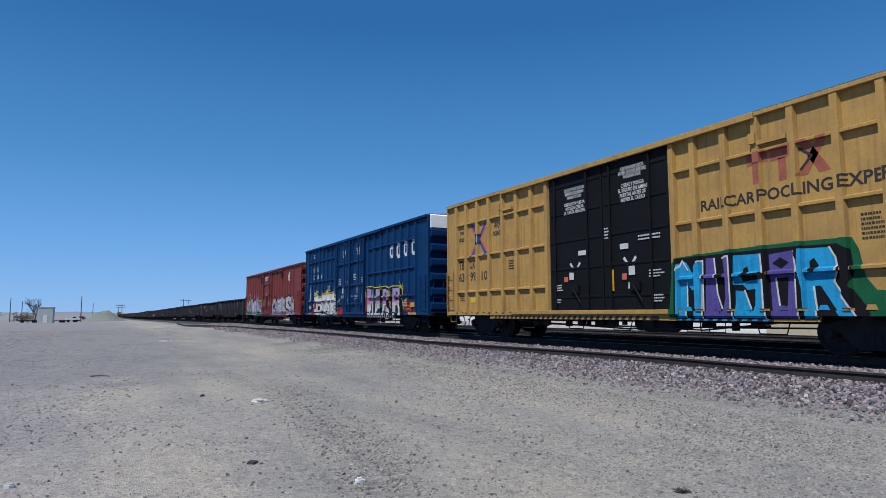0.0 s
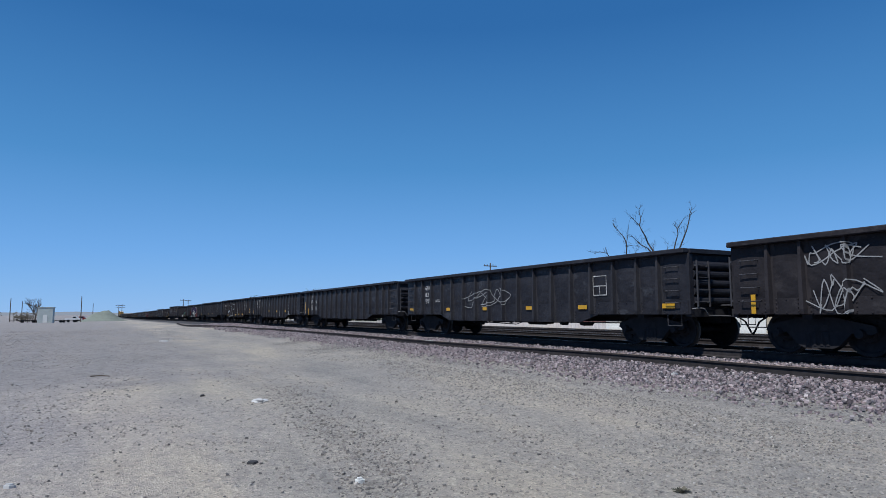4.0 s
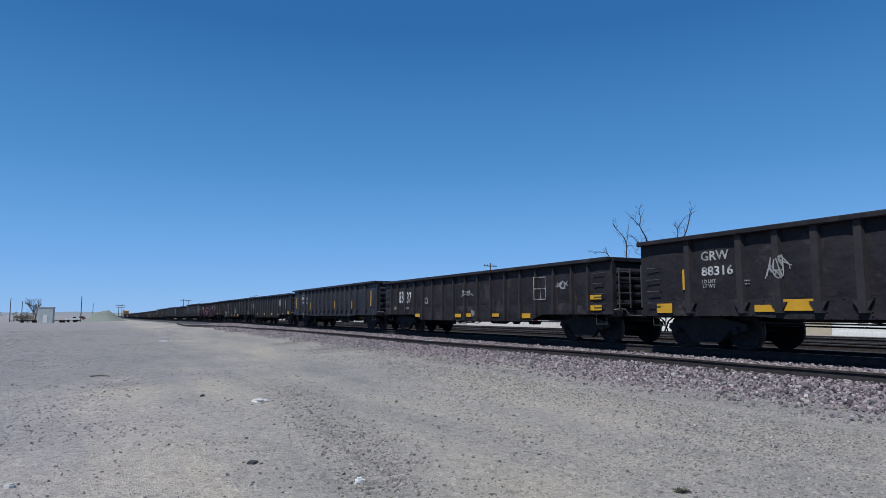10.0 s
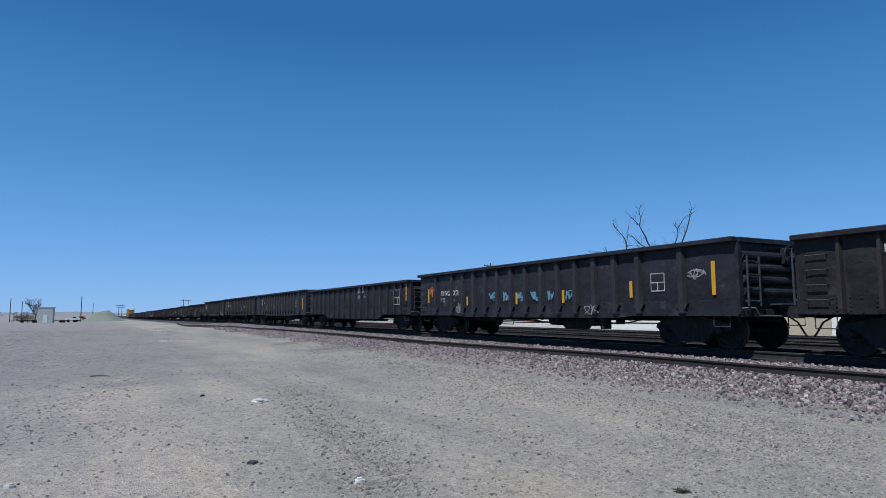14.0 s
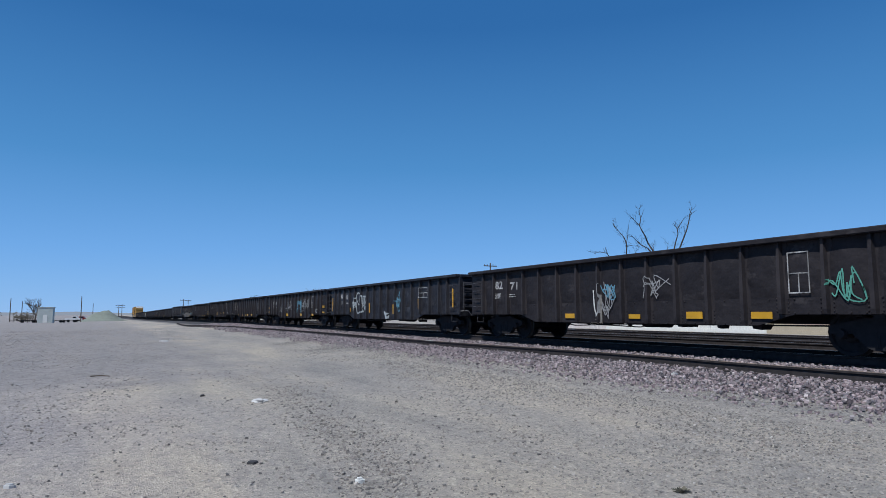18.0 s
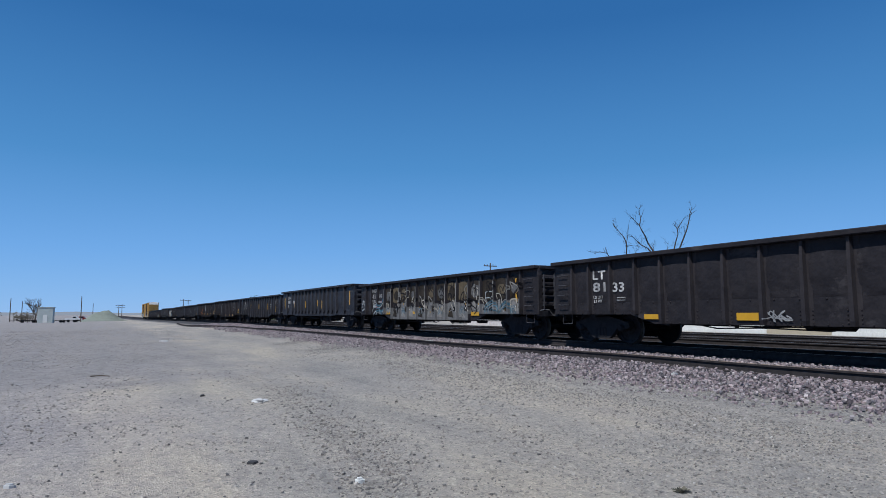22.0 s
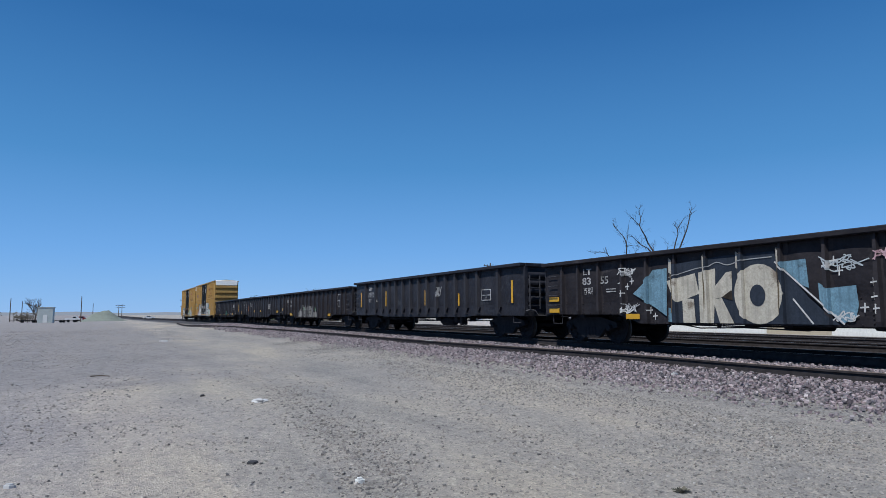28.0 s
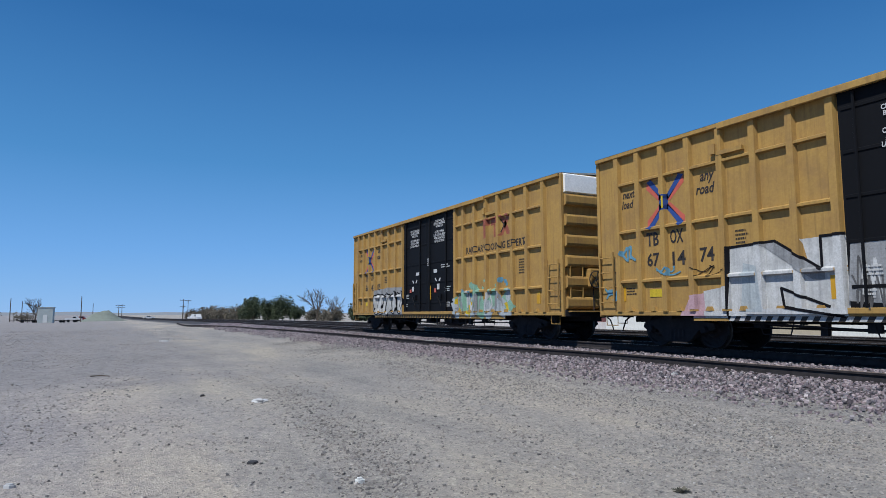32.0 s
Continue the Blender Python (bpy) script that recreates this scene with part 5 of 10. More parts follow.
def yellow_first():
    car, cells = yellow_boxcar("yellow ribbed boxcar with black doors and a blue and violet mural", [("TB", -8.3, 2.8), ("OX", -7.45, 2.8), ("63", -8.3, 2.32), ("99", -7.4, 2.32), ("10", -6.55, 2.32)], 1)
    p = Paint(cells)
    p.area([(2.35, 0.76), (2.5, 2.08), (2.72, 2.27), (4.35, 2.34), (5.71, 2.36), (6.9, 2.34), (7.02, 2.1), (7.12, 1.55), (7.3, 1.3), (8.1, 1.24), (8.7, 1.1), (8.6, 0.76)], M["s_green"])
    p.layer += 1
    p.area([(2.62, 2.24), (4.35, 2.26), (5.45, 2.27), (6.64, 2.24), (6.87, 2.11), (6.92, 1.67), (6.82, 1.4), (7.2, 0.85), (7.0, 0.74), (2.55, 0.74)], M["s_black"])
    p.layer += 1
    cy, vi, wt = M["s_cyan"], M["s_violet"], M["s_white"]
    # five block forms in turn blue and violet, each from a few straight-cut pieces
    for q, m in (([(2.66, 2.07), (2.81, 2.17), (2.97, 1.91), (2.93, 0.76), (2.61, 0.76)], cy), ([(2.77, 2.16), (2.93, 2.12), (3.09, 1.85), (3.3, 2.11), (3.42, 2.09), (3.2, 1.45), (3.07, 1.43), (2.9, 1.63)], cy), ([(3.22, 2.03), (3.41, 2.16), (3.38, 0.76), (3.13, 0.76)], cy),
                 ([(3.51, 2.18), (3.75, 2.18), (3.79, 1.46), (3.9, 0.76), (3.44, 0.76)], vi), ([(3.97, 2.18), (4.2, 2.2), (4.2, 0.76), (3.87, 0.76), (4.04, 1.32)], vi),
                 ([(4.27, 2.19), (5.02, 2.17), (5.04, 1.76), (4.44, 1.74), (4.49, 1.56), (4.26, 1.51)], cy), ([(4.28, 1.53), (5.02, 1.66), (5.03, 1.42), (4.3, 1.37)], cy), ([(4.29, 1.42), (4.53, 1.38), (4.68, 0.99), (4.69, 0.76), (4.26, 0.76)], cy),
                 ([(4.8, 1.55), (5.03, 1.54), (5.04, 0.76), (4.63, 0.76), (4.77, 1.05)], cy), ([(5.15, 2.14), (5.76, 2.19), (5.8, 1.76), (5.76, 0.76), (5.18, 0.76)], vi),
                 ([(5.85, 2.2), (6.47, 2.18), (6.58, 1.97), (6.61, 1.75), (6.53, 1.49), (6.93, 0.81), (6.65, 0.74), (6.25, 1.42), (6.14, 1.42), (6.16, 0.76), (5.91, 0.76), (5.9, 1.38), (5.82, 1.74)], cy)):
        p.area(q, m)
    p.layer += 1
    p.area([(4.62, 1.74), (5.06, 1.77), (5.06, 1.62), (4.62, 1.6)], M["s_black"])
    p.area([(4.25, 1.52), (4.5, 1.5), (4.62, 1.36), (4.25, 1.4)], M["s_black"])
    for foot in [o for o in car.children if o.name.startswith("bracket") and 2.5 < o.location.x < 7.0]:
        foot.data = mesh_of("painted_foot%d" % (3.4 < foot.location.x < 4.25 or 5.1 < foot.location.x < 5.8), lambda: prism(bmesh.new(), [(-0.09, 0.0), (0.09, 0.0), (0.05, 0.1), (-0.05, 0.1)], "y", -0.09, 0.0), [vi if 3.4 < foot.location.x < 4.25 or 5.1 < foot.location.x < 5.8 else cy])
    for q in ([(5.3, 1.61), (5.58, 1.63), (5.53, 1.04), (5.45, 0.97), (5.35, 1.04)], [(5.23, 1.94), (5.41, 2.06), (5.6, 1.94), (5.43, 1.82)], [(6.05, 1.93), (6.15, 1.99), (6.24, 1.83), (6.15, 1.68), (6.05, 1.73)], [(4.5, 1.86), (4.62, 1.92), (4.66, 1.74), (4.52, 1.72)]):
        p.area(q, M["s_black"])
    for q in ([(2.66, 1.95), (2.81, 2.17), (2.97, 1.93)], [(3.3, 2.11), (3.42, 2.13), (3.39, 0.76)], [(2.94, 1.63), (2.92, 0.8)], [(3.75, 2.16), (3.81, 1.33), (3.92, 0.98)], [(3.97, 2.16), (4.2, 2.18), (4.22, 0.76)], [(5.02, 2.15), (5.04, 1.76)], [(4.53, 1.38), (4.67, 0.98)],
              [(5.03, 1.6), (5.04, 0.76)], [(5.72, 2.17), (5.8, 1.95), (5.81, 1.74)], [(5.3, 1.61), (5.36, 0.98), (5.46, 0.96)], [(5.79, 1.56), (5.78, 0.76)], [(6.47, 2.18), (6.58, 1.97), (6.61, 1.75), (6.53, 1.49), (6.93, 0.81)], [(6.11, 1.4), (6.17, 0.8)]):
        p.stroke(q, 0.04, wt, False)
    p.done(car, "large blue and violet block-form mural edged in green")
    under_gear(car, 2)
    hazard(car, -6.0, 2.0, M["yellow"])
    hazard(car, 2.6, 5.2, M["s_cyan"])
    return car


def yellow_second():
    car, cells = yellow_boxcar("yellow ribbed boxcar with black doors and pale block graffiti", [("TB", -7.4, 2.82), ("OX", -6.6, 2.82), ("67", -7.4, 2.28), ("14", -6.55, 2.26), ("74", -5.7, 2.28)], 2)
    p = Paint(cells)
    for q in ([(-5.2, 0.76), (-5.15, 2.38), (-4.0, 2.4), (-3.0, 1.75), (-2.95, 0.76)], [(-3.4, 2.4), (-2.5, 2.42), (-2.5, 0.76), (-3.0, 0.76)], [(-5.9, 0.76), (-5.9, 1.4), (-5.2, 1.5), (-5.1, 0.76)],
              [(2.4, 0.78), (2.45, 2.56), (4.6, 2.5), (5.05, 2.2), (5.0, 1.5), (5.1, 0.78)], [(4.9, 0.78), (4.95, 1.65), (6.0, 1.6), (6.4, 0.78)]):
        p.area(q, M["s_white"])
    p.area([(-2.5, 1.1), (-2.4, 2.2), (-1.6, 2.3), (-0.8, 2.1), (0.2, 2.25), (1.2, 2.1), (2.1, 2.3), (2.5, 2.1), (2.5, 1.0), (1.2, 0.98), (0, 1.2), (-1.2, 1.0)], M["s_grey"])
    p.area([(-6.6, 0.76), (-6.3, 1.3), (-5.9, 1.35), (-5.85, 0.76)], M["s_pink"])
    p.area([(4.2, 1.0), (4.3, 1.5), (5.0, 1.55), (5.0, 0.95)], M["s_pink"])
    p.area([(4.1, 1.9), (4.0, 2.42), (4.8, 2.4), (4.95, 1.95)], M["s_sky"])
    p.area([(2.6, 0.95), (2.7, 2.4), (3.3, 2.4), (3.2, 1.0)], M["s_pale"])
    p.area([(-4.9, 0.9), (-4.8, 2.0), (-4.4, 1.9), (-4.3, 0.9)], M["s_pale"])
    p.area([(5.05, 0.8), (5.05, 1.5), (5.6, 1.5), (5.7, 0.8)], M["s_mint"])
    p.layer += 1
    p.area([(-4.35, 2.38), (-4.0, 2.4), (-2.95, 1.75), (-2.95, 1.55), (-3.2, 1.55)], M["s_grey"])
    for pts in ([(-5.2, 0.76), (-5.15, 2.38), (-4.0, 2.42), (-3.0, 1.75)], [(-3.0, 1.75), (-3.0, 2.42), (-2.5, 2.42)], [(-3.9, 1.4), (-3.85, 1.0), (-2.6, 0.8)], [(-3.9, 1.4), (-2.9, 1.0)],
                [(2.42, 0.8), (2.45, 2.55), (4.6, 2.5), (5.05, 2.2), (5.05, 1.65), (6.0, 1.6), (6.05, 0.8)], [(3.3, 1.2), (3.4, 1.85), (4.9, 1.9)], [(3.3, 1.2), (4.7, 1.15), (4.95, 1.6)], [(6.0, 1.7), (6.6, 2.1), (6.3, 2.35), (6.1, 2.0)]):
        p.stroke(pts, 0.06, M["s_black"], False)
    for i in range(8):
        scribble(p, -2.0 + i * 0.6, 1.6, 0.5, 1.0, M["s_black"] if i % 2 else M["s_white"], 70 + i, 0.05, 1)
        scribble(p, -2.1 + i * 0.6, 1.5, 0.55, 1.1, [M["s_ash"], M["s_black"], M["s_pink"], M["s_pale"]][i % 4], 170 + i, 0.035, 2)
    scribble(p, -5.7, 1.85, 0.9, 0.35, M["s_black"], 3, 0.018, 2)
    scribble(p, -8.3, 2.5, 0.6, 0.4, M["s_sky"], 4, 0.07, 2)
    scribble(p, -6.9, 1.95, 0.9, 0.2, M["s_sky"], 5, 0.04, 2)
    scribble(p, -9.0, 1.4, 0.5, 0.4, M["s_sky"], 6, 0.06, 2)
    scribble(p, 7.0, 1.35, 1.4, 0.5, M["mark_red"], 7, 0.03, 2)
    scribble(p, 8.2, 1.4, 0.6, 0.7, M["s_white"], 8, 0.05, 3)
    p.done(car, "pale white and pink block graffiti with black outlines")
    hazard(car, -5.2, 5.0, M["s_white"])
    under_gear(car, 3)
    return car


def yellow_last():
    car, cells = yellow_boxcar("yellow ribbed boxcar with black doors at the train's end", [("TB", -7.4, 2.82), ("OX", -6.6, 2.82), ("66", -7.4, 2.28), ("43", -6.55, 2.26), ("05", -5.7, 2.28)], 3)
    p = Paint(cells)
    p.area([(-6.3, 0.76), (-6.2, 2.1), (-4.5, 2.2), (-2.55, 2.15), (-2.55, 0.76)], M["s_grey"])
    drips(p, 2.6, 6.6, 1.2, [M["s_mint"], M["s_pale"], M["s_mint"], M["s_yellow"]], 61, 46, 0.34)
    drips(p, 2.6, 6.6, 1.75, [M["s_sky"], M["s_mint"]], 62, 16, 0.16)
    p.layer += 1
    bubble(p, -4.4, 1.4, 3.5, 1.0, 5, M["s_white"], M["s_black"], 5, 0.1, 0.06)
    for k in range(5):
        scribble(p, 3.0 + k * 0.7, 1.3, 0.6, 0.8, M["s_white"] if k % 2 else M["s_grey"], 40 + k, 0.08, 1)
    p.done(car, "white letter-like graffiti and pale green overspray")
    hazard(car, -6.0, 2.5, M["yellow"])
    under_gear(car, 4)
    return car


spray("s_flame", (0.3, 0.03, 0.03), 0.2)
spray("s_lemon", (0.42, 0.4, 0.06), 0.3)
spray("s_bloom", (0.4, 0.2, 0.36), 0.2)
spray("s_haze", (0.27, 0.24, 0.38), 0.3)
spray("s_rose", (0.3, 0.115, 0.15), 0.3)
spray("s_jade", (0.035, 0.24, 0.15), 0.25)
spray("s_ochre", (0.3, 0.19, 0.06), 0.2)
spray("s_blood", (0.085, 0.0125, 0.014), 0.5)
spray("s_ash", (0.11, 0.11, 0.115), 0.5, (0.02, 0.02, 0.024))
spray("s_stone", (0.22, 0.215, 0.21), 0.5, (0.02, 0.02, 0.024))
spray("s_umber", (0.034, 0.028, 0.023), 0.5, (0.02, 0.02, 0.024))
spray("s_tan", (0.11, 0.088, 0.06), 0.4, (0.02, 0.02, 0.024))
spray("s_dusk", (0.03, 0.022, 0.068), 0.3)
spray("s_steelblue", (0.06, 0.14, 0.2), 0.3, (0.02, 0.02, 0.024))


def blue_boxcar():
    posts = [-8.92, -8.08, -7.31, -6.43, -5.63, -4.79, -3.89, -3.08, 2.56, 3.46, 4.35, 5.2, 6.03, 6.87, 7.72, 8.53]
    car, cells = boxcar(9.75, 5.36, M["blue"], posts, [1.75, 3.05, 4.4], (-2.75, 1.95), M["blue"], 2, 0.035, M["blue"], "dark blue ribbed boxcar with sprayed lettering-like murals", rib_out=0.09, door_levels=(1.45, 2.53, 3.86))
    y = BOX_Y - 0.006
    lw = M["letter_white"]
    lettering("LR", -7.72, 3.88, 0.32, 0.42, y, lw, car)
    lettering("S", -6.94, 3.87, 0.32, 0.2, y, lw, car)
    for t, x in (("13", -7.7), ("00", -6.83), ("43", -5.99)):
        lettering(t, x, 3.37, 0.32, 0.4, y, lw, car)
    # four white block forms of a company mark
    p = Paint(cells)
    for x0, x1, z0, z1 in ((5.4, 5.9, 3.68, 4.32), (6.25, 6.78, 3.62, 4.36), (7.12, 7.58, 3.64, 4.37), (8.0, 8.48, 3.63, 4.36)):
        p.area([(x0, z0 + 0.14), (x0 + 0.12, z0), (x1 - 0.12, z0), (x1, z0 + 0.14), (x1, z1 - 0.14), (x1 - 0.12, z1), (x0 + 0.12, z1), (x0, z1 - 0.14)], M["letter_white"])
    p.layer += 1
    for x0, x1, z0, z1 in ((5.4, 5.9, 3.68, 4.32), (6.25, 6.78, 3.62, 4.36), (7.12, 7.58, 3.64, 4.37), (8.0, 8.48, 3.63, 4.36)):
        c = (x0 + x1) / 2
        p.area([(c - 0.09, z0 + 0.18), (c + 0.09, z0 + 0.18), (c + 0.09, z1 - 0.18), (c - 0.09, z1 - 0.18)], M["blue"])
    p.done(car, "four white block shapes of a company mark", "emblem")
    lettering("CLOSE AND LOCK\nDOORS BEFORE\nMOVING CAR", -1.45, 4.45, 0.4, 0.56, -1.49, lw, car)
    lettering("CLOSE AND LOCK\nDOORS BEFORE\nMOVING CAR", 0.98, 4.45, 0.4, 0.56, -1.49, lw, car)
    for i, (x, z, w, n) in enumerate(((-7.95, 4.9, 0.46, 3), (-2.42, 2.96, 0.5, 4), (-1.1, 2.8, 0.4, 2), (0.2, 3.15, 0.4, 2), (0.25, 2.95, 0.5, 2), (1.35, 2.9, 0.5, 4), (-7.8, 2.38, 0.34, 3), (-7.05, 2.4, 0.46, 2), (-1.95, 1.95, 0.3, 2), (-0.1, 1.9, 0.4, 1))):
        bars(car, x, z, w, n, 0.065, lw, -1.49 if -2.7 < x < 1.9 else y, 1.75, 90 + i)
    patches(car, [(-1.72, -1.44, 2.1, 2.45), (-1.6, -1.44, 1.8, 2.0), (0.78, 1.0, 2.08, 2.42), (0.85, 1.0, 1.82, 2.0), (-4.38, -4.12, 2.36, 2.66)], lw, -1.487, "placard")
    patches(car, [(-4.33, -4.17, 2.41, 2.6)], M["blue"], -1.495, "placard")
    patches(car, [(-1.6, -1.46, 1.72, 1.8), (0.87, 1.0, 1.74, 1.82)], M["s_red"], -1.487, "placard")
    patches(car, [(-8.62, -8.22, 1.2, 1.42), (8.02, 8.46, 1.2, 1.4), (-8.8, -8.1, 0.86, 0.96), (7.75, 8.63, 0.84, 0.95)], M["reflector"], -1.503, "reflector")
    # pale forms in red and yellow flames
    p = Paint(cells)
    for q in ([(-5.49, 2.26), (-4.85, 2.48), (-4.68, 2.25), (-5.33, 2.1)], [(-4.5, 2.33), (-3.98, 2.28), (-3.84, 2.06), (-4.42, 2.05)], [(-6.33, 2.09), (-5.65, 2.16), (-5.82, 1.99)], [(-2.7, 1.4), (-2.0, 1.36), (-1.95, 1.2), (-2.7, 1.22)], [(-2.7, 1.1), (-1.55, 1.02), (-1.5, 0.8), (-2.6, 0.78)], [(-8.07, 1.0), (-7.3, 1.69), (-6.88, 0.98), (-7.43, 0.78), (-8.16, 0.78)]):
        p.area(q, M["s_flame"])
    drips(p, -2.7, -1.6, 1.1, [M["s_flame"]], 15, 9, 0.13)
    drips(p, -5.5, -4.0, 2.2, [M["s_flame"]], 16, 8, 0.12)
    p.layer += 1
    body = [(-7.4, 2.0), (-7.03, 2.15), (-6.68, 2.01), (-5.99, 1.94), (-5.65, 2.12), (-4.86, 2.17), (-4.12, 2.13), (-3.43, 2.21), (-3.16, 2.16), (-2.96, 1.81), (-2.79, 1.71), (-2.62, 1.54), (-2.58, 0.76), (-7.25, 0.76), (-7.42, 1.08), (-7.12, 1.38)]
    p.stroke(body[:13], 0.17, M["s_lemon"], False)
    for x, z in ((-7.2, 2.62), (-5.64, 2.5), (-4.66, 2.78), (-3.33, 2.7)):
        p.area([(x - 0.2, 2.0), (x - 0.04, z - 0.25), (x, z), (x + 0.04, z - 0.25), (x + 0.2, 2.0)], M["s_lemon"])
    p.layer += 1
    p.area(body, M["s_white"])
    p.layer += 1
    k = M["s_black"]
    p.stroke(body + body[:1], 0.03, k, False)
    for q in ([(-6.86, 1.62), (-6.71, 0.78)], [(-6.86, 1.62), (-6.0, 1.51), (-5.84, 1.17), (-6.6, 0.94)], [(-5.6, 1.77), (-5.46, 1.07), (-5.78, 0.94)], [(-5.02, 1.9), (-5.26, 1.44), (-4.84, 0.88)], [(-4.84, 0.79), (-4.43, 1.6), (-4.17, 0.88)], [(-3.99, 1.76), (-4.16, 1.14), (-3.75, 0.79)],
              [(-3.71, 1.75), (-3.18, 1.68), (-2.79, 1.6)], [(-7.42, 1.08), (-6.71, 0.78), (-5.21, 0.93), (-3.75, 0.79), (-2.69, 0.99)], [(-6.68, 2.01), (-6.68, 1.67), (-5.5, 1.69)], [(-4.86, 2.15), (-5.03, 1.8), (-4.14, 1.64)]):
        p.stroke(q, 0.045, k)
    p.stroke([(-3.59, 1.31), (-3.19, 1.47), (-2.88, 1.29), (-3.2, 1.05), (-3.59, 1.31)], 0.04, k, False)
    for q in ([(-6.6, 1.4), (-6.3, 1.38), (-6.28, 1.15), (-6.55, 1.1)], [(-5.9, 1.0), (-5.6, 1.12), (-5.5, 0.9)], [(-4.75, 0.84), (-4.62, 1.1), (-4.4, 0.84)], [(-4.3, 1.4), (-4.1, 1.5), (-4.05, 1.25)], [(-3.3, 1.62), (-3.0, 1.56), (-3.3, 1.45)]):
        p.area(q, k)
    p.area(disc(-3.2, 1.27, 0.11, 9, 0.13), M["s_orange"])
    for q in ([(-7.2, 1.55), (-6.9, 1.58), (-6.85, 1.72), (-7.2, 1.7)], [(-5.4, 1.5), (-5.1, 1.5), (-5.1, 1.74), (-5.4, 1.74)], [(-4.3, 1.6), (-4.0, 1.6), (-4.0, 1.75), (-4.3, 1.75)]):
        p.area(q, M["s_grey"])
    p.done(car, "silver bubble forms on red and yellow flames")
    # lavender and white letters with a yellow edge
    p = Paint(cells)
    drips(p, 7.0, 8.2, 1.25, [M["s_red"]], 5, 14, 0.22)
    drips(p, 2.2, 2.5, 1.4, [M["s_red"], M["s_blood"]], 6, 7, 0.2)
    p.layer += 1
    p.area([(2.05, 0.8), (2.11, 2.3), (3.08, 2.3), (4.21, 2.25), (5.19, 2.25), (5.36, 2.1), (5.95, 2.2), (6.85, 2.18), (7.0, 1.98), (6.9, 1.6), (7.1, 1.1), (7.35, 0.8)], M["s_black"])
    p.layer += 1
    # four block forms, lavender above, rose in the middle and white below
    pieces = [[(2.57, 2.2), (2.94, 2.19), (2.88, 0.8), (2.55, 0.8)], [(3.12, 2.2), (3.41, 2.2), (3.36, 0.8), (3.02, 0.8)], [(2.88, 1.67), (3.12, 1.66), (3.11, 1.41), (2.86, 1.4)], [(2.34, 2.25), (2.66, 2.24), (2.62, 2.09), (2.37, 2.15)],
              [(3.56, 2.17), (3.85, 2.17), (3.79, 0.81), (3.51, 0.81)], [(3.79, 2.17), (4.21, 2.17), (4.23, 1.85), (3.83, 1.86)], [(3.79, 1.65), (4.15, 1.65), (4.12, 1.17), (3.83, 1.15)], [(3.75, 0.95), (4.2, 0.96), (4.44, 0.85), (3.76, 0.81)]]
    for dx in (0.0, 1.4):
        pieces += [[(x + dx, z) for x, z in q] for q in ([(4.52, 2.15), (4.79, 2.14), (4.74, 0.81), (4.5, 0.81)], [(4.77, 2.15), (5.18, 2.15), (5.35, 1.96), (5.02, 1.94), (4.76, 1.99)], [(5.02, 1.99), (5.32, 1.99), (5.35, 1.65), (5.04, 1.45)], [(4.72, 1.52), (5.09, 1.55), (5.13, 1.34), (4.73, 1.3)], [(4.98, 1.34), (5.13, 1.39), (5.47, 0.81), (5.18, 0.81)])]
    for q in pieces:
        p.serial += 1
        for lo, hi, m in ((1.78, 9.0, "s_lav"), (1.38, 1.78, "s_bloom"), (0.0, 1.38, "s_white")):
            c = clip(list(q), 1, lo, False)
            c = clip(c, 1, hi, True) if c else c
            if len(c) > 2:
                p.poly(c, M[m])
    p.layer += 1
    rnd = random.Random(8)
    for i in range(26):
        q = pieces[i % len(pieces)]
        x, z = sum(a[0] for a in q) / len(q) + rnd.uniform(-0.1, 0.1), rnd.choice((1.78, 1.4)) + rnd.gauss(0, 0.09)
        p.area(disc(x, z, rnd.uniform(0.05, 0.11), 8), M[["s_bloom", "s_white", "s_lav", "s_bloom"][i % 4]])
    for q in ([(2.4, 1.95), (2.53, 1.97), (2.52, 1.71), (2.38, 1.67)], [(2.42, 1.57), (2.54, 1.59), (2.56, 0.99), (2.47, 0.95)], [(2.97, 2.01), (3.09, 2.03), (3.08, 1.78), (2.97, 1.74)], [(2.92, 1.11), (3.04, 1.15), (3.08, 0.97), (2.92, 0.98)], [(3.43, 1.94), (3.53, 1.88), (3.5, 0.92), (3.4, 0.98)],
              [(3.84, 1.81), (4.16, 1.81), (4.13, 1.72), (3.84, 1.69)], [(4.02, 1.01), (4.16, 1.03), (4.15, 0.9), (4.01, 0.9)], [(4.33, 1.46), (4.5, 1.5), (4.49, 1.25), (4.34, 1.21)], [(4.85, 1.87), (5.02, 1.9), (5.02, 1.69), (4.89, 1.62)], [(4.9, 1.24), (5.02, 1.21), (5.21, 0.97), (5.1, 0.94)], [(6.25, 1.87), (6.42, 1.9), (6.42, 1.69), (6.29, 1.62)]):
        p.area(q, M["s_green"])
    yl = M["s_lemon"]
    for q in ([(4.14, 1.55), (4.33, 1.57), (4.32, 1.23), (4.17, 1.23)], [(4.86, 1.13), (5.05, 0.94), (5.02, 0.83), (4.84, 0.89)], [(5.35, 1.5), (5.6, 1.42), (5.62, 1.15), (5.42, 1.3)]):
        p.area(q, M["s_flame"])
        p.stroke(q + q[:1], 0.03, M["s_pale"], False)
    p.area([(2.13, 1.91), (2.38, 1.95), (2.38, 1.06), (2.09, 1.0)], M["s_flame"])
    p.stroke([(2.05, 2.0), (2.28, 2.0), (2.4, 1.9), (2.42, 0.9)], 0.03, yl, False)
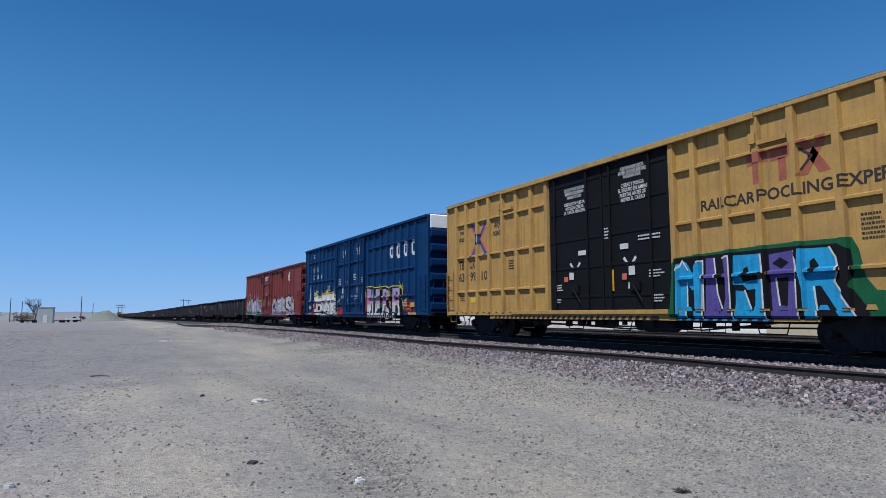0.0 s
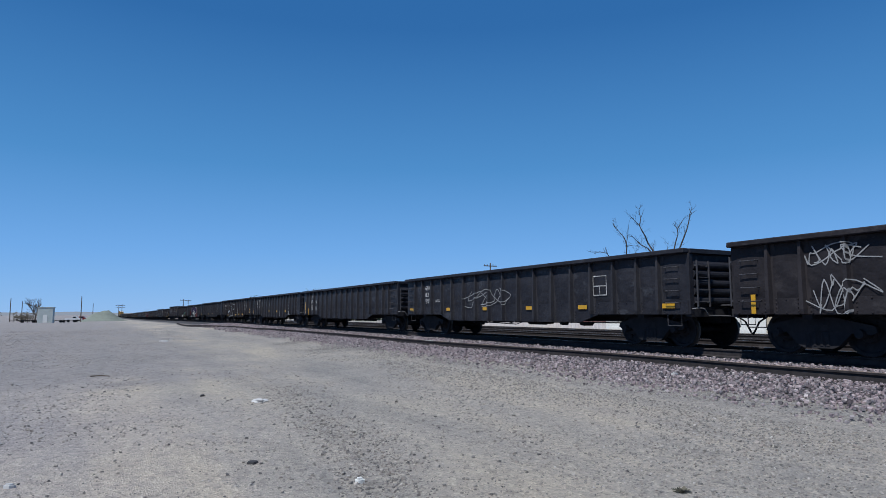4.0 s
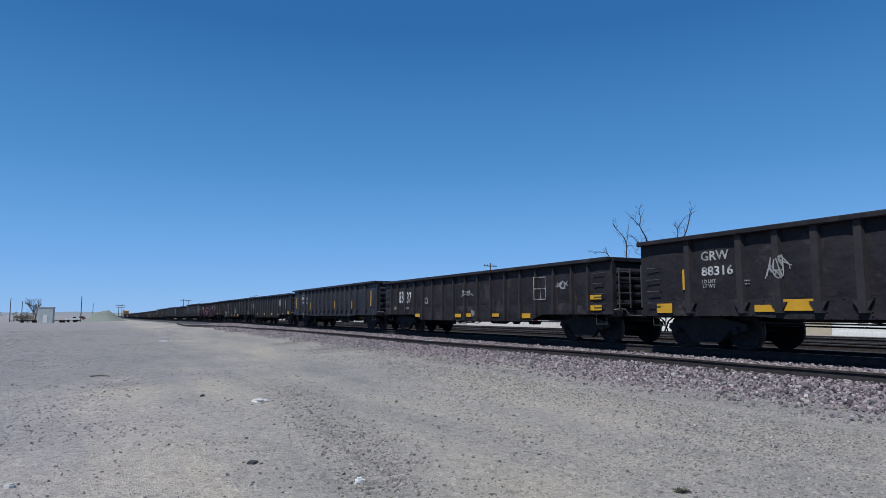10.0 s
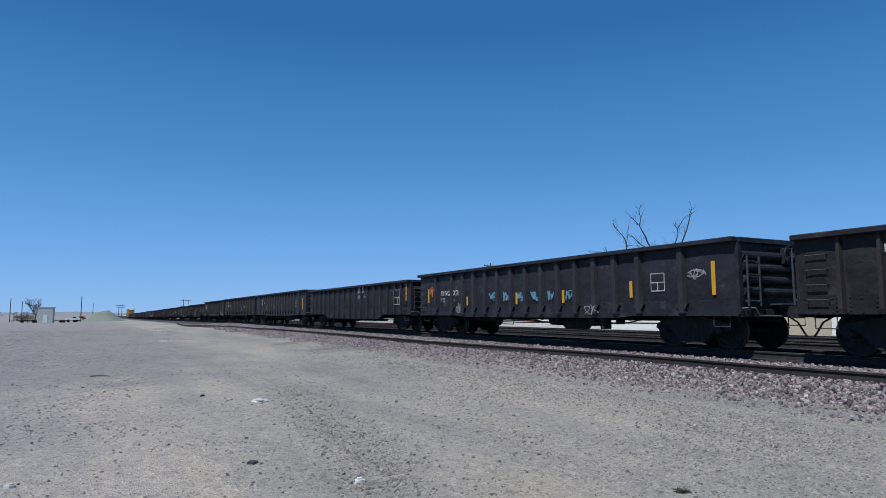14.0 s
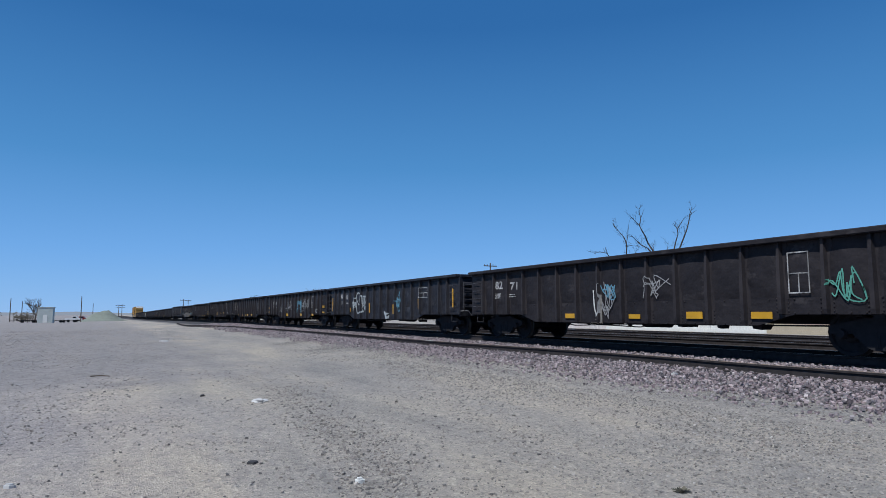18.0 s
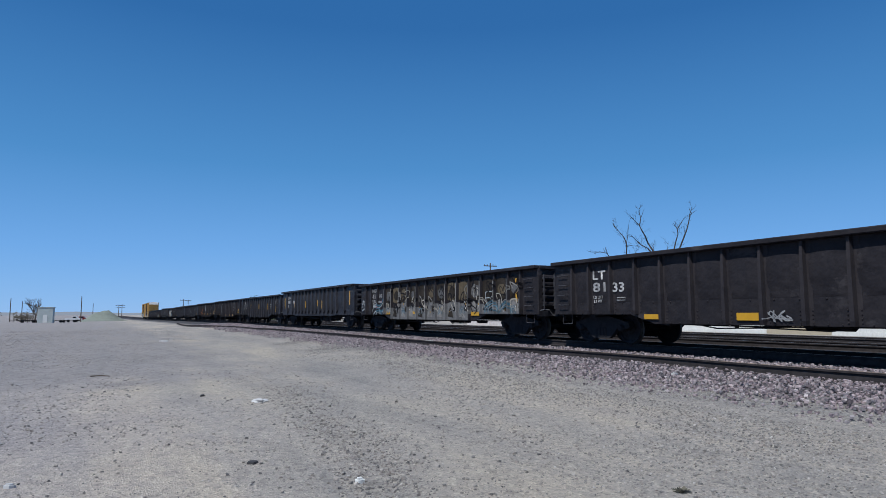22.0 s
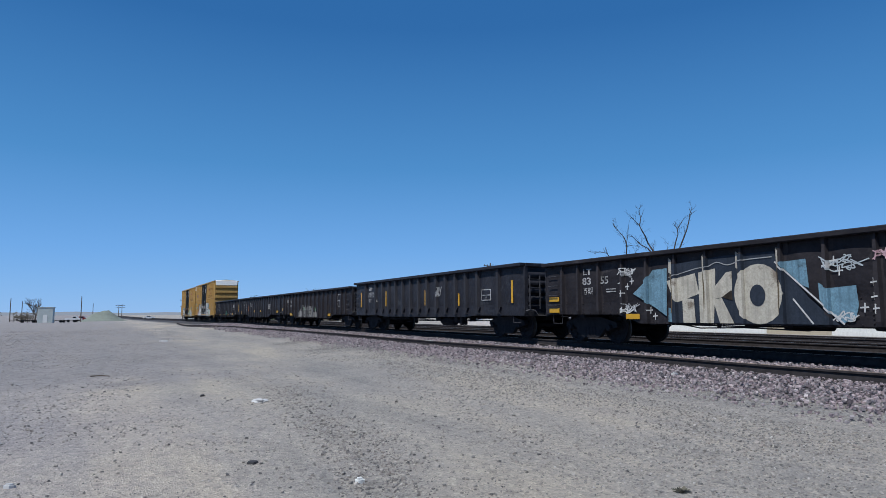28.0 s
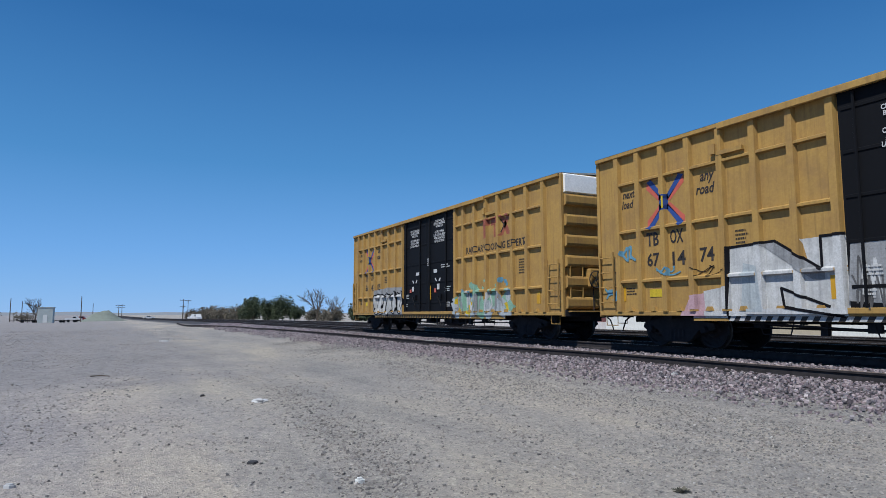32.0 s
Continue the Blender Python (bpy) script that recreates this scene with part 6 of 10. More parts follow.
    p.stroke([(2.12, 2.3), (2.38, 2.35), (3.15, 2.33), (3.21, 2.27), (4.21, 2.27), (5.19, 2.3), (5.29, 2.17), (5.56, 2.24), (5.96, 2.26), (6.85, 2.22), (7.05, 1.98), (6.95, 1.6), (7.15, 1.1)], 0.05, yl, False)
    for x, z in ((4.27, 2.25), (5.44, 1.8), (2.42, 1.25), (6.93, 2.16)):
        for k in range(4):
            a = k * math.pi / 4 + 0.2
            r = 0.34 if k == 2 else 0.2
            p.stroke([(x - r * math.cos(a), z - r * math.sin(a)), (x + r * math.cos(a), z + r * math.sin(a))], 0.026, yl)
    scribble(p, 7.4, 1.52, 0.5, 0.16, yl, 21, 0.03, 2)
    scribble(p, 7.75, 1.15, 0.6, 0.25, M["s_orange"], 22, 0.04, 2)
    p.done(car, "lavender and white block-form mural with yellow edge")
    bars(car, 7.1, 1.42, 0.5, 3, 0.05, lw, y - 0.04, 1.8, 77)
    p = Paint(cells)
    for x, z, w, h, m, wd in ((-8.57, 2.2, 0.3, 1.1, "s_pale", 0.03), (-8.5, 1.32, 0.5, 0.1, "s_pale", 0.025), (-7.7, 1.45, 0.5, 0.3, "s_pale", 0.03), (-0.85, 1.65, 0.55, 0.4, "s_sky", 0.025), (0.62, 1.7, 0.5, 0.5, "s_pale", 0.035), (-2.3, 1.73, 0.35, 0.25, "s_pale", 0.025),
                              (1.5, 1.8, 0.3, 0.6, "s_sky", 0.03), (2.15, 1.85, 0.25, 0.7, "s_yellow", 0.03), (7.4, 1.95, 0.7, 0.3, "s_dusk", 0.03)):
        scribble(p, x, z, w, h, M[m], int(x * 10) + 99, wd, 3)
    p.done(car, "pale sprayed tags across the doors")
    hazard(car, 2.4, 6.2, M["s_white"])
    for x in (-2.3, -0.75, 0.2, 1.6):
        part("locking_rod", tube(bmesh.new(), [(x, -1.56, 1.0), (x, -1.56, 5.1)], 0.024, 6), M["blue"], car)
        for z in (1.35, 2.5, 3.8, 4.9):
            part("rod_guide", bbox(x - 0.06, x + 0.06, -1.6, -1.48, z - 0.04, z + 0.04, 0.01), M["blue"], car)
    for x in (-1.5, 0.9):
        part("door_handle", tube(bmesh.new(), [(x - 0.75, -1.6, 1.85), (x, -1.63, 1.8), (x + 0.55, -1.6, 1.82)], 0.022, 6), M["blue"], car)
    under_gear(car, 1)
    return car


def red_boxcar():
    posts = [-9.22, -8.37, -7.51, -6.62, -5.73, -4.86, -4.0, -3.18, 1.9, 2.78, 3.71, 4.57, 5.41, 6.25, 7.17, 8.04]
    car, cells = boxcar(10.1, 4.66, M["red"], posts, [], (-2.45, 1.1), M["red"], 1, 0.035, M["red"], "oxide red boxcar with one sliding door and sprayed murals", False, rib_out=0.07, post_cut=0.12)
    y = BOX_Y - 0.006
    lw = M["letter_white"]
    patches(car, [(-9.02, -8.84, 2.62, 2.88), (-8.78, -8.55, 2.62, 2.88), (-8.14, -7.98, 2.6, 2.86), (-7.92, -7.74, 2.6, 2.86)], M["s_grey"], y, "stencil_bar")
    for t, x in (("789", -8.78), ("175", -7.9)):
        lettering(t, x, 2.4, 0.27, 0.5, y, lw, car)
    under_gear(car, 5)
    # round company mark: pale ring with a cross
    p = Paint(cells)
    p.area(disc(6.72, 3.82, 0.36, 22), lw)
    p.layer += 1
    p.area(disc(6.72, 3.82, 0.22, 18), M["s_ash"])
    p.layer += 1
    p.area([(6.52, 3.77), (6.92, 3.77), (6.92, 3.87), (6.52, 3.87)], lw)
    p.serial += 1
    p.area([(6.67, 3.62), (6.77, 3.62), (6.77, 4.02), (6.67, 4.02)], lw)
    p.done(car, "round pale company mark with a cross", "emblem")
    p = Paint(cells)
    p.stroke([(-6.27, 2.32), (-6.03, 2.32), (-6.03, 2.64), (-6.27, 2.64), (-6.27, 2.32)], 0.025, lw, False)
    p.area(disc(-6.15, 2.45, 0.06, 7), lw)
    p.done(car, "white outlined stencil box", "stencil_box")
    lettering("CLOSE AND LOCK\nDOORS BEFORE\nMOVING CAR", -0.6, 3.96, 0.4, 1.3, -1.57, lw, car)
    for i, (x, z, w, n) in enumerate(((-2.06, 3.18, 0.2, 4), (-0.9, 2.66, 0.6, 1), (-0.85, 2.5, 0.5, 1), (0.75, 1.9, 0.25, 4))):
        bars(car, x, z, w, n, 0.06, lw, -1.57, 1.6, 30 + i)
    patches(car, [(-2.33, -2.22, 4.1, 4.4), (-0.85, -0.7, 1.85, 2.1), (-1.65, -1.3, 1.62, 2.1), (0.1, 0.5, 1.6, 1.95)], M["s_stone"], -1.56, "placard")
    for z in (0.99, 1.5, 2.56, 3.5, 4.4):
        part("door_rail", prism(bmesh.new(), [(-1.48, z + 0.07), (-1.56, z + 0.04), (-1.56, z - 0.05), (-1.48, z - 0.06)], "x", -2.3, 1.0), M["red"], car)
    for x in (-1.82, 0.62):
        part("door_rod", tube(bmesh.new(), [(x, -1.6, 0.95), (x, -1.6, 4.5)], 0.03, 6), M["red"], car)
    for x in (-2.3, 1.0):
        part("door_stile", bbox(x - 0.05, x + 0.05, -1.545, -1.47, 1.0, 4.45, 0.012), M["red"], car)
    bm = box(bmesh.new(), -0.8, -0.5, -1.62, -1.5, 1.4, 2.4)
    bmesh.ops.create_cone(bm, cap_ends=True, segments=14, radius1=0.17, radius2=0.17, depth=0.05, matrix=pose(-0.65, -1.63, 1.62, 90))
    part("door_gear", bm, M["red"], car)
    part("upper_track", bbox(-2.6, 4.7, -1.56, -1.46, 4.36, 4.46, 0.012), M["red"], car)
    for x, z in ((-2.75, 3.95), (4.72, 4.1)):
        part("door_stop", bbox(x - 0.06, x + 0.06, -1.6, -1.45, z - 0.3, z + 0.2, 0.02), M["under"], car)
    part("hand_rail", tube(bmesh.new(), [(-9.8, -1.56, 1.06), (-2.6, -1.56, 1.06)], 0.016, 5), M["under"], car)
    part("hand_rail", tube(bmesh.new(), [(1.3, -1.56, 1.06), (9.0, -1.56, 1.06)], 0.016, 5), M["under"], car)
    # pastel wild forms over a jade band on an ochre ground
    k = M["s_black"]
    p = Paint(cells)
    p.area([(-10.02, 0.76), (-10.0, 2.2), (-9.5, 2.2), (-8.9, 1.9), (-8.5, 0.76)], M["s_ochre"])
    p.area([(-4.3, 0.76), (-4.1, 2.2), (-2.5, 2.16), (-2.48, 0.76)], M["s_ochre"])
    p.layer += 1
    p.area([(-9.34, 0.76), (-9.34, 1.5), (-8.97, 1.93), (-8.62, 2.43), (-8.2, 2.15), (-7.84, 2.01), (-7.5, 2.3), (-7.09, 2.38), (-6.56, 2.08), (-6.2, 2.15), (-5.78, 2.28), (-5.3, 2.19), (-4.78, 2.46), (-4.16, 2.1), (-3.73, 1.85), (-3.32, 1.62), (-3.2, 1.49), (-2.92, 1.72), (-2.73, 1.31), (-2.4, 1.18), (-2.48, 0.76)], M["s_haze"])
    p.layer += 1
    p.area([(-9.3, 0.77), (-9.3, 1.2), (-8.6, 1.3), (-7.9, 1.15), (-7.2, 1.35), (-6.6, 1.1), (-5.9, 1.25), (-5.0, 1.2), (-4.4, 1.35), (-3.7, 1.15), (-3.0, 1.5), (-2.6, 1.1), (-2.55, 0.77)], M["s_jade"])
    rnd = random.Random(12)
    p.layer += 1
    for i in range(30):
        x = -9.1 + 6.4 * i / 29
        z = rnd.uniform(1.35, 1.95) if x < -4 else rnd.uniform(0.95, 1.5)
        r = rnd.uniform(0.14, 0.32)
        m = ["s_pink", "s_sky", "s_lav", "s_pale", "s_haze", "s_rose"][i % 6]
        p.area([(x + r * rnd.uniform(0.6, 1.3) * math.cos(a * 0.9), z + r * rnd.uniform(0.7, 1.5) * math.sin(a * 0.9)) for a in range(7)], M[m])
    p.area([(-6.63, 0.78), (-6.6, 1.92), (-5.54, 2.1), (-5.34, 1.5), (-5.04, 0.78)], M["s_pale"])
    p.area([(-6.5, 0.78), (-6.4, 1.2), (-5.5, 1.3), (-5.3, 0.78)], M["s_lav"])
    p.layer += 1
    p.stroke([(-9.34, 0.85), (-9.34, 1.5), (-8.97, 1.93), (-8.62, 2.43), (-8.2, 2.15), (-7.84, 2.01), (-7.5, 2.3), (-7.09, 2.38), (-6.56, 2.08), (-5.78, 2.28), (-5.3, 2.19), (-4.78, 2.46), (-4.16, 2.1), (-3.73, 1.85), (-3.32, 1.62), (-3.2, 1.45), (-2.92, 1.72), (-2.73, 1.31), (-2.4, 1.18)], 0.035, k)
    p.stroke([(-6.6, 0.8), (-6.63, 1.92), (-5.54, 2.1), (-5.4, 1.5), (-6.1, 1.2), (-6.3, 0.85)], 0.035, k)
    for i in range(26):
        x = -9.0 + 6.2 * i / 25
        z = rnd.uniform(1.0, 1.75) if x < -4 else rnd.uniform(0.9, 1.4)
        if i % 4 == 0:
            p.area([(x, z), (x + 0.2, z + 0.1), (x + 0.12, z - 0.25), (x - 0.05, z - 0.2)], k)
        else:
            p.stroke([(x, z), (x + rnd.uniform(-0.3, 0.3), z + 0.3), (x + rnd.uniform(0.1, 0.5), z + rnd.uniform(-0.1, 0.25))], 0.028, M["s_white"] if i % 5 == 1 else k)
    for i in range(4):
        p.stroke([(-4.0 + 0.03 * i, 2.02 - 0.07 * i), (-3.3 + 0.05 * i, 1.95 - 0.07 * i)], 0.04, [M["s_steelblue"], k][i % 2], False)
    scribble(p, -2.82, 1.98, 0.36, 0.14, k, 3, 0.03, 3)
    scribble(p, -2.82, 1.8, 0.36, 0.12, k, 4, 0.03, 3)
    for i in range(6):
        p.stroke([(-3.85, 3.15 - 0.09 * i), (-3.25, 3.12 - 0.085 * i)], 0.02, M["s_blood"], False)
    scribble(p, -5.3, 2.5, 0.5, 0.3, M["s_stone"], 5, 0.016, 4)
    scribble(p, -4.4, 2.45, 0.5, 0.5, M["s_stone"], 6, 0.016, 5)
    p.done(car, "pastel lavender and jade mural on an ochre ground")
    # silver rounded forms with black shade over a violet haze
    p = Paint(cells)
    p.area([(1.2, 0.77), (1.1, 1.6), (1.42, 2.05), (2.2, 1.9), (2.94, 2.1), (4.0, 2.15), (4.67, 2.25), (5.3, 2.05), (5.91, 2.24), (6.5, 2.1), (7.56, 1.86), (8.01, 1.59), (8.34, 1.18), (8.42, 0.77)], M["s_haze"])
    p.layer += 1
    p.area([(4.5, 0.78), (4.6, 1.1), (5.5, 1.2), (6.31, 1.3), (7.3, 1.15), (7.4, 0.78)], M["s_rose"])
    p.layer += 1
    forms = ([(2.55, 1.9), (2.1, 1.98), (1.74, 1.62), (1.84, 1.15), (2.5, 1.03)], [(5.06, 2.02), (5.08, 1.6), (5.1, 1.2)], [(5.6, 1.98), (5.25, 1.5), (5.85, 1.05)], [(7.25, 2.0), (6.78, 2.1), (6.28, 1.96), (6.3, 1.58), (6.95, 1.38), (7.28, 1.12), (6.92, 0.93), (6.3, 0.98)])
    for f in forms:
        p.stroke([(x + 0.1, z + 0.03) for x, z in f], 0.5, k)
    p.layer += 1
    for i, f in enumerate(forms):
        p.serial += 10
        p.stroke(f, 0.36, M["s_grey"] if i % 2 == 0 else M["s_pale"])
    p.area([(3.08, 0.9), (3.12, 2.02), (4.4, 2.16), (4.46, 0.98)], M["s_pale"])
    p.layer += 1
    for pts in ([(3.08, 0.9), (3.12, 2.02), (4.4, 2.16), (4.4, 1.75), (3.6, 1.6)], [(3.6, 1.35), (4.4, 1.5), (4.46, 0.98), (3.1, 0.9)], [(3.3, 1.6), (4.2, 1.85)], [(3.2, 1.1), (4.3, 1.3)], [(1.9, 1.5), (2.4, 1.6)]):
        p.stroke(pts, 0.035, k, False)
    for f in forms:
        p.stroke([(x - 0.04, z + 0.06) for x, z in f], 0.06, M["s_pink"])
    for x, z in ((4.93, 0.96), (5.84, 0.87), (6.51, 0.95), (6.67, 1.08), (6.13, 1.09)):
        p.area(disc(x, z, 0.09, 7), M["s_steelblue"])
    drips(p, 1.3, 4.4, 1.3, [M["s_lav"], M["s_haze"], M["s_pale"], M["s_pink"]], 31, 16, 0.11)
    drips(p, 7.4, 8.2, 1.3, [M["s_lav"], M["s_violet"], M["s_haze"]], 32, 12, 0.17)
    scribble(p, 7.8, 2.05, 0.5, 0.5, M["s_pale"], 33, 0.03, 3)
    scribble(p, 8.2, 1.5, 0.4, 0.5, M["s_pale"], 34, 0.03, 3)
    p.done(car, "silver rounded mural with black shade over violet haze")
    patches(car, [(-4.12, -4.0, 1.35, 1.8), (2.62, 2.74, 1.4, 1.9), (8.35, 8.5, 1.3, 2.0), (-9.6, -9.45, 1.2, 2.1)], M["reflector"], -1.52, "reflector")
    return car


# ---- surroundings ----
M["bark"] = plain("grey_bark", (0.0888, 0.0703, 0.0555), 0.9, 0.25, 8.0)
M["leaf"] = by_object("dusty_green_leaf", [(0.0222, 0.037, 0.0163), (0.037, 0.0555, 0.0222), (0.0555, 0.0703, 0.0333), (0.0296, 0.0444, 0.0222)], 0.8, 3.0)
M["twig"] = by_object("dry_brown_scrub", [(0.11, 0.095, 0.075), (0.15, 0.125, 0.095), (0.085, 0.075, 0.06), (0.075, 0.08, 0.055)], 0.9, 3.0)
M["pole_wood"] = plain("weathered_pole", (0.074, 0.0592, 0.0481), 0.9, 0.2, 6.0)
M["pale_wall"] = painted("pale_stucco", (0.6, 0.61, 0.6), (0.5, 0.49, 0.47), 0.85, 0.3)
M["tan_wall"] = painted("tan_stucco", (0.37, 0.326, 0.252), (0.311, 0.266, 0.207), 0.85, 0.3)
M["tin"] = plain("pale_tin", (0.37, 0.407, 0.4), 0.5, 0.08, 0.8, 0.1)
M["mound"] = plain("green_grey_gravel", (0.15, 0.172, 0.152), 0.95, 0.15, 0.6)
M["car_white"] = plain("white_car_paint", (0.555, 0.562, 0.577), 0.3, 0.03)
M["car_red"] = plain("red_car_paint", (0.16, 0.02, 0.02), 0.35, 0.05)
M["car_grey"] = plain("grey_car_paint", (0.16, 0.155, 0.16), 0.35, 0.05)
M["car_rose"] = plain("faded_red_car_paint", (0.3, 0.13, 0.13), 0.5, 0.1)
M["car_blue"] = plain("blue_car_paint", (0.0296, 0.0666, 0.222), 0.35, 0.05)
M["glass_dark"] = plain("dark_glass", (0.0148, 0.0185, 0.0222), 0.1, 0.05)
M["rubber"] = plain("tyre_rubber", (0.0148, 0.0148, 0.0148), 0.8, 0.1)
# distant hills: the haze of the air is mixed into their base colour
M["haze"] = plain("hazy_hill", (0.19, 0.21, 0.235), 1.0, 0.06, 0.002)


def bare_branches(bm, p, d, length, r, depth, rnd, spread=0.6):
    n = 4
    pts = [p]
    q = p.copy()
    v = d.copy()
    for i in range(n):
        v = (v + Vector((rnd.gauss(0, 0.16), rnd.gauss(0, 0.16), rnd.gauss(0.05, 0.12)))).normalized()
        q = q + v * (length / n)
        pts.append(q.copy())
    tube(bm, pts, r, 5 if depth > 1 else 3, cap=False, r1=r * 0.55)
    if depth <= 0:
        return
    for i in range(1, n + 1):
        for k in range(1 if i < n else 2):
            a = (v + Vector((rnd.gauss(0, spread), rnd.gauss(0, spread), rnd.gauss(0.15, spread * 0.6)))).normalized()
            bare_branches(bm, pts[i], a, length * rnd.uniform(0.45, 0.7), r * (0.62 - 0.06 * (n - i)), depth - 1, rnd, spread)


def bare_tree(x, y, h, seed, label, twiggy=3):
    z = ground_z(x, y)
    t = tagged(new("tree"), label, "bare tree")
    t.location = (x, y, z)
    rnd = random.Random(seed)
    bm = bmesh.new()
    tube(bm, [Vector((0, 0, -0.1)), Vector((0.05, 0.05, h * 0.15)), Vector((0.0, 0.1, h * 0.3))], h * 0.035, 8, r1=h * 0.025)
    part("trunk", bm, M["bark"], t)
    for k in range(5):
        a = k * math.tau / 5 + rnd.uniform(-0.4, 0.4)
        bm = bmesh.new()
        bare_branches(bm, Vector((0, 0.1, h * (0.24 + 0.012 * k))), Vector((math.cos(a) * 0.7, math.sin(a) * 0.7, 1.0)).normalized(), h * 0.42, h * 0.014, twiggy, rnd)
        part("limb", bm, M["bark"], t)
    return t


def leafy_tree(x, y, h, w, seed, label, leaf="leaf", category="tree", clumps=420, name="tree"):
    z = ground_z(x, y)
    t = tagged(new(name), label, category)
    t.location = (x, y, z)
    rnd = random.Random(seed)
    bm = bmesh.new()
    tube(bm, [Vector((0, 0, -0.1)), Vector((0.1, 0, h * 0.25)), Vector((0, 0.1, h * 0.5))], h * 0.03, 7, r1=h * 0.015)
    part("trunk", bm, M["bark"], t)
    bm = bmesh.new()
    lumps = [(rnd.uniform(-0.36, 0.36) * w, rnd.uniform(-0.36, 0.36) * w, h * rnd.uniform(0.28, 0.8), rnd.uniform(0.16, 0.3) * w) for _ in range(9)]
    lumps.append((rnd.uniform(-0.2, 0.2) * w, 0, h * 0.86, 0.16 * w))
    for lx, ly, lz, lr in lumps[:6]:
        tube(bm, [Vector((0, 0, h * 0.3)), Vector((lx * 0.6, ly * 0.6, lz * 0.8)), Vector((lx, ly, lz))], h * 0.012, 4, r1=h * 0.004)
    part("limb", bm, M["bark"], t)
    bm = bmesh.new()
    for i in range(clumps):
        lx, ly, lz, lr = lumps[i % len(lumps)]
        d = Vector((rnd.gauss(0, 1), rnd.gauss(0, 1), rnd.gauss(0, 0.85)))
        d = d.normalized() * lr * rnd.uniform(0.55, 1.1)
        c = Vector((lx, ly, lz * (0.45 + 0.55 * rnd.random()))) + d
        if c.z < 0.03 * h:
            continue
        s = rnd.uniform(0.05, 0.11) * w * 0.62
        vs = [bm.verts.new(c + Vector((rnd.uniform(-1, 1), rnd.uniform(-1, 1), rnd.uniform(-0.8, 0.8))) * s) for _ in range(4)]
        for f in ((0, 1, 2), (0, 2, 3), (0, 3, 1), (1, 3, 2)):
            bm.faces.new([vs[k] for k in f])
    part("crown", bm, M[leaf], t)
    return t


# tall bare tree behind the train: limbs fan out in the plane it shows
def big_bare_tree():
    x, y = -45.2, 46.7
    t = tagged(new("tree"), "tall bare grey tree with thin forking branches", "bare tree")
    t.location = (x, y, ground_z(x, y))
    base = -t.location.z + 0.88
    rnd = random.Random(12)
    side = Vector((0.469, 0.883, 0))

    def at(px, up, off=0.0):
        return side * px + Vector((0, 0, up + base)) + Vector((-0.883, 0.469, 0)) * off
    bm = bmesh.new()
    tube(bm, [at(0, -1.5), at(0.1, 1.0), at(0.4, 2.6)], 0.34, 9, r1=0.26)
    part("trunk", bm, M["bark"], t)
    limbs = [([(0.2, 2.6), (-1.2, 4.2), (-2.1, 5.4), (-2.09, 6.57), (-2.34, 7.3), (-2.78, 7.95), (-3.14, 8.3), (-3.26, 8.7)], 0.085), ([(-2.09, 6.5), (-1.9, 7.5), (-1.8, 8.9)], 0.045), ([(-2.09, 6.5), (-1.45, 6.6), (-0.98, 6.45)], 0.04),
             ([(0.4, 2.6), (0.75, 4.6), (0.3, 5.9), (0.0, 6.3), (-0.52, 6.65), (-1.14, 7.2), (-1.68, 7.6)], 0.1), ([(0.75, 4.6), (0.5, 6.0), (0.13, 6.84), (-0.21, 7.5), (-0.56, 8.05), (-0.64, 8.5), (-1.2, 9.1), (-1.55, 9.4)], 0.1),
             ([(-0.64, 8.5), (-0.51, 9.4), (-0.68, 9.9), (-0.72, 10.3)], 0.05), ([(-0.51, 9.4), (-0.28, 10.2)], 0.03), ([(0.6, 3.0), (1.8, 4.8), (2.5, 6.2), (2.78, 7.0), (2.97, 7.67), (3.0, 8.2), (2.7, 8.8)], 0.1),
             ([(3.0, 8.2), (3.45, 9.0), (3.8, 9.4)], 0.045), ([(1.8, 4.6), (3.06, 6.2), (3.37, 7.0), (3.78, 8.0), (4.09, 8.85), (4.32, 9.7), (4.6, 10.4)], 0.095), ([(4.32, 9.7), (4.17, 10.3)], 0.03), ([(4.3, 9.6), (5.0, 10.1)], 0.035),
             ([(0.1, 3.2), (-2.2, 4.6), (-3.78, 5.45), (-4.04, 5.8), (-4.65, 6.0), (-5.1, 5.85)], 0.07), ([(-3.86, 5.7), (-4.1, 6.5)], 0.035), ([(1.7, 5.2), (1.86, 6.3), (2.08, 7.0)], 0.03), ([(0.2, 5.2), (-1.2, 5.9), (-0.99, 6.3), (-0.9, 6.9)], 0.03), ([(0.6, 5.4), (0.57, 6.3), (0.41, 6.84)], 0.03)]
    for pts, r in limbs:
        bm = bmesh.new()
        path = [at(px, up, rnd.uniform(-0.3, 0.3)) for px, up in pts]
        tube(bm, path, r, 6, cap=False, r1=r * 0.22)
        for a, b in zip(path[1:], path[2:]):
            for k in range(3):
                d = ((b - a).normalized() + side * rnd.gauss(0, 0.75) + Vector((0, 0, rnd.gauss(0.1, 0.3)))).normalized()
                bare_branches(bm, a.lerp(b, rnd.random()), d, rnd.uniform(0.3, 0.75), 0.012, 1, rnd, 0.6)
        part("limb", bm, M["dark_bark"], t)


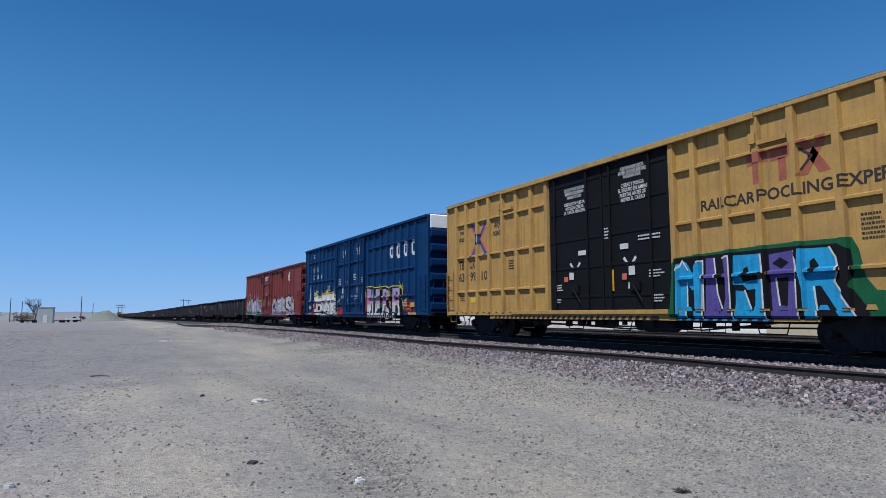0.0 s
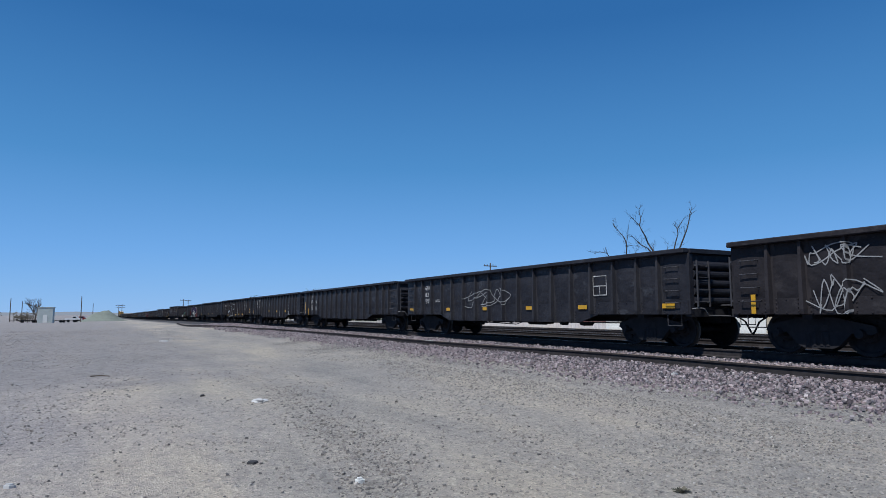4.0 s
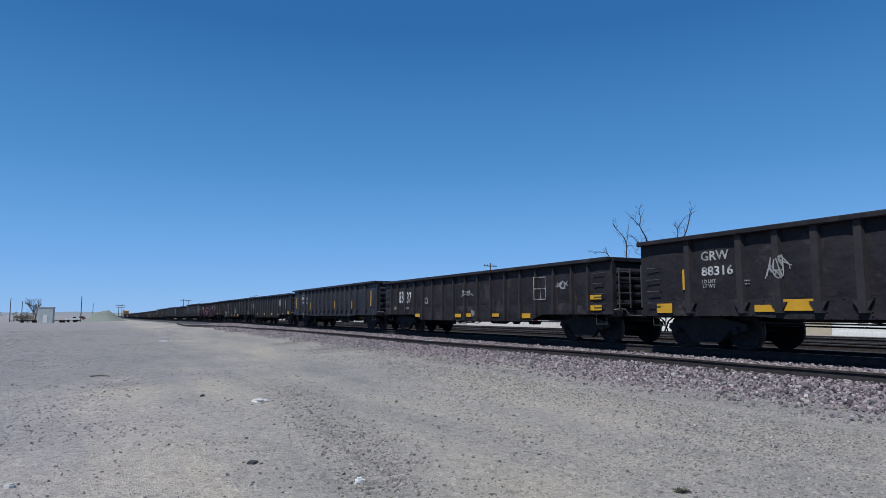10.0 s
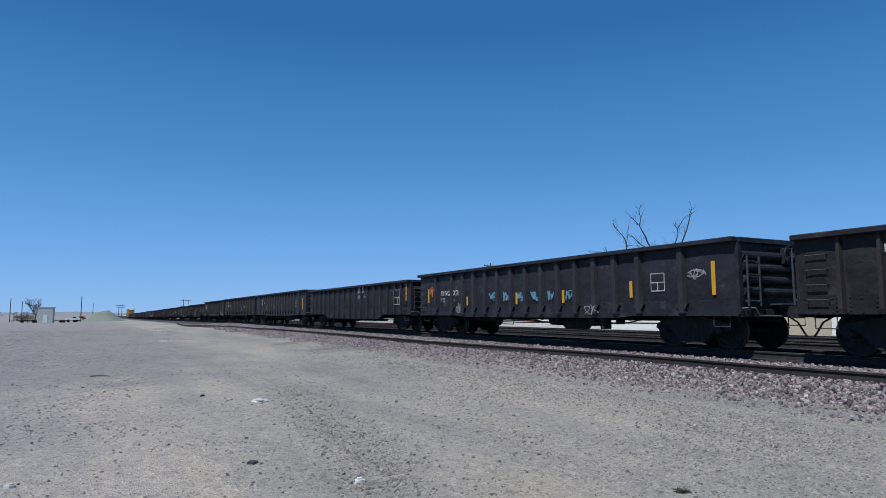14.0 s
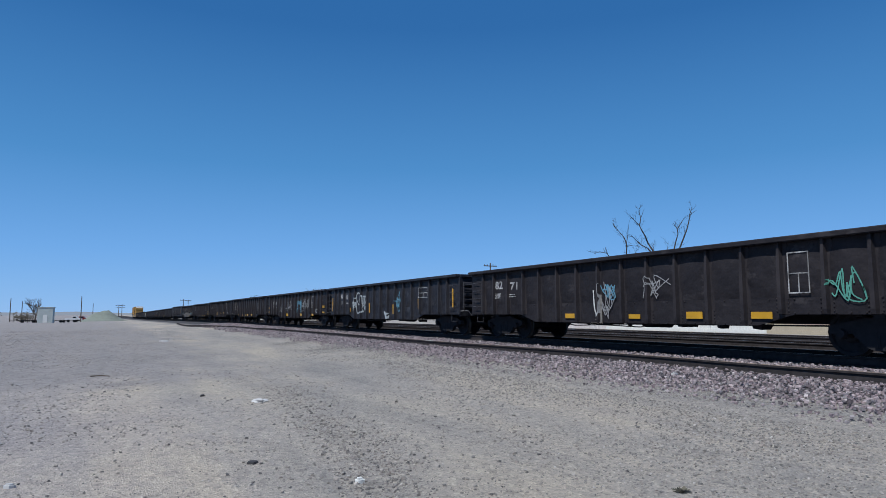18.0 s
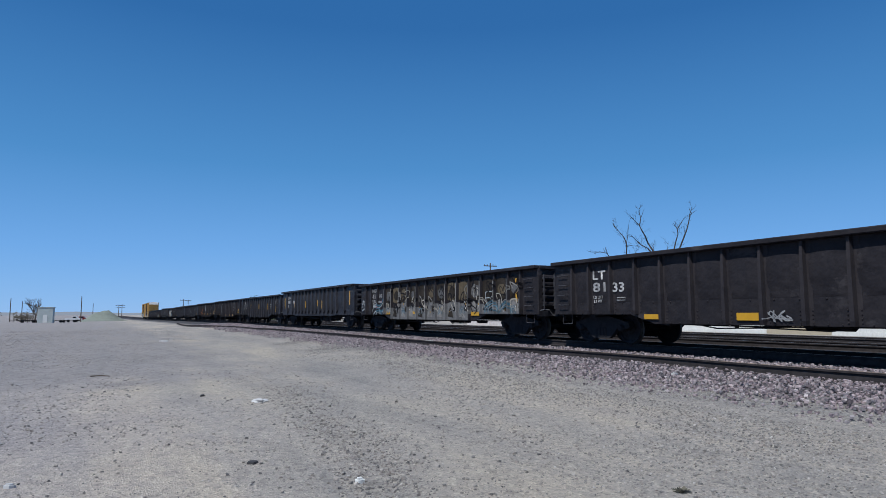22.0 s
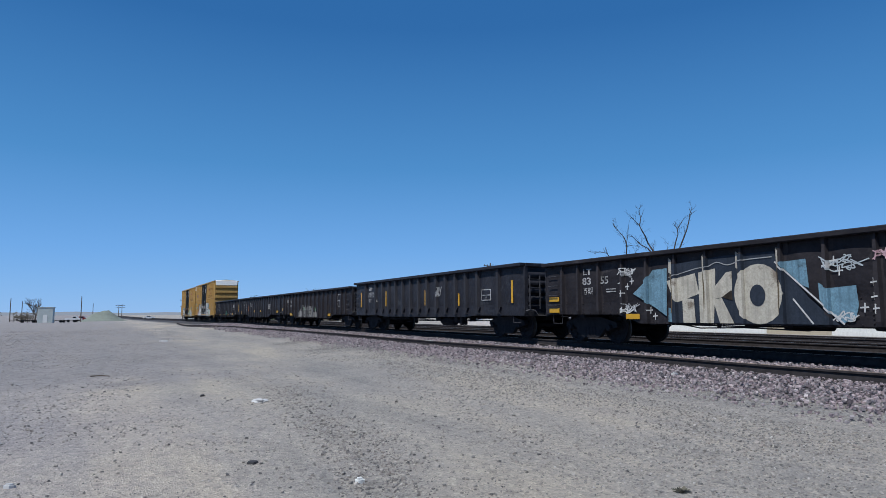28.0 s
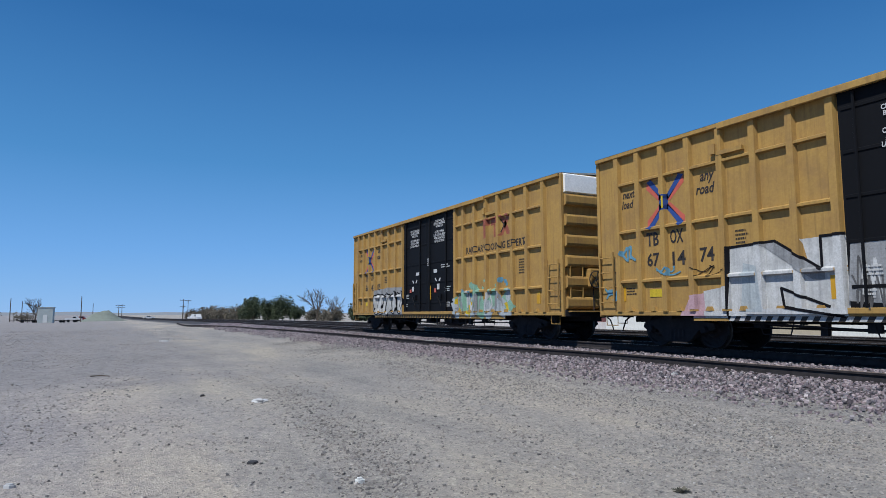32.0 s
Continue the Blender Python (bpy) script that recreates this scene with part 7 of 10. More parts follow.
M["dark_bark"] = plain("dark_grey_bark", (0.032, 0.03, 0.03), 0.9, 0.25, 8.0)
big_bare_tree()
for i, (x, y, h, w, lab) in enumerate(((-226, 45.7, 8.6, 9.0, "broad dusty green tree beside the tracks"), (-196, 45.2, 6.6, 7.0, "dense green tree beside the tracks"), (-194, 47.9, 8.2, 6.5, "tall dusty green tree beside the tracks"),
                                       (-190, 50.5, 5.0, 5.5, "low green tree beside the tracks"), (-140, 51.5, 4.8, 5.0, "rounded green tree beyond the tracks"), (-138, 54.5, 4.2, 5.5, "rounded green tree beyond the tracks"))):
    leafy_tree(x, y, h, w, 20 + i, lab, clumps=2400)
for i, (x, y, h, w) in enumerate(((-348, 40, 4.4, 9), (-330, 41.5, 5.0, 10), (-312, 42, 5.4, 10), (-297, 42.5, 5.6, 10), (-280, 43.5, 5.0, 10), (-262, 45, 5.2, 9), (-250, 45, 5.6, 8), (-238, 46, 5.0, 7), (-170, 50.5, 3.6, 6), (-160, 52, 3.2, 6), (-150, 50, 3.4, 5))):
    leafy_tree(x, y, h, w, 60 + i, "dry brown scrub bush beside the tracks", "twig", "bush", 1100, "bush")
bare_tree(-163, 49.3, 8.4, 5, "bare spreading tree beyond the tracks", 3)
bare_tree(-152, 50.6, 5.6, 9, "small bare tree beyond the tracks", 3)
bare_tree(-205, -16.4, 6.4, 6, "bare tree behind the pale shed", 3)
for i, (x, y, h, w) in enumerate(((-215, -19.0, 3.6, 5), (-220, -20.6, 3.0, 6), (-255, -33.4, 5.6, 7))):
    leafy_tree(x, y, h, w, 90 + i, "grey leafless scrub by the shed", "twig", "bush", 260, "bush")


def pole(x, y, h, arms, label):
    z = ground_z(x, y)
    t = tagged(new("utility_pole"), label, "utility pole")
    t.location = (x, y, z)
    part("shaft", tube(bmesh.new(), [(0, 0, -0.2), (0, 0, h)], 0.17, 8, r1=0.11), M["pole_wood"], t)
    for k in range(arms):
        zz = h - 0.5 - 1.0 * k
        arm = part("crossarm", bbox(-0.07, 0.07, -1.3, 1.3, zz - 0.07, zz + 0.07), M["pole_wood"], t)
        for s in (-1.15, -0.55, 0.55, 1.15):
            part("insulator", tube(bmesh.new(), [(0, s, zz + 0.07), (0, s, zz + 0.28)], 0.05, 6), M["pole_wood"], arm)


pole(-93.0, 58.7, 10.2, 2, "wooden utility pole with two crossarms")
for x, y, h, arms in ((-258.4, -27.9, 8.0, 0), (-278.6, -26.5, 7.4, 0), (-298.8, -24.6, 6.2, 0), (-229.9, -6.3, 8.0, 0), (-330, -4.4, 7.6, 0), (-330, 6.0, 7.0, 2), (-342, 7.6, 7.2, 2), (-299.3, 30.4, 6.2, 1), (-290, 29.6, 8.6, 1), (-318, 34.5, 9.2, 1)):
    pole(x, y, h, arms, "distant wooden utility pole")


def vehicle(x, y, turn, paint, kind, label):
    z = ground_z(x, y)
    v = tagged(new("parked_" + kind), label, kind)
    v.matrix_basis = pose(x, y, z, 0, 0, turn)
    prof = {"car": [(-2.2, 0.35), (-2.25, 0.8), (-1.5, 0.95), (-0.9, 1.4), (0.7, 1.42), (1.4, 0.98), (2.2, 0.82), (2.25, 0.35)],
            "van": [(-2.6, 0.4), (-2.6, 2.0), (1.4, 2.05), (2.1, 1.15), (2.6, 1.0), (2.65, 0.4)],
            "pickup": [(-2.7, 0.45), (-2.7, 1.1), (-0.5, 1.1), (-0.3, 1.75), (0.9, 1.75), (1.4, 1.15), (2.6, 1.0), (2.65, 0.45)]}[kind]
    bm = prism(bmesh.new(), prof, "y", -0.88, 0.88)
    part("body", bm, M[paint], v)
    wx = {"car": (-0.75, 0.6, 1.0, 1.35), "van": (0.2, 1.3, 1.25, 1.85), "pickup": (-0.2, 0.8, 1.15, 1.65)}[kind]
    for s in (-0.885, 0.885):
        part("side_window", bbox(wx[0], wx[1], s - 0.012, s + 0.012, wx[2], wx[3]), M["glass_dark"], v)
    for cx in (-1.5, 1.5):
        for s in (-0.8, 0.8):
            bm = lathe(bmesh.new(), [(0.05, -0.1), (0.3, -0.1), (0.34, -0.07), (0.34, 0.07), (0.3, 0.1), (0.05, 0.1)], 14)
            bmesh.ops.translate(bm, vec=(cx, s, 0.34), verts=bm.verts)
            part("wheel", bm, M["rubber"], v)


vehicle(-240, 29.0, 15, "car_white", "van", "white van parked by the far tracks")
vehicle(-246, 28.0, 10, "car_white", "car", "white car parked by the far tracks")
vehicle(-300, 17.2, 80, "car_white", "car", "distant white car on the yard")
vehicle(-264, -9.4, 84, "car_white", "pickup", "distant white pickup by the gravel heap")
vehicle(-268, -7.3, 80, "car_red", "pickup", "distant red pickup by the gravel heap")
for x, y, turn, paint, kind, lab in ((-59.9, 43.2, 96, "car_blue", "car", "blue car parked nose to the tracks"), (-57.2, 43.0, 88, "car_red", "car", "red car parked nose to the tracks"),
                                     (-54.3, 43.3, 93, "car_white", "pickup", "white pickup parked nose to the tracks"), (-51.6, 43.1, 85, "car_grey", "car", "grey car parked nose to the tracks"),
                                     (-48.7, 43.0, 92, "car_rose", "car", "faded red car parked nose to the tracks"), (-66, 44.0, 90, "car_white", "van", "white van parked beyond the tracks"), (-80, 46, 20, "car_white", "van", "white van parked farther off")):
    vehicle(x, y, turn, paint, kind, lab)


def low_building():
    b = tagged(new("low_building"), "long low pale stucco building beyond the tracks", "building")
    b.location = (0, 0, 0)
    x = -44.0
    for i, w in enumerate((6.0, 5.2, 4.6, 4.4, 3.4, 5.2, 6.0, 6.0)):
        m = M["tan_wall"] if i in (3, 6) else M["pale_wall"]
        part("wall_panel", bbox(x + 0.01, x + w - 0.01, 40.0, 40.3, -0.75, 3.2), m, b)
        part("base_strip", bbox(x + 0.01, x + w - 0.01, 39.95, 40.0, -0.75, -0.3), m, b)
        x += w
    part("back_wall", bbox(-44, x, 49.7, 50.0, -0.8, 3.2), M["tan_wall"], b)
    for xx in (-44, x - 0.3):
        part("side_wall", bbox(xx, xx + 0.3, 40.31, 49.69, -0.8, 3.2), M["tan_wall"], b)
    part("roof", bbox(-44.4, x + 0.4, 39.7, 50.3, 3.2, 3.45), M["tin"], b)


low_building()


def ribbed_wall(x0, x1, y, top):
    """A low white wall of ribbed sheet that shows under the train."""
    w = tagged(new("low_fence"), "low white ribbed sheet fence beyond the tracks", "fence")
    n = round((x1 - x0) / 2.4)
    step = (x1 - x0) / n
    for i in range(n):
        a = x0 + i * step
        z = ground_z(a, y) - 0.05
        bm = bmesh.new()
        k = 16
        ridge = [(a + step * q / k, y - (0.04 if q % 4 in (1, 2) else 0.0)) for q in range(k + 1)]
        prism(bm, ridge + [(a + step, y + 0.03), (a, y + 0.03)], "z", z, top - 0.02 * (i % 2))
        part("fence_sheet", bm, M["fence_white"], w)
        part("fence_post", bbox(a - 0.04, a + 0.04, y + 0.035, y + 0.1, z, top + 0.06), M["fence_white"], w)


M["fence_white"] = painted("white_fence_sheet", (0.52, 0.5, 0.5), (0.4, 0.33, 0.33), 0.8, 0.5)
ribbed_wall(-70.0, -44.4, 40.6, 0.08)


def shed():
    x, y = -196.0, -13.3
    z = ground_z(x, y)
    s = tagged(new("shed"), "pale green-white metal shed on the yard", "shed")
    s.matrix_basis = pose(x, y, z, 0, 0, -4)
    part("body", bbox(-1.4, 1.4, -1.75, 1.75, -0.1, 3.95, 0.05), M["tin"], s)
    part("roof", bbox(-1.5, 1.5, -1.85, 1.85, 3.951, 4.1, 0.03), M["tin"], s)
    part("door", bbox(1.4, 1.44, -0.5, 0.5, 0.05, 2.1, 0.01), M["pale_wall"], s)
    part("door_frame", bbox(1.4, 1.43, -0.62, -0.52, 0.05, 2.2), M["tin"], s)


shed()


def flat_wagon(x, y, l, label):
    z = ground_z(x, y)
    t = tagged(new("flatbed_trailer"), label, "trailer")
    t.matrix_basis = pose(x, y, z, 0, 0, 86)
    part("deck", bbox(-l / 2, l / 2, -1.1, 1.1, 0.55, 0.72, 0.02), M["under"], t)
    for cx in (-l * 0.3, l * 0.12, l * 0.28):
        for s in (-0.85, 0.85):
            bm = lathe(bmesh.new(), [(0.05, -0.1), (0.28, -0.1), (0.3, 0.0), (0.28, 0.1), (0.05, 0.1)], 14)
            bmesh.ops.translate(bm, vec=(cx, s, 0.3), verts=bm.verts)
            part("wheel", bm, M["rubber"], t)


flat_wagon(-205, -10.9, 4.5, "dark flatbed trailer beside the shed")
flat_wagon(-202, -17.2, 6.0, "dark low trailer in front of the scrub")
flat_wagon(-216, -8.0, 3.6, "dark flatbed trailer beyond the shed")


def mound():
    x0, y0 = -252.0, 0.1
    bm = bmesh.new()
    rings = []
    for j in range(13):
        r = 8.2 * j / 12
        ring = []
        for k in range(40):
            a = k * math.tau / 40
            rr = r * (1 + 0.12 * noise.noise(Vector((math.cos(a), math.sin(a), 0.2 * j))))
            px, py = rr * math.cos(a), rr * math.sin(a)
            rim = max(0.0, 1 - j / 12)
            h = rim ** 0.4 * (3.5 * max(0.0, 1 - math.hypot(px, py - 1.3) / 6.4) + 1.9 * math.exp(-((py + 3.6) ** 2 + px ** 2) / 6.5)) + 0.6 * rim + 0.18 * noise.noise(Vector((rr * math.cos(a), rr * math.sin(a), 2)))
            ring.append(bm.verts.new((rr * math.cos(a), rr * math.sin(a), max(-0.3, h) if j < 12 else -0.3)))
        rings.append(ring)
    for q0, q1 in zip(rings, rings[1:]):
        for k in range(40):
            bm.faces.new((q0[k], q1[k], q1[(k + 1) % 40], q0[(k + 1) % 40]))
    bmesh.ops.remove_doubles(bm, verts=bm.verts, dist=0.001)
    bmesh.ops.recalc_face_normals(bm, faces=bm.faces)
    ob = part("gravel_heap", bm, M["mound"], smooth=True)
    ob.location = (x0, y0, ground_z(x0, y0))
    tagged(ob, "conical heap of green-grey gravel", "gravel heap")


mound()


def hills():
    bm = bmesh.new()
    lo, hi = [], []
    for i in range(81):
        a = radians(100 - 130 * i / 80)
        d = 3300
        x, y = -d * math.sin(a), d * math.cos(a)
        h = 6 + 9 * max(0, 0.4 + noise.noise(Vector((i * 0.13, 0, 5)))) + 4 * noise.noise(Vector((i * 0.5, 2, 5)))
        lo.append(bm.verts.new((x, y, -6)))
        hi.append(bm.verts.new((x * 1.01, y * 1.01, max(2, h))))
    for i in range(80):
        bm.faces.new((lo[i], lo[i + 1], hi[i + 1], hi[i]))
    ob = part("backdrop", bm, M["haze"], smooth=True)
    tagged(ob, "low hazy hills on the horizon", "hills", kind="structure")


hills()

# ---- small things on the yard ----
def flat_scrap(name, x, y, r, mat, label, category, squash=0.6, h=0.03, seed=0):
    rnd = random.Random(seed)
    bm = bmesh.new()
    pts = [(r * rnd.uniform(0.75, 1.1) * math.cos(k * math.tau / 9), r * squash * rnd.uniform(0.75, 1.1) * math.sin(k * math.tau / 9)) for k in range(9)]
    prism(bm, pts, "z", -0.01, h)
    bmesh.ops.bevel(bm, geom=[e for e in bm.edges if all(v.co.z > 0 for v in e.verts)], offset=h * 0.35, segments=2, affect="EDGES")
    ob = part(name, bm, mat)
    ob.matrix_basis = pose(x, y, ground_z(x, y), 0, 0, rnd.uniform(0, 180))
    tagged(ob, label, category)


M["slate"] = plain("dark_slate", (0.037, 0.037, 0.0407), 0.8, 0.2)
M["litter"] = plain("white_litter", (0.42, 0.42, 0.425), 0.7, 0.08, 20.0)
flat_scrap("flat_stone", -6.91, 1.43, 0.075, M["slate"], "flat dark stone on the gravel", "stone", 0.8, 0.02, 1)
flat_scrap("white_stone", -7.04, -0.68, 0.05, M["litter"], "small white stone on the gravel", "stone", 0.7, 0.04, 2)
flat_scrap("pale_stone", -5.59, 2.11, 0.05, M["pale_wall"], "pale rounded stone on the gravel", "stone", 0.9, 0.05, 3)
flat_scrap("dark_stone", -12.89, 1.71, 0.055, M["slate"], "dark stone on the gravel", "stone", 0.7, 0.035, 4)
flat_scrap("white_stone", -38.4, 3.0, 0.27, M["litter"], "pale scrap lying far off on the yard", "scrap", 0.5, 0.08, 5)
for k, (x, y, r) in enumerate(((-30.0, 10.2, 0.1), (-9.0, 9.9, 0.09), (-13.4, 9.6, 0.08))):
    flat_scrap("pale_stone", x, y, r, M["litter"], "pale stone in the ballast", "stone", 0.6, 0.07, 8 + k)


def crumple(x, y, r):
    rnd = random.Random(3)
    bm = bmesh.new()
    bmesh.ops.create_icosphere(bm, subdivisions=3, radius=r)
    for v in bm.verts:
        k = 1 + 0.55 * noise.noise(v.co * 14) + 0.25 * noise.noise(v.co * 37)
        v.co = Vector((v.co.x * k * 1.3, v.co.y * k, max(-0.01, v.co.z * k * 0.5)))
    ob = part("plastic_bag", bm, M["litter"])
    ob.location = (x, y, ground_z(x, y))
    tagged(ob, "crumpled white plastic bag on the gravel", "litter")


crumple(-11.29, 2.44, 0.115)
stick = part("stick", tube(bmesh.new(), [(-0.25, 0, 0.02), (0.0, 0.02, 0.035), (0.22, 0.0, 0.02)], 0.018, 6, r1=0.01), M["pole_wood"])
stick.matrix_basis = pose(-18.28, 0.0, ground_z(-18.28, 0.0), 0, 0, 65)
tagged(stick, "short dry stick lying on the gravel", "stick")


def weed(x, y, r, seed):
    rnd = random.Random(seed)
    bm = bmesh.new()
    for k in range(46):
        a = rnd.uniform(0, math.tau)
        l = r * rnd.uniform(0.5, 1.0)
        d = Vector((math.cos(a), math.sin(a), rnd.uniform(0.1, 0.6))).normalized()
        s = Vector((-d.y, d.x, 0)).normalized() * 0.012
        b = Vector((rnd.gauss(0, 0.02), rnd.gauss(0, 0.02), 0))
        vs = [bm.verts.new(b - s), bm.verts.new(b + s), bm.verts.new(b + d * l * 0.6 + s * 1.2), bm.verts.new(b + d * l), bm.verts.new(b + d * l * 0.6 - s * 1.2)]
        bm.faces.new(vs)
    ob = part("weed", bm, M["weed"])
    ob.location = (x, y, ground_z(x, y))
    tagged(ob, "small dry yellow-green weed in the gravel", "weed", kind="stuff")


M["weed"] = by_object("dry_weed", [(0.075, 0.07, 0.05), (0.11, 0.1, 0.075), (0.06, 0.06, 0.045)], 0.9, 20.0)
weed(-3.95, 4.38, 0.075, 1)

# white-painted joint bar on the loose rail
joint = part("painted_joint", bbox(-0.32, 0.32, -0.045, 0.045, 0.187, 0.194), M["litter"], loose)
joint.location = (-20.9, 10.55, ground_z(-20.9, 10.55) + 0.004)


# ---- the train ----
TRAIN = []


def hook(car, u_left, half):
    TRAIN.append((car, u_left + half))


hook(yellow_first(), 710.75, HB)
hook(blue_boxcar(), 689.35, 9.75)
hook(red_boxcar(), 667.8, 10.1)
U = [649.95, 632.1, 614.4, 596.7, 579.05, 561.48, 543.8, 526.16, 508.65, 490.76, 473.15, 455.47, 437.85, 420.2, 402.7, 384.86, 367.3, 349.7, 332.15, 314.54, 297.07,
     279.6, 262.15, 244.73, 227.35, 209.91, 192.55, 174.9, 157.5, 140.0, 122.8, 105.5, 88.1, 70.87, 53.2, 35.98, 18.75, 1.6]
proto = {("a", 0): gondola("a", 2.48, M["gon_black"]), ("a", 1): gondola("a", 2.48, M["gon_brown"]), ("b", 0): gondola("b", 2.62, M["gon_black"]), ("b", 1): gondola("b", 2.76, M["gon_brown"]), ("b", 2): gondola("b", 2.62, M["gon_brown"])}
used = set()

KIND = {10: ("b", 1), 12: ("b", 0), 16: ("b", 0), 18: ("b", 0), 19: ("b", 2), 20: ("b", 2), 28: ("b", 0), 35: ("b", 0)}
GON = {}
for i, u in enumerate(U, 1):
    key = KIND.get(i, ("a", 1 if i in (2, 6, 9, 11, 14, 15, 21, 23, 24, 25, 26, 27, 30, 31, 34, 36) else 0))
    GON[i] = proto[key] if key not in used else copy_thing(proto[key], pose(0, 0, 0))
    used.add(key)
    hook(GON[i], u, HALF)
hook(yellow_second(), -18.93, HB)
hook(yellow_last(), -18.93 - 20.7, HB)


# ---- dressing the gondolas: stencils, reflectors, tags ----
bold(["LD LMT\nLT WT"])


def panel_of(n, x):
    xs = [-HALF] + sorted(POSTS_A if KIND.get(n, ("a",))[0] == "a" else POSTS_B) + [HALF]
    w = 0.05 if KIND.get(n, ("a",))[0] == "a" else 0.09
    for a, b in zip(xs, xs[1:]):
        if a <= x <= b:
            return a + w, b - w
    return (-HALF, -7.3) if x < 0 else (7.3, HALF)


def top_of(n):
    return {"a": 2.48, "b": 2.76 if KIND.get(n, ("a", 0))[1] == 1 else 2.62}[KIND.get(n, ("a", 0))[0]]


def dress(n, texts=(), reflectors=(), signs=(), whites=(), tags=(), blue_tags=(), green_tags=(), orange_tags=(), outlines=(), rings=(), lines=()):
    car = GON[n]
    kind = KIND.get(n, ("a", 0))[0]
    cells = gon_cells(kind, top_of(n))
    y = SKIN_Y
    done = []
    for x0, x1, z0, z1 in reflectors:
        c = (x0 + x1) / 2
        a, b = panel_of(n, c)
        w, h = max(0.07, x1 - x0), max(0.11, min(z1 - z0, 0.8))
        if h > 0.3:
            w = min(w, 0.11)
        if any(abs(c - q) < 0.42 and abs((z0 + z1) / 2 - r) < 0.16 for q, r in done):
            continue
        x0 = max(a, min(c - w / 2, b - min(w, b - a)))
        x1 = min(b, x0 + w)
        done.append((c, (z0 + z1) / 2))
        zc = (z0 + z1) / 2
        part("reflector", bbox(x0, x1, y - 0.008, y - 0.002, zc - h / 2, zc + h / 2), M["reflector"], car, "yellow reflective strip")
    for x0, x1, z0, z1 in whites:
        part("placard", bbox(x0, x1, y - 0.008, y - 0.002, z0, z1), M["s_stone" if z1 - z0 > 0.3 else "letter_white"], car, "white painted patch")
    for t, x0, x1, z0, z1 in texts:
        a, b = panel_of(n, (x0 + x1) / 2)
        w = max(0.12, min(x1 - x0, b - a - 0.04))
        c = max(a + w / 2, min((x0 + x1) / 2, b - w / 2))
        if x1 - x0 > (b - a) * 1.15:
            w, c = x1 - x0, (x0 + x1) / 2
        lettering(t, c, (z0 + z1) / 2, max(0.15, (z1 - z0) * 0.88), w * 0.92, y - 0.003, M["letter_worn"], car, label="worn white stencilled lettering")
    if texts:
        a, b = panel_of(n, texts[0][1] + 0.1)
        lettering("LD LMT\nLT WT", min(texts[0][1] + 0.24, b - 0.24), min(q[3] for q in texts) - 0.17, 0.2, 0.4, y - 0.003, M["letter_worn"], car, label="worn white stencilled lettering")
        bars(car, texts[0][1] + 1.0, min(q[3] for q in texts) - 0.14, 0.42, 2, 0.042, M["letter_worn"], y - 0.003, 1.9, n + 50)
    for i, (x0, x1, z0, z1) in enumerate(lines):
        bars(car, x0, z1 - 0.05, x1 - x0, 4, 0.05, M["letter_worn"], y - 0.003, 1.9, n * 7 + i)
    for x0, x1, z0, z1 in signs:
        p = Paint(cells)
        zm = z0 + (z1 - z0) * 0.48
        for q in ([(x0, z0), (x1, z0), (x1, z1), (x0, z1), (x0, z0)], [(x0, zm), (x1, zm)], [((x0 + x1) / 2, z0), ((x0 + x1) / 2, zm)]):
            p.stroke(q, 0.026, M["letter_worn"], False)
        p.done(car, "white outlined stencil box", "stencil_box")
    for x0, x1, z0, z1 in rings:
        p = Paint(cells)
        cx, cz, r = (x0 + x1) / 2, (z0 + z1) / 2, min(0.13, (x1 - x0) / 2)
        p.stroke([(cx + r * math.cos(k * math.tau / 12), cz + r * math.sin(k * math.tau / 12)) for k in range(13)], 0.025, M["letter_white"], False)
        p.done(car, "small white ring mark", "stencil_ring")
    k = 0
    for group, mat, wd in ((tags, "s_grey", 0.024), (blue_tags, "s_sky", 0.032), (green_tags, "s_teal", 0.026), (orange_tags, "s_orange", 0.026)):
        for x0, x1, z0, z1 in group:
            p = Paint(cells)
            scribble(p, (x0 + x1) / 2, (z0 + z1) / 2, x1 - x0, z1 - z0, M[mat], n * 31 + k, wd, 3)
            p.done(car, "thin sprayed tag")
            k += 1
    for x0, x1, z0, z1 in outlines:
        p = Paint(cells)
        bubble(p, (x0 + x1) / 2, (z0 + z1) / 2, x1 - x0, z1 - z0, max(1, round((x1 - x0) / 1.1)), None, M["s_pale"], n * 3, 0.1, 0.035)
        p.done(car, "white outlined bubble graffiti")


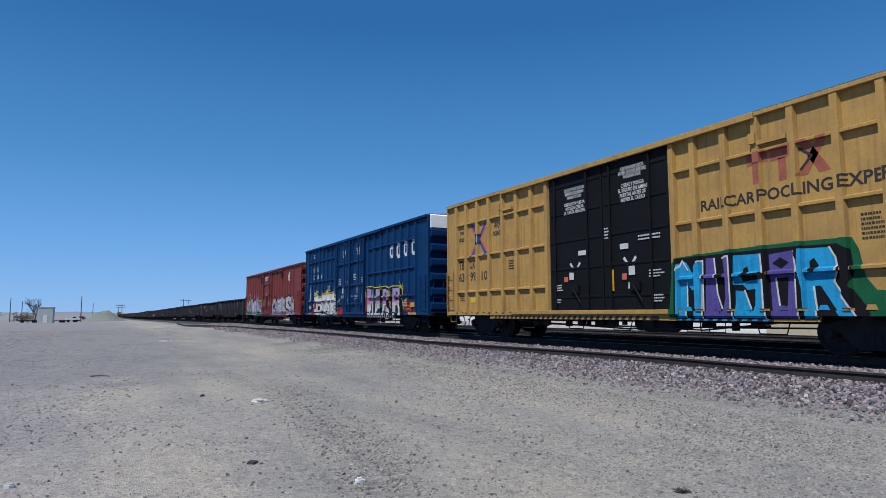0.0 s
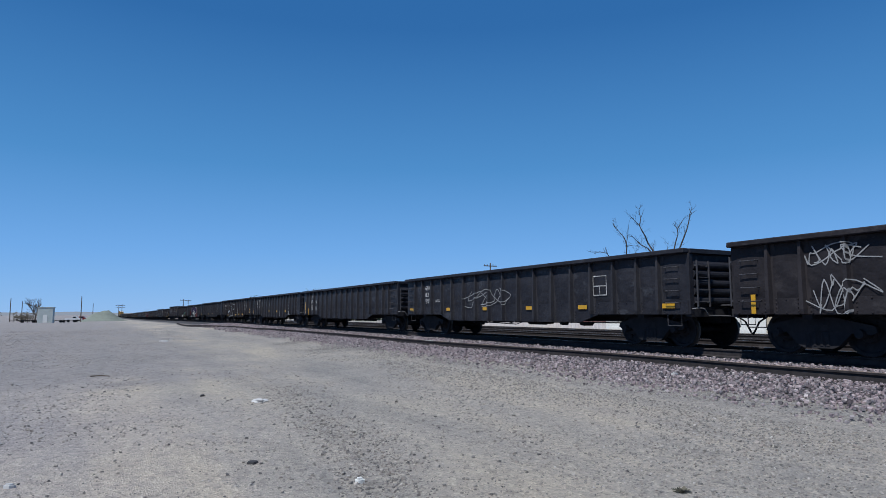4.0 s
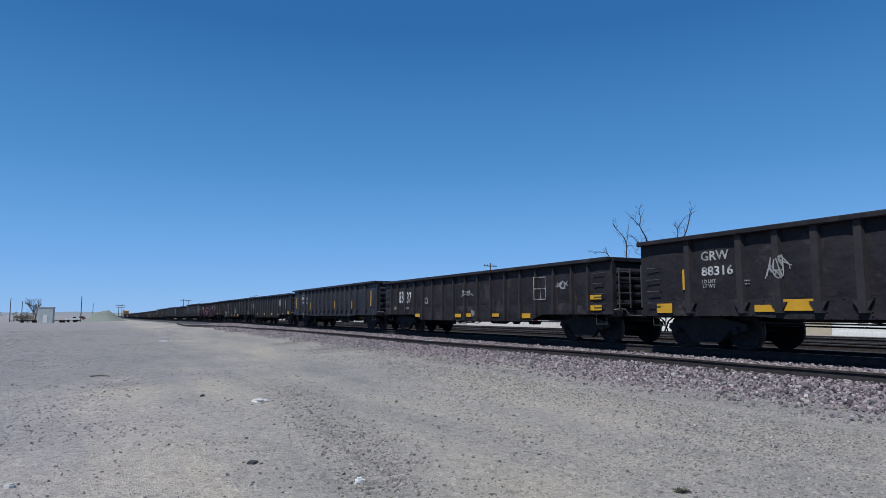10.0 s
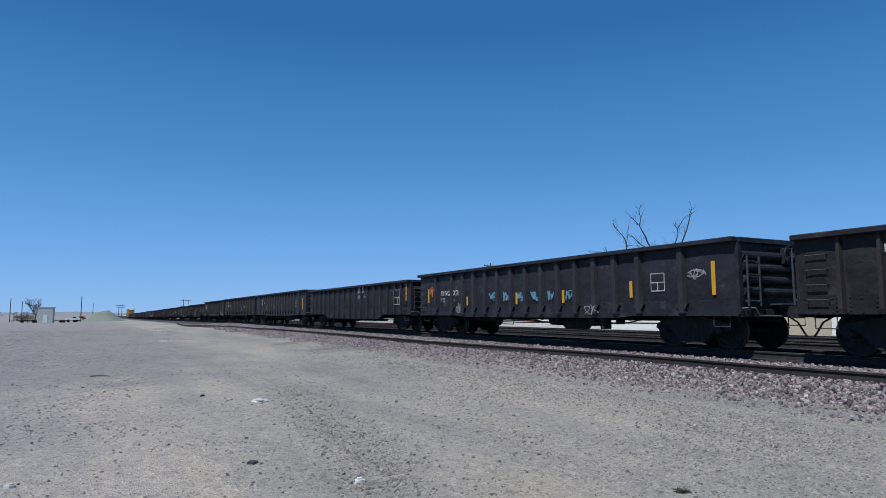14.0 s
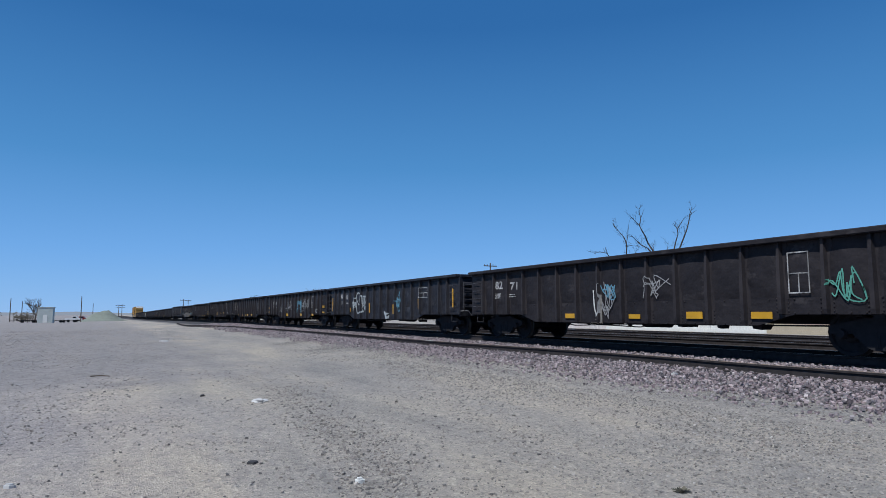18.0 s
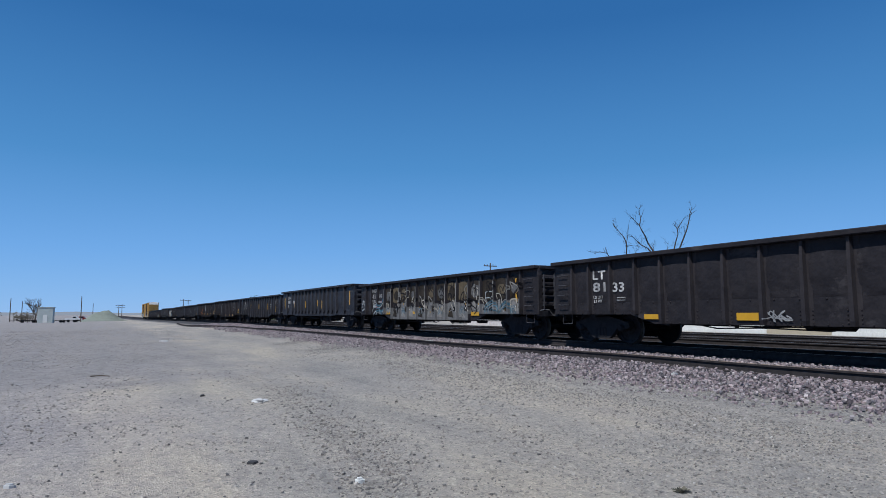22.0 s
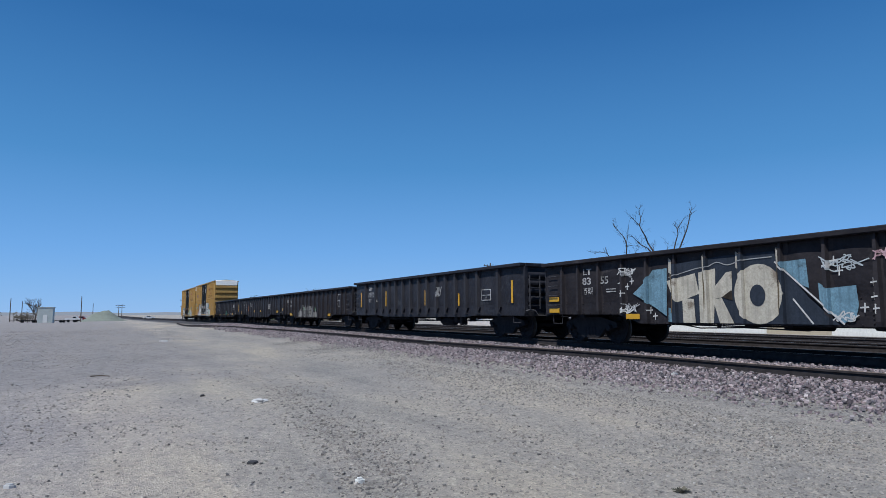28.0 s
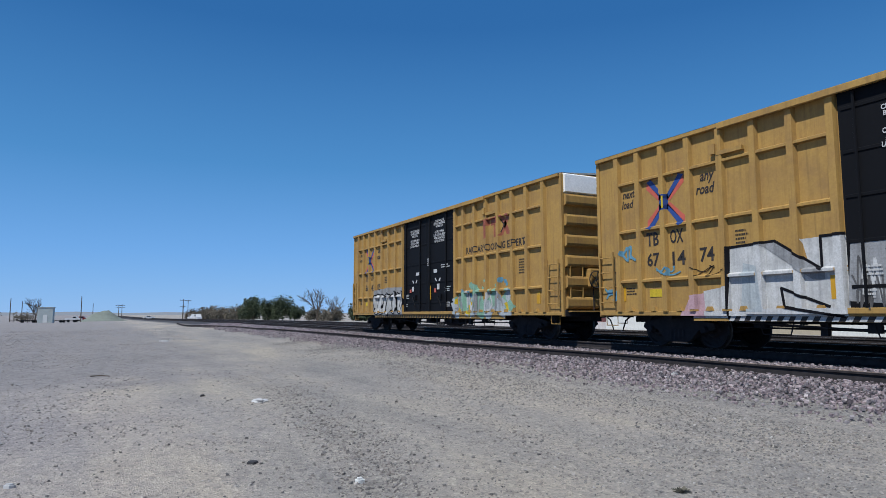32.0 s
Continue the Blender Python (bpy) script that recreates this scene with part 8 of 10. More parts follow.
dress(1, texts=[('MKC', -6.56, -5.85, 1.98, 2.19), ('27', -5.47, -4.95, 1.66, 1.93), ('41', -6.57, -6.06, 1.68, 1.94)], reflectors=[(6.98, 7.25, 1.41, 1.95), (4.04, 4.56, 0.88, 1.02), (1.24, 1.73, 0.92, 1.05), (-0.67, -0.21, 0.96, 1.11), (1.24, 1.73, 0.85, 1.0), (-0.67, -0.21, 0.93, 1.05), (-4.41, -3.89, 1.01, 1.13), (-7.22, -6.94, 1.46, 2.03)], rings=[(5.99, 6.35, 0.98, 1.18)], signs=[(4.89, 5.4, 1.7, 2.03)])
dress(2, tags=[(-6.53, -4.97, 1.77, 2.24), (-6.4, -4.99, 0.82, 1.69), (-2.77, -1.31, 1.63, 2.11), (-0.39, 0.46, 1.31, 1.77)], reflectors=[(-7.9, -7.49, 0.86, 1.28), (-4.47, -3.91, 1.0, 1.15), (1.19, 1.7, 0.99, 1.14), (4.04, 4.51, 1.02, 1.16)], whites=[(2.12, 2.68, 0.93, 1.04)], blue_tags=[(3.93, 4.72, 1.16, 2.06)], signs=[(5.0, 5.47, 1.42, 2.06)], orange_tags=[(5.85, 6.52, 1.27, 1.7)])
dress(4, texts=[('GRW', -6.34, -5.77, 1.91, 2.17), ('870', -6.36, -5.81, 1.58, 1.84), ('48', -5.3, -4.92, 1.55, 1.82)], reflectors=[(-7.81, -7.62, 0.88, 1.76), (-7.11, -6.94, 0.83, 1.27)], lines=[(-6.31, -5.81, 1.15, 1.48), (-5.32, -4.8, 1.13, 1.46)])
dress(5, texts=[('GRW', -6.42, -4.89, 1.97, 2.2), ('875', -6.43, -5.73, 1.7, 1.97), ('57', -5.32, -4.87, 1.72, 1.97)], reflectors=[(-1.5, -1.07, 1.08, 1.24), (1.27, 1.71, 1.05, 1.19), (4.03, 4.55, 1.02, 1.19), (-7.91, -7.42, 0.95, 1.21)], signs=[(5.02, 5.59, 1.32, 1.75)], tags=[(2.22, 2.67, 0.72, 1.07), (-4.4, -3.96, 1.46, 2.07), (-1.39, -1.13, 1.57, 1.84)], lines=[(5.01, 5.56, 0.94, 1.14)])
dress(6, texts=[('82', -6.46, -6.04, 1.67, 1.99), ('14', -5.65, -5.3, 1.67, 2.0)], reflectors=[(7.54, 8.0, 1.26, 1.44), (7.47, 7.95, 1.0, 1.14), (3.87, 4.4, 0.79, 0.94), (2.0, 2.49, 0.79, 0.92), (0.18, 0.69, 0.75, 0.88), (2.06, 2.57, 0.72, 0.87), (-4.58, -4.02, 0.69, 0.85), (-7.93, -7.57, 1.36, 1.5), (-7.94, -7.58, 1.12, 1.26), (-4.49, -4.01, 0.74, 0.87)], signs=[(4.79, 5.35, 1.37, 2.14)], tags=[(5.62, 6.52, 1.07, 2.07), (0.92, 1.68, 0.64, 1.58)], outlines=[(-3.72, -0.37, 0.59, 2.0)])
dress(7, signs=[(4.99, 5.5, 1.3, 2.12)], reflectors=[(4.05, 4.44, 0.95, 1.08), (1.07, 1.5, 1.0, 1.12), (-1.61, -1.14, 0.99, 1.12), (-3.09, -2.51, 0.95, 1.1)])
dress(9, signs=[(4.8, 5.34, 1.32, 2.06)], green_tags=[(3.76, 4.46, 1.08, 1.74), (5.84, 6.36, 1.17, 1.52)], reflectors=[(3.88, 4.4, 0.75, 0.93), (6.78, 7.16, 1.17, 1.3), (6.77, 7.15, 0.91, 1.04), (2.0, 2.46, 0.82, 0.94), (-4.58, -4.15, 0.79, 0.94), (0.19, 0.67, 0.77, 0.91)], lines=[(-6.61, -6.07, 1.58, 2.12)])
dress(10, reflectors=[(7.36, 7.49, 1.48, 2.41), (3.5, 3.84, 0.98, 1.15), (-4.1, -3.28, 0.92, 1.16), (1.87, 2.28, 0.97, 1.12)], signs=[(5.79, 6.48, 0.97, 1.79)], whites=[(-0.16, -0.02, 0.86, 2.21)], tags=[(2.39, 2.98, 1.57, 2.36)])
dress(11, texts=[('83', -6.73, -6.15, 1.34, 1.99), ('37', -5.65, -5.09, 1.32, 1.93)], signs=[(4.68, 5.19, 1.34, 2.06)], reflectors=[(7.35, 7.83, 1.28, 1.41), (7.33, 7.81, 0.96, 1.11), (3.79, 4.28, 0.72, 0.88), (1.92, 2.37, 0.76, 0.88), (-0.13, 0.26, 0.75, 0.89), (-4.64, -4.17, 0.73, 0.88), (-0.87, -0.37, 0.73, 0.87)], tags=[(5.72, 6.37, 1.64, 1.88), (-0.26, 0.59, 1.54, 1.81), (0.43, 0.69, 0.7, 1.02)], rings=[(-3.84, -3.14, 1.07, 1.83)])
dress(12, texts=[('GRW', -5.93, -5.31, 2.18, 2.39), ('891', -5.95, -5.26, 1.85, 2.12), ('60', -4.83, -4.36, 1.84, 2.07)], reflectors=[(7.4, 7.62, 1.22, 2.2), (4.46, 4.6, 1.18, 1.64), (1.28, 1.41, 1.23, 1.68), (4.53, 4.68, 1.18, 1.68), (1.25, 1.48, 1.15, 1.68), (-1.11, -0.98, 1.19, 1.65), (-7.61, -7.4, 1.18, 2.17), (-4.0, -3.82, 1.12, 1.65)], whites=[(4.05, 4.12, 0.74, 1.14)], lines=[(-5.7, -5.38, 0.82, 0.98)])
dress(13, texts=[('8190', -6.26, -5.09, 1.42, 1.87)], whites=[(4.77, 5.49, 1.52, 2.03)], reflectors=[(7.51, 7.95, 0.87, 1.1), (4.31, 4.72, 0.82, 0.96), (1.98, 2.46, 0.82, 0.98), (-3.6, -2.99, 0.79, 0.94), (-0.74, -0.24, 0.8, 0.97), (-8.04, -7.46, 0.88, 1.13)], rings=[(5.87, 6.22, 0.83, 1.13)], tags=[(6.74, 7.13, 1.36, 2.08)])
dress(14, reflectors=[(0.27, 0.8, 0.68, 0.85), (2.11, 2.61, 0.69, 0.85), (3.99, 4.53, 0.71, 0.87), (-7.93, -7.49, 1.26, 1.41), (-7.94, -7.51, 0.95, 1.13), (-4.38, -3.85, 0.7, 0.88)], blue_tags=[(2.81, 3.66, 0.83, 1.75)], signs=[(4.91, 5.43, 1.27, 2.08)])
dress(15, whites=[(4.79, 5.28, 1.38, 2.13)], tags=[(5.66, 6.29, 0.82, 2.09), (3.48, 4.46, 1.56, 2.0)], reflectors=[(7.44, 7.9, 0.9, 1.16)])
dress(17, texts=[('879', 1.21, 2.3, 1.98, 2.42)], reflectors=[(7.72, 7.95, 1.38, 2.45)], signs=[(6.58, 7.07, 1.33, 2.04)])
dress(19, texts=[('GRW', -6.53, -5.84, 2.05, 2.29), ('88', -6.43, -5.89, 1.67, 1.96), ('79', -5.42, -4.93, 1.63, 1.9)], reflectors=[(-5.51, -5.17, 1.24, 2.01), (-1.25, -1.11, 1.34, 1.82), (2.05, 2.22, 1.31, 1.66), (4.32, 4.42, 1.16, 1.49), (-7.7, -7.52, 1.42, 2.3), (-4.61, -4.45, 1.3, 1.79), (-1.16, -1.06, 1.34, 1.81)], tags=[(3.45, 4.0, 1.52, 1.76)])
dress(20, texts=[('GRW', -6.54, -5.76, 1.97, 2.26), ('880', -6.55, -5.88, 1.66, 1.94), ('90', -5.35, -4.85, 1.65, 1.92)], reflectors=[(7.05, 7.55, 0.78, 1.02), (1.46, 1.96, 0.78, 0.92), (-1.81, -1.36, 0.8, 0.93), (-7.44, -6.9, 0.77, 0.98)], tags=[(5.82, 6.91, 0.8, 1.32)], lines=[(6.3, 6.91, 0.93, 1.19)])
dress(21, texts=[('82', -6.56, -6.03, 1.73, 2.06), ('71', -5.52, -5.04, 1.68, 1.99)], reflectors=[(7.38, 7.9, 1.75, 1.9), (7.36, 7.89, 1.39, 1.54), (3.96, 4.47, 0.75, 0.9), (2.18, 2.66, 0.74, 0.91), (0.23, 0.65, 0.73, 0.85), (-2.48, -2.0, 0.73, 0.87)], signs=[(4.88, 5.32, 1.29, 2.13)], green_tags=[(5.7, 6.48, 1.09, 1.78)], tags=[(0.81, 1.65, 1.26, 1.87), (-0.96, -0.27, 0.73, 1.78)], whites=[(-0.91, -0.82, 0.61, 1.41)], blue_tags=[(-0.81, -0.16, 1.25, 1.78)])
dress(22, texts=[('41', -6.31, -5.95, 1.77, 2.06), ('12', -5.35, -5.01, 1.71, 1.99)], reflectors=[(7.67, 7.83, 1.05, 1.96), (4.45, 4.57, 1.09, 1.53), (-1.64, -1.53, 0.94, 1.45), (1.56, 1.68, 0.87, 1.34), (-7.92, -7.75, 0.82, 2.06), (-4.7, -4.61, 1.01, 1.23)], signs=[(4.67, 5.39, 1.6, 2.04)], blue_tags=[(1.95, 2.57, 1.05, 2.0)])
dress(23, texts=[('83', -6.28, -5.75, 1.63, 1.94), ('49', -5.48, -4.91, 1.6, 1.89)], tags=[(2.6, 3.25, 1.01, 1.76), (3.43, 4.26, 1.18, 1.72), (-3.75, -2.96, 1.0, 1.62), (-1.83, -1.06, 1.09, 1.83), (-0.96, -0.25, 1.08, 1.89), (2.88, 3.67, 1.3, 2.02), (3.79, 4.61, 1.27, 2.03)], reflectors=[(7.47, 7.92, 1.28, 1.43), (7.45, 7.91, 0.94, 1.06), (-2.18, -1.44, 0.72, 0.92), (2.15, 2.67, 0.74, 0.91), (5.06, 5.45, 0.76, 0.9), (-7.9, -7.42, 1.31, 1.47), (-7.91, -7.43, 0.98, 1.15)], blue_tags=[(1.16, 1.85, 0.97, 1.99), (1.93, 2.63, 0.96, 1.94)], signs=[(4.96, 5.43, 1.3, 2.07)], rings=[(5.98, 6.24, 0.96, 1.22)])
dress(24, texts=[('LT', -6.48, -5.84, 1.86, 2.11), ('83', -6.49, -5.85, 1.5, 1.82), ('97', -5.52, -4.93, 1.51, 1.82)], signs=[(4.81, 5.35, 1.26, 1.84)], reflectors=[(1.97, 2.52, 0.72, 0.89), (-0.07, 0.41, 0.71, 0.89), (-4.5, -3.92, 0.76, 0.89), (-2.6, -2.08, 0.7, 0.85), (-0.7, -0.17, 0.69, 0.85), (2.13, 2.64, 0.69, 0.87), (-7.83, -7.42, 1.32, 1.51), (-7.85, -7.44, 0.93, 1.15)])
dress(25, signs=[(4.86, 5.35, 1.28, 2.12)], reflectors=[(2.88, 3.37, 0.99, 1.15), (1.06, 1.5, 1.0, 1.15), (-1.85, -1.33, 0.85, 1.13), (-8.0, -7.55, 0.98, 1.18), (-3.5, -2.95, 0.9, 1.19), (-1.58, -1.12, 0.73, 1.15)], rings=[(5.86, 6.18, 0.92, 1.18)], tags=[(-3.57, -2.9, 1.29, 1.63)], lines=[(-6.47, -5.24, 1.6, 1.91), (-5.05, -3.98, 1.61, 1.89)])
dress(26, texts=[('LT', -6.42, -5.83, 1.83, 2.12), ('81', -6.43, -5.84, 1.47, 1.79), ('33', -5.61, -5.12, 1.45, 1.76)], signs=[(4.83, 5.37, 1.23, 1.76)], reflectors=[(7.49, 7.98, 1.25, 1.41), (7.41, 7.93, 0.93, 1.08), (3.96, 4.43, 0.73, 0.88), (2.04, 2.56, 0.72, 0.89), (-4.42, -3.93, 0.72, 0.85), (-1.62, -1.07, 0.71, 0.88), (2.17, 2.69, 0.71, 0.87)], tags=[(-0.93, -0.18, 0.66, 0.93)])
dress(28, texts=[('GRW', -6.66, -5.81, 1.96, 2.22), ('880', -6.61, -5.82, 1.63, 1.92), ('44', -5.24, -4.69, 1.65, 1.9)], reflectors=[(7.52, 7.67, 1.35, 2.27), (4.18, 4.36, 1.32, 1.82), (1.17, 1.34, 1.39, 1.82), (-4.64, -4.48, 1.4, 1.81), (-1.73, -1.57, 1.33, 1.77), (2.16, 2.29, 1.23, 1.75), (-7.51, -7.3, 1.21, 2.22)])
dress(29, texts=[('GRW', -6.57, -5.93, 1.86, 2.09), ('675', -6.57, -5.94, 1.64, 1.86), ('34', -5.51, -5.02, 1.63, 1.88)], reflectors=[(6.75, 7.03, 1.05, 1.55), (3.83, 3.99, 1.28, 1.76), (0.2, 0.39, 1.3, 1.75), (-3.35, -3.22, 1.36, 1.82), (-7.71, -7.62, 1.06, 1.56), (-7.52, -7.43, 1.05, 1.56)], signs=[(4.87, 5.34, 1.32, 1.69)], lines=[(6.78, 7.11, 1.55, 2.08)])
dress(30, texts=[('LT', -6.25, -5.76, 1.92, 2.16), ('80', -6.27, -5.77, 1.64, 1.9), ('78', -5.3, -4.81, 1.62, 1.86)], reflectors=[(7.4, 7.88, 1.27, 1.41), (7.39, 7.86, 1.04, 1.14), (-0.69, -0.16, 0.71, 0.88), (2.14, 2.66, 0.71, 0.87), (4.09, 4.5, 0.72, 0.87), (-7.95, -7.5, 1.42, 1.55), (-7.95, -7.5, 1.18, 1.31), (-4.32, -3.72, 0.73, 0.9)], signs=[(4.8, 5.38, 1.28, 2.04)])
dress(31, reflectors=[(7.49, 7.9, 1.2, 1.37), (7.47, 7.88, 0.95, 1.12), (4.82, 5.32, 1.0, 1.17), (2.01, 2.51, 0.88, 1.08), (-1.06, -0.64, 0.92, 1.09)], signs=[(4.85, 5.27, 1.57, 1.87)], orange_tags=[(-4.42, -2.46, 0.86, 1.88)], tags=[(-0.12, 0.59, 1.01, 2.15)])
dress(33, texts=[('GRW', -6.41, -5.82, 1.95, 2.15), ('873', -6.43, -5.83, 1.66, 1.9), ('43', -5.43, -4.97, 1.59, 1.82)], reflectors=[(-8.01, -7.58, 1.01, 1.17), (-5.83, -5.43, 0.8, 0.97), (-4.33, -3.82, 0.95, 1.12)], lines=[(-6.4, -5.86, 1.17, 1.56)])
dress(34, signs=[(4.67, 5.21, 1.38, 2.09)], orange_tags=[(5.67, 6.3, 1.28, 2.04)], reflectors=[(4.11, 4.56, 1.02, 1.16)])
dress(35, texts=[('GRW', -6.26, -5.7, 2.09, 2.31), ('89101', -6.27, -5.27, 1.73, 2.04)], reflectors=[(7.48, 7.62, 1.18, 2.11), (3.66, 3.79, 1.19, 1.69), (0.53, 0.82, 1.25, 1.93), (-2.73, -2.51, 1.26, 1.92), (-3.94, -3.7, 1.27, 2.01), (-7.42, -7.26, 1.2, 2.08), (-3.67, -3.54, 1.33, 2.0)], signs=[(5.5, 6.13, 1.38, 1.77)], tags=[(1.76, 2.27, 1.56, 2.03)])
dress(36, texts=[('LT', -6.41, -6.04, 2.0, 2.21), ('82', -6.42, -5.97, 1.73, 1.97), ('32', -5.46, -5.05, 1.68, 1.91)], signs=[(5.83, 6.33, 1.35, 2.06)], reflectors=[(3.9, 4.37, 0.75, 0.9), (-5.51, -4.81, 0.77, 0.94), (-7.9, -7.56, 1.14, 1.37)])
dress(37, texts=[('MKC', -6.4, -5.7, 1.95, 2.17), ('4050', -6.42, -5.61, 1.66, 1.9)], signs=[(4.75, 5.27, 1.31, 1.71)], reflectors=[(7.37, 7.92, 0.97, 1.17), (0.95, 1.6, 1.06, 1.23), (-1.7, -1.03, 1.05, 1.24), (1.25, 1.72, 0.99, 1.15), (-1.64, -1.01, 1.02, 1.18), (-7.91, -7.35, 0.93, 1.2)], tags=[(-3.62, -2.44, 1.55, 1.95), (-5.42, -4.71, 1.17, 1.97), (-7.83, -7.38, 1.63, 2.03)], orange_tags=[(-4.38, -3.77, 0.93, 1.79)])
dress(38, texts=[('MKC', -6.59, -4.77, 1.89, 2.13), ('40', -6.61, -6.0, 1.57, 1.84), ('57', -5.5, -4.96, 1.56, 1.81)], reflectors=[(7.45, 7.61, 1.06, 1.96), (3.75, 4.3, 0.83, 0.97), (0.93, 1.39, 0.79, 0.94), (-1.99, -1.39, 0.82, 0.95), (-7.92, -7.69, 0.82, 1.46), (-4.66, -4.01, 0.74, 0.9), (-1.69, -1.19, 0.76, 0.89)], signs=[(4.43, 5.01, 1.44, 1.85), (4.74, 5.23, 1.59, 1.92)], whites=[(2.73, 3.41, 0.82, 0.98)], green_tags=[(-0.09, 1.13, 0.82, 1.18)], rings=[(5.75, 6.01, 0.94, 1.15)], lines=[(-6.62, -6.02, 1.21, 1.48)])


def common(n, seed):
    """Marks of a car that is only seen far off or half hidden."""
    rnd = random.Random(seed)
    dress(n, texts=[("GRW" if seed % 2 else "LT", -6.3, -5.8, 1.9, 2.12), ("8" + "1379"[seed % 4], -6.3, -5.9, 1.6, 1.82)],
          reflectors=[(x, x + 0.4, 1.0, 1.12) for x in (-7.9, -4.3, -1.3, 1.4, 4.1, 7.4)], signs=[(4.8, 5.35, 1.4, 1.95)], tags=[(rnd.uniform(-3, 0), rnd.uniform(0.4, 1.0), 1.1, 1.8)])


bold(["FOREVER"] + ["8" + c for c in "1379"] + ["93", "88316", "89202", "55", "MKC", "41", "09", "57"])
common(3, 1)
common(32, 6)
dress(8, texts=[("GRW", -6.62, -6.0, 2.02, 2.24), ("873", -6.62, -5.9, 1.66, 1.94), ("93", -5.35, -4.95, 1.7, 1.95)], reflectors=[(-7.85, -7.4, 0.98, 1.18), (-4.6, -4.15, 0.95, 1.1), (-1.55, -1.1, 0.9, 1.04), (1.2, 1.7, 0.86, 1.0), (4.0, 4.5, 0.85, 1.0), (5.9, 6.4, 0.98, 1.12), (7.5, 8.0, 0.95, 1.15)],
      signs=[(4.9, 5.5, 1.3, 1.72)], lines=[(6.85, 7.2, 1.6, 2.1)])
dress(10, texts=[("GRW", -6.3, -5.45, 2.1, 2.36), ("88316", -6.3, -5.35, 1.74, 2.0)], reflectors=[(-7.7, -7.2, 0.88, 1.12), (-6.75, -6.65, 1.45, 1.95), (-4.7, -4.2, 0.9, 1.05)], tags=[(-4.6, -4.0, 1.6, 2.1)])
dress(16, texts=[("89202", -6.25, -4.55, 1.6, 1.85)], reflectors=[(-7.4, -7.25, 1.35, 1.95), (-4.0, -3.88, 1.2, 1.55), (-0.6, -0.48, 1.2, 1.6), (1.95, 2.08, 1.2, 1.6), (4.85, 5.0, 1.3, 1.75), (7.5, 7.7, 1.3, 2.1)], signs=[(5.65, 6.1, 1.45, 1.9)],
      blue_tags=[(-2.3, -1.85, 1.35, 1.65), (-1.4, -1.0, 1.35, 1.65), (-0.5, -0.1, 1.3, 1.6), (0.3, 0.75, 1.3, 1.6), (1.2, 1.6, 1.3, 1.6), (2.15, 2.5, 1.3, 1.6)], tags=[(6.85, 7.5, 1.65, 1.95), (3.0, 3.6, 0.85, 1.15), (-4.9, -4.3, 0.9, 1.3)], orange_tags=[(-7.2, -6.8, 1.6, 2.0)])
dress(18, texts=[("GRW", -6.0, -5.4, 2.0, 2.2)], reflectors=[(x, x + 0.11, 1.25, 1.65) for x in (-6.8, -3.9, -1.3, 1.4, 4.0)] + [(7.45, 7.6, 1.2, 2.0)], signs=[(5.5, 6.0, 1.45, 1.85)])
dress(27, lines=[(-6.3, -5.9, 1.4, 1.6)], texts=[("MKC", -6.59, -5.75, 1.98, 2.19), ("41", -6.49, -6.04, 1.66, 1.92), ("09", -5.55, -5.11, 1.66, 1.92)], reflectors=[(-4.6, -4.1, 0.85, 1.0), (-1.75, -1.2, 0.86, 1.0), (1.15, 1.7, 1.0, 1.14), (3.9, 4.5, 0.8, 0.95), (6.95, 7.1, 1.3, 2.1)], tags=[(-7.9, -7.6, 1.35, 1.65)])
dress(34, texts=[("LT", -6.35, -5.95, 2.0, 2.2), ("83", -6.4, -5.98, 1.7, 1.95), ("55", -5.6, -5.25, 1.7, 1.95)], reflectors=[(-8.0, -7.5, 1.25, 1.38), (-8.0, -7.5, 0.9, 1.04), (-4.6, -4.1, 0.72, 0.86)], tags=[(-4.75, -4.2, 1.85, 2.1), (-4.7, -4.1, 0.9, 1.15)])


def mural_cell(n):
    return Paint(gon_cells(KIND.get(n, ("a", 0))[0], top_of(n)))


# violet and black mural with broken white edges
p = mural_cell(8)
p.area([(-4.82, 1.4), (-4.32, 1.9), (-3.87, 1.98), (-3.79, 0.78), (-4.1, 0.86), (-4.8, 0.87)], M["s_blood"])
p.area([(1.7, 1.18), (2.02, 1.13), (2.67, 1.62), (3.53, 1.65), (3.52, 0.62), (1.74, 0.62)], M["s_blood"])
drips(p, 2.4, 3.7, 1.25, [M["s_blood"]], 43, 14, 0.22)
drips(p, -5.2, -4.2, 1.2, [M["s_blood"]], 44, 10, 0.15)
p.layer += 1
p.area([(-3.77, 1.68), (-2.1, 1.44), (-0.91, 1.5), (0.16, 1.33), (1.6, 1.34), (1.96, 1.1), (1.74, 0.62), (-3.62, 0.62)], M["s_black"])
p.layer += 1
p.area([(-3.59, 2.05), (-2.57, 2.08), (-2.24, 2.18), (-1.18, 2.04), (-0.61, 2.07), (-0.08, 2.04), (0.44, 2.13), (0.93, 2.15), (1.4, 1.99), (1.63, 2.09), (1.85, 2.07), (2.51, 1.62), (1.96, 1.1), (1.6, 1.34), (0.91, 1.44), (0.41, 1.29), (-0.1, 1.39), (-0.5, 1.48), (-1.05, 1.54), (-1.8, 1.43), (-2.43, 1.16), (-3.2, 1.5), (-3.6, 1.37)], M["s_dusk"])
p.layer += 1
wh = M["s_white"]
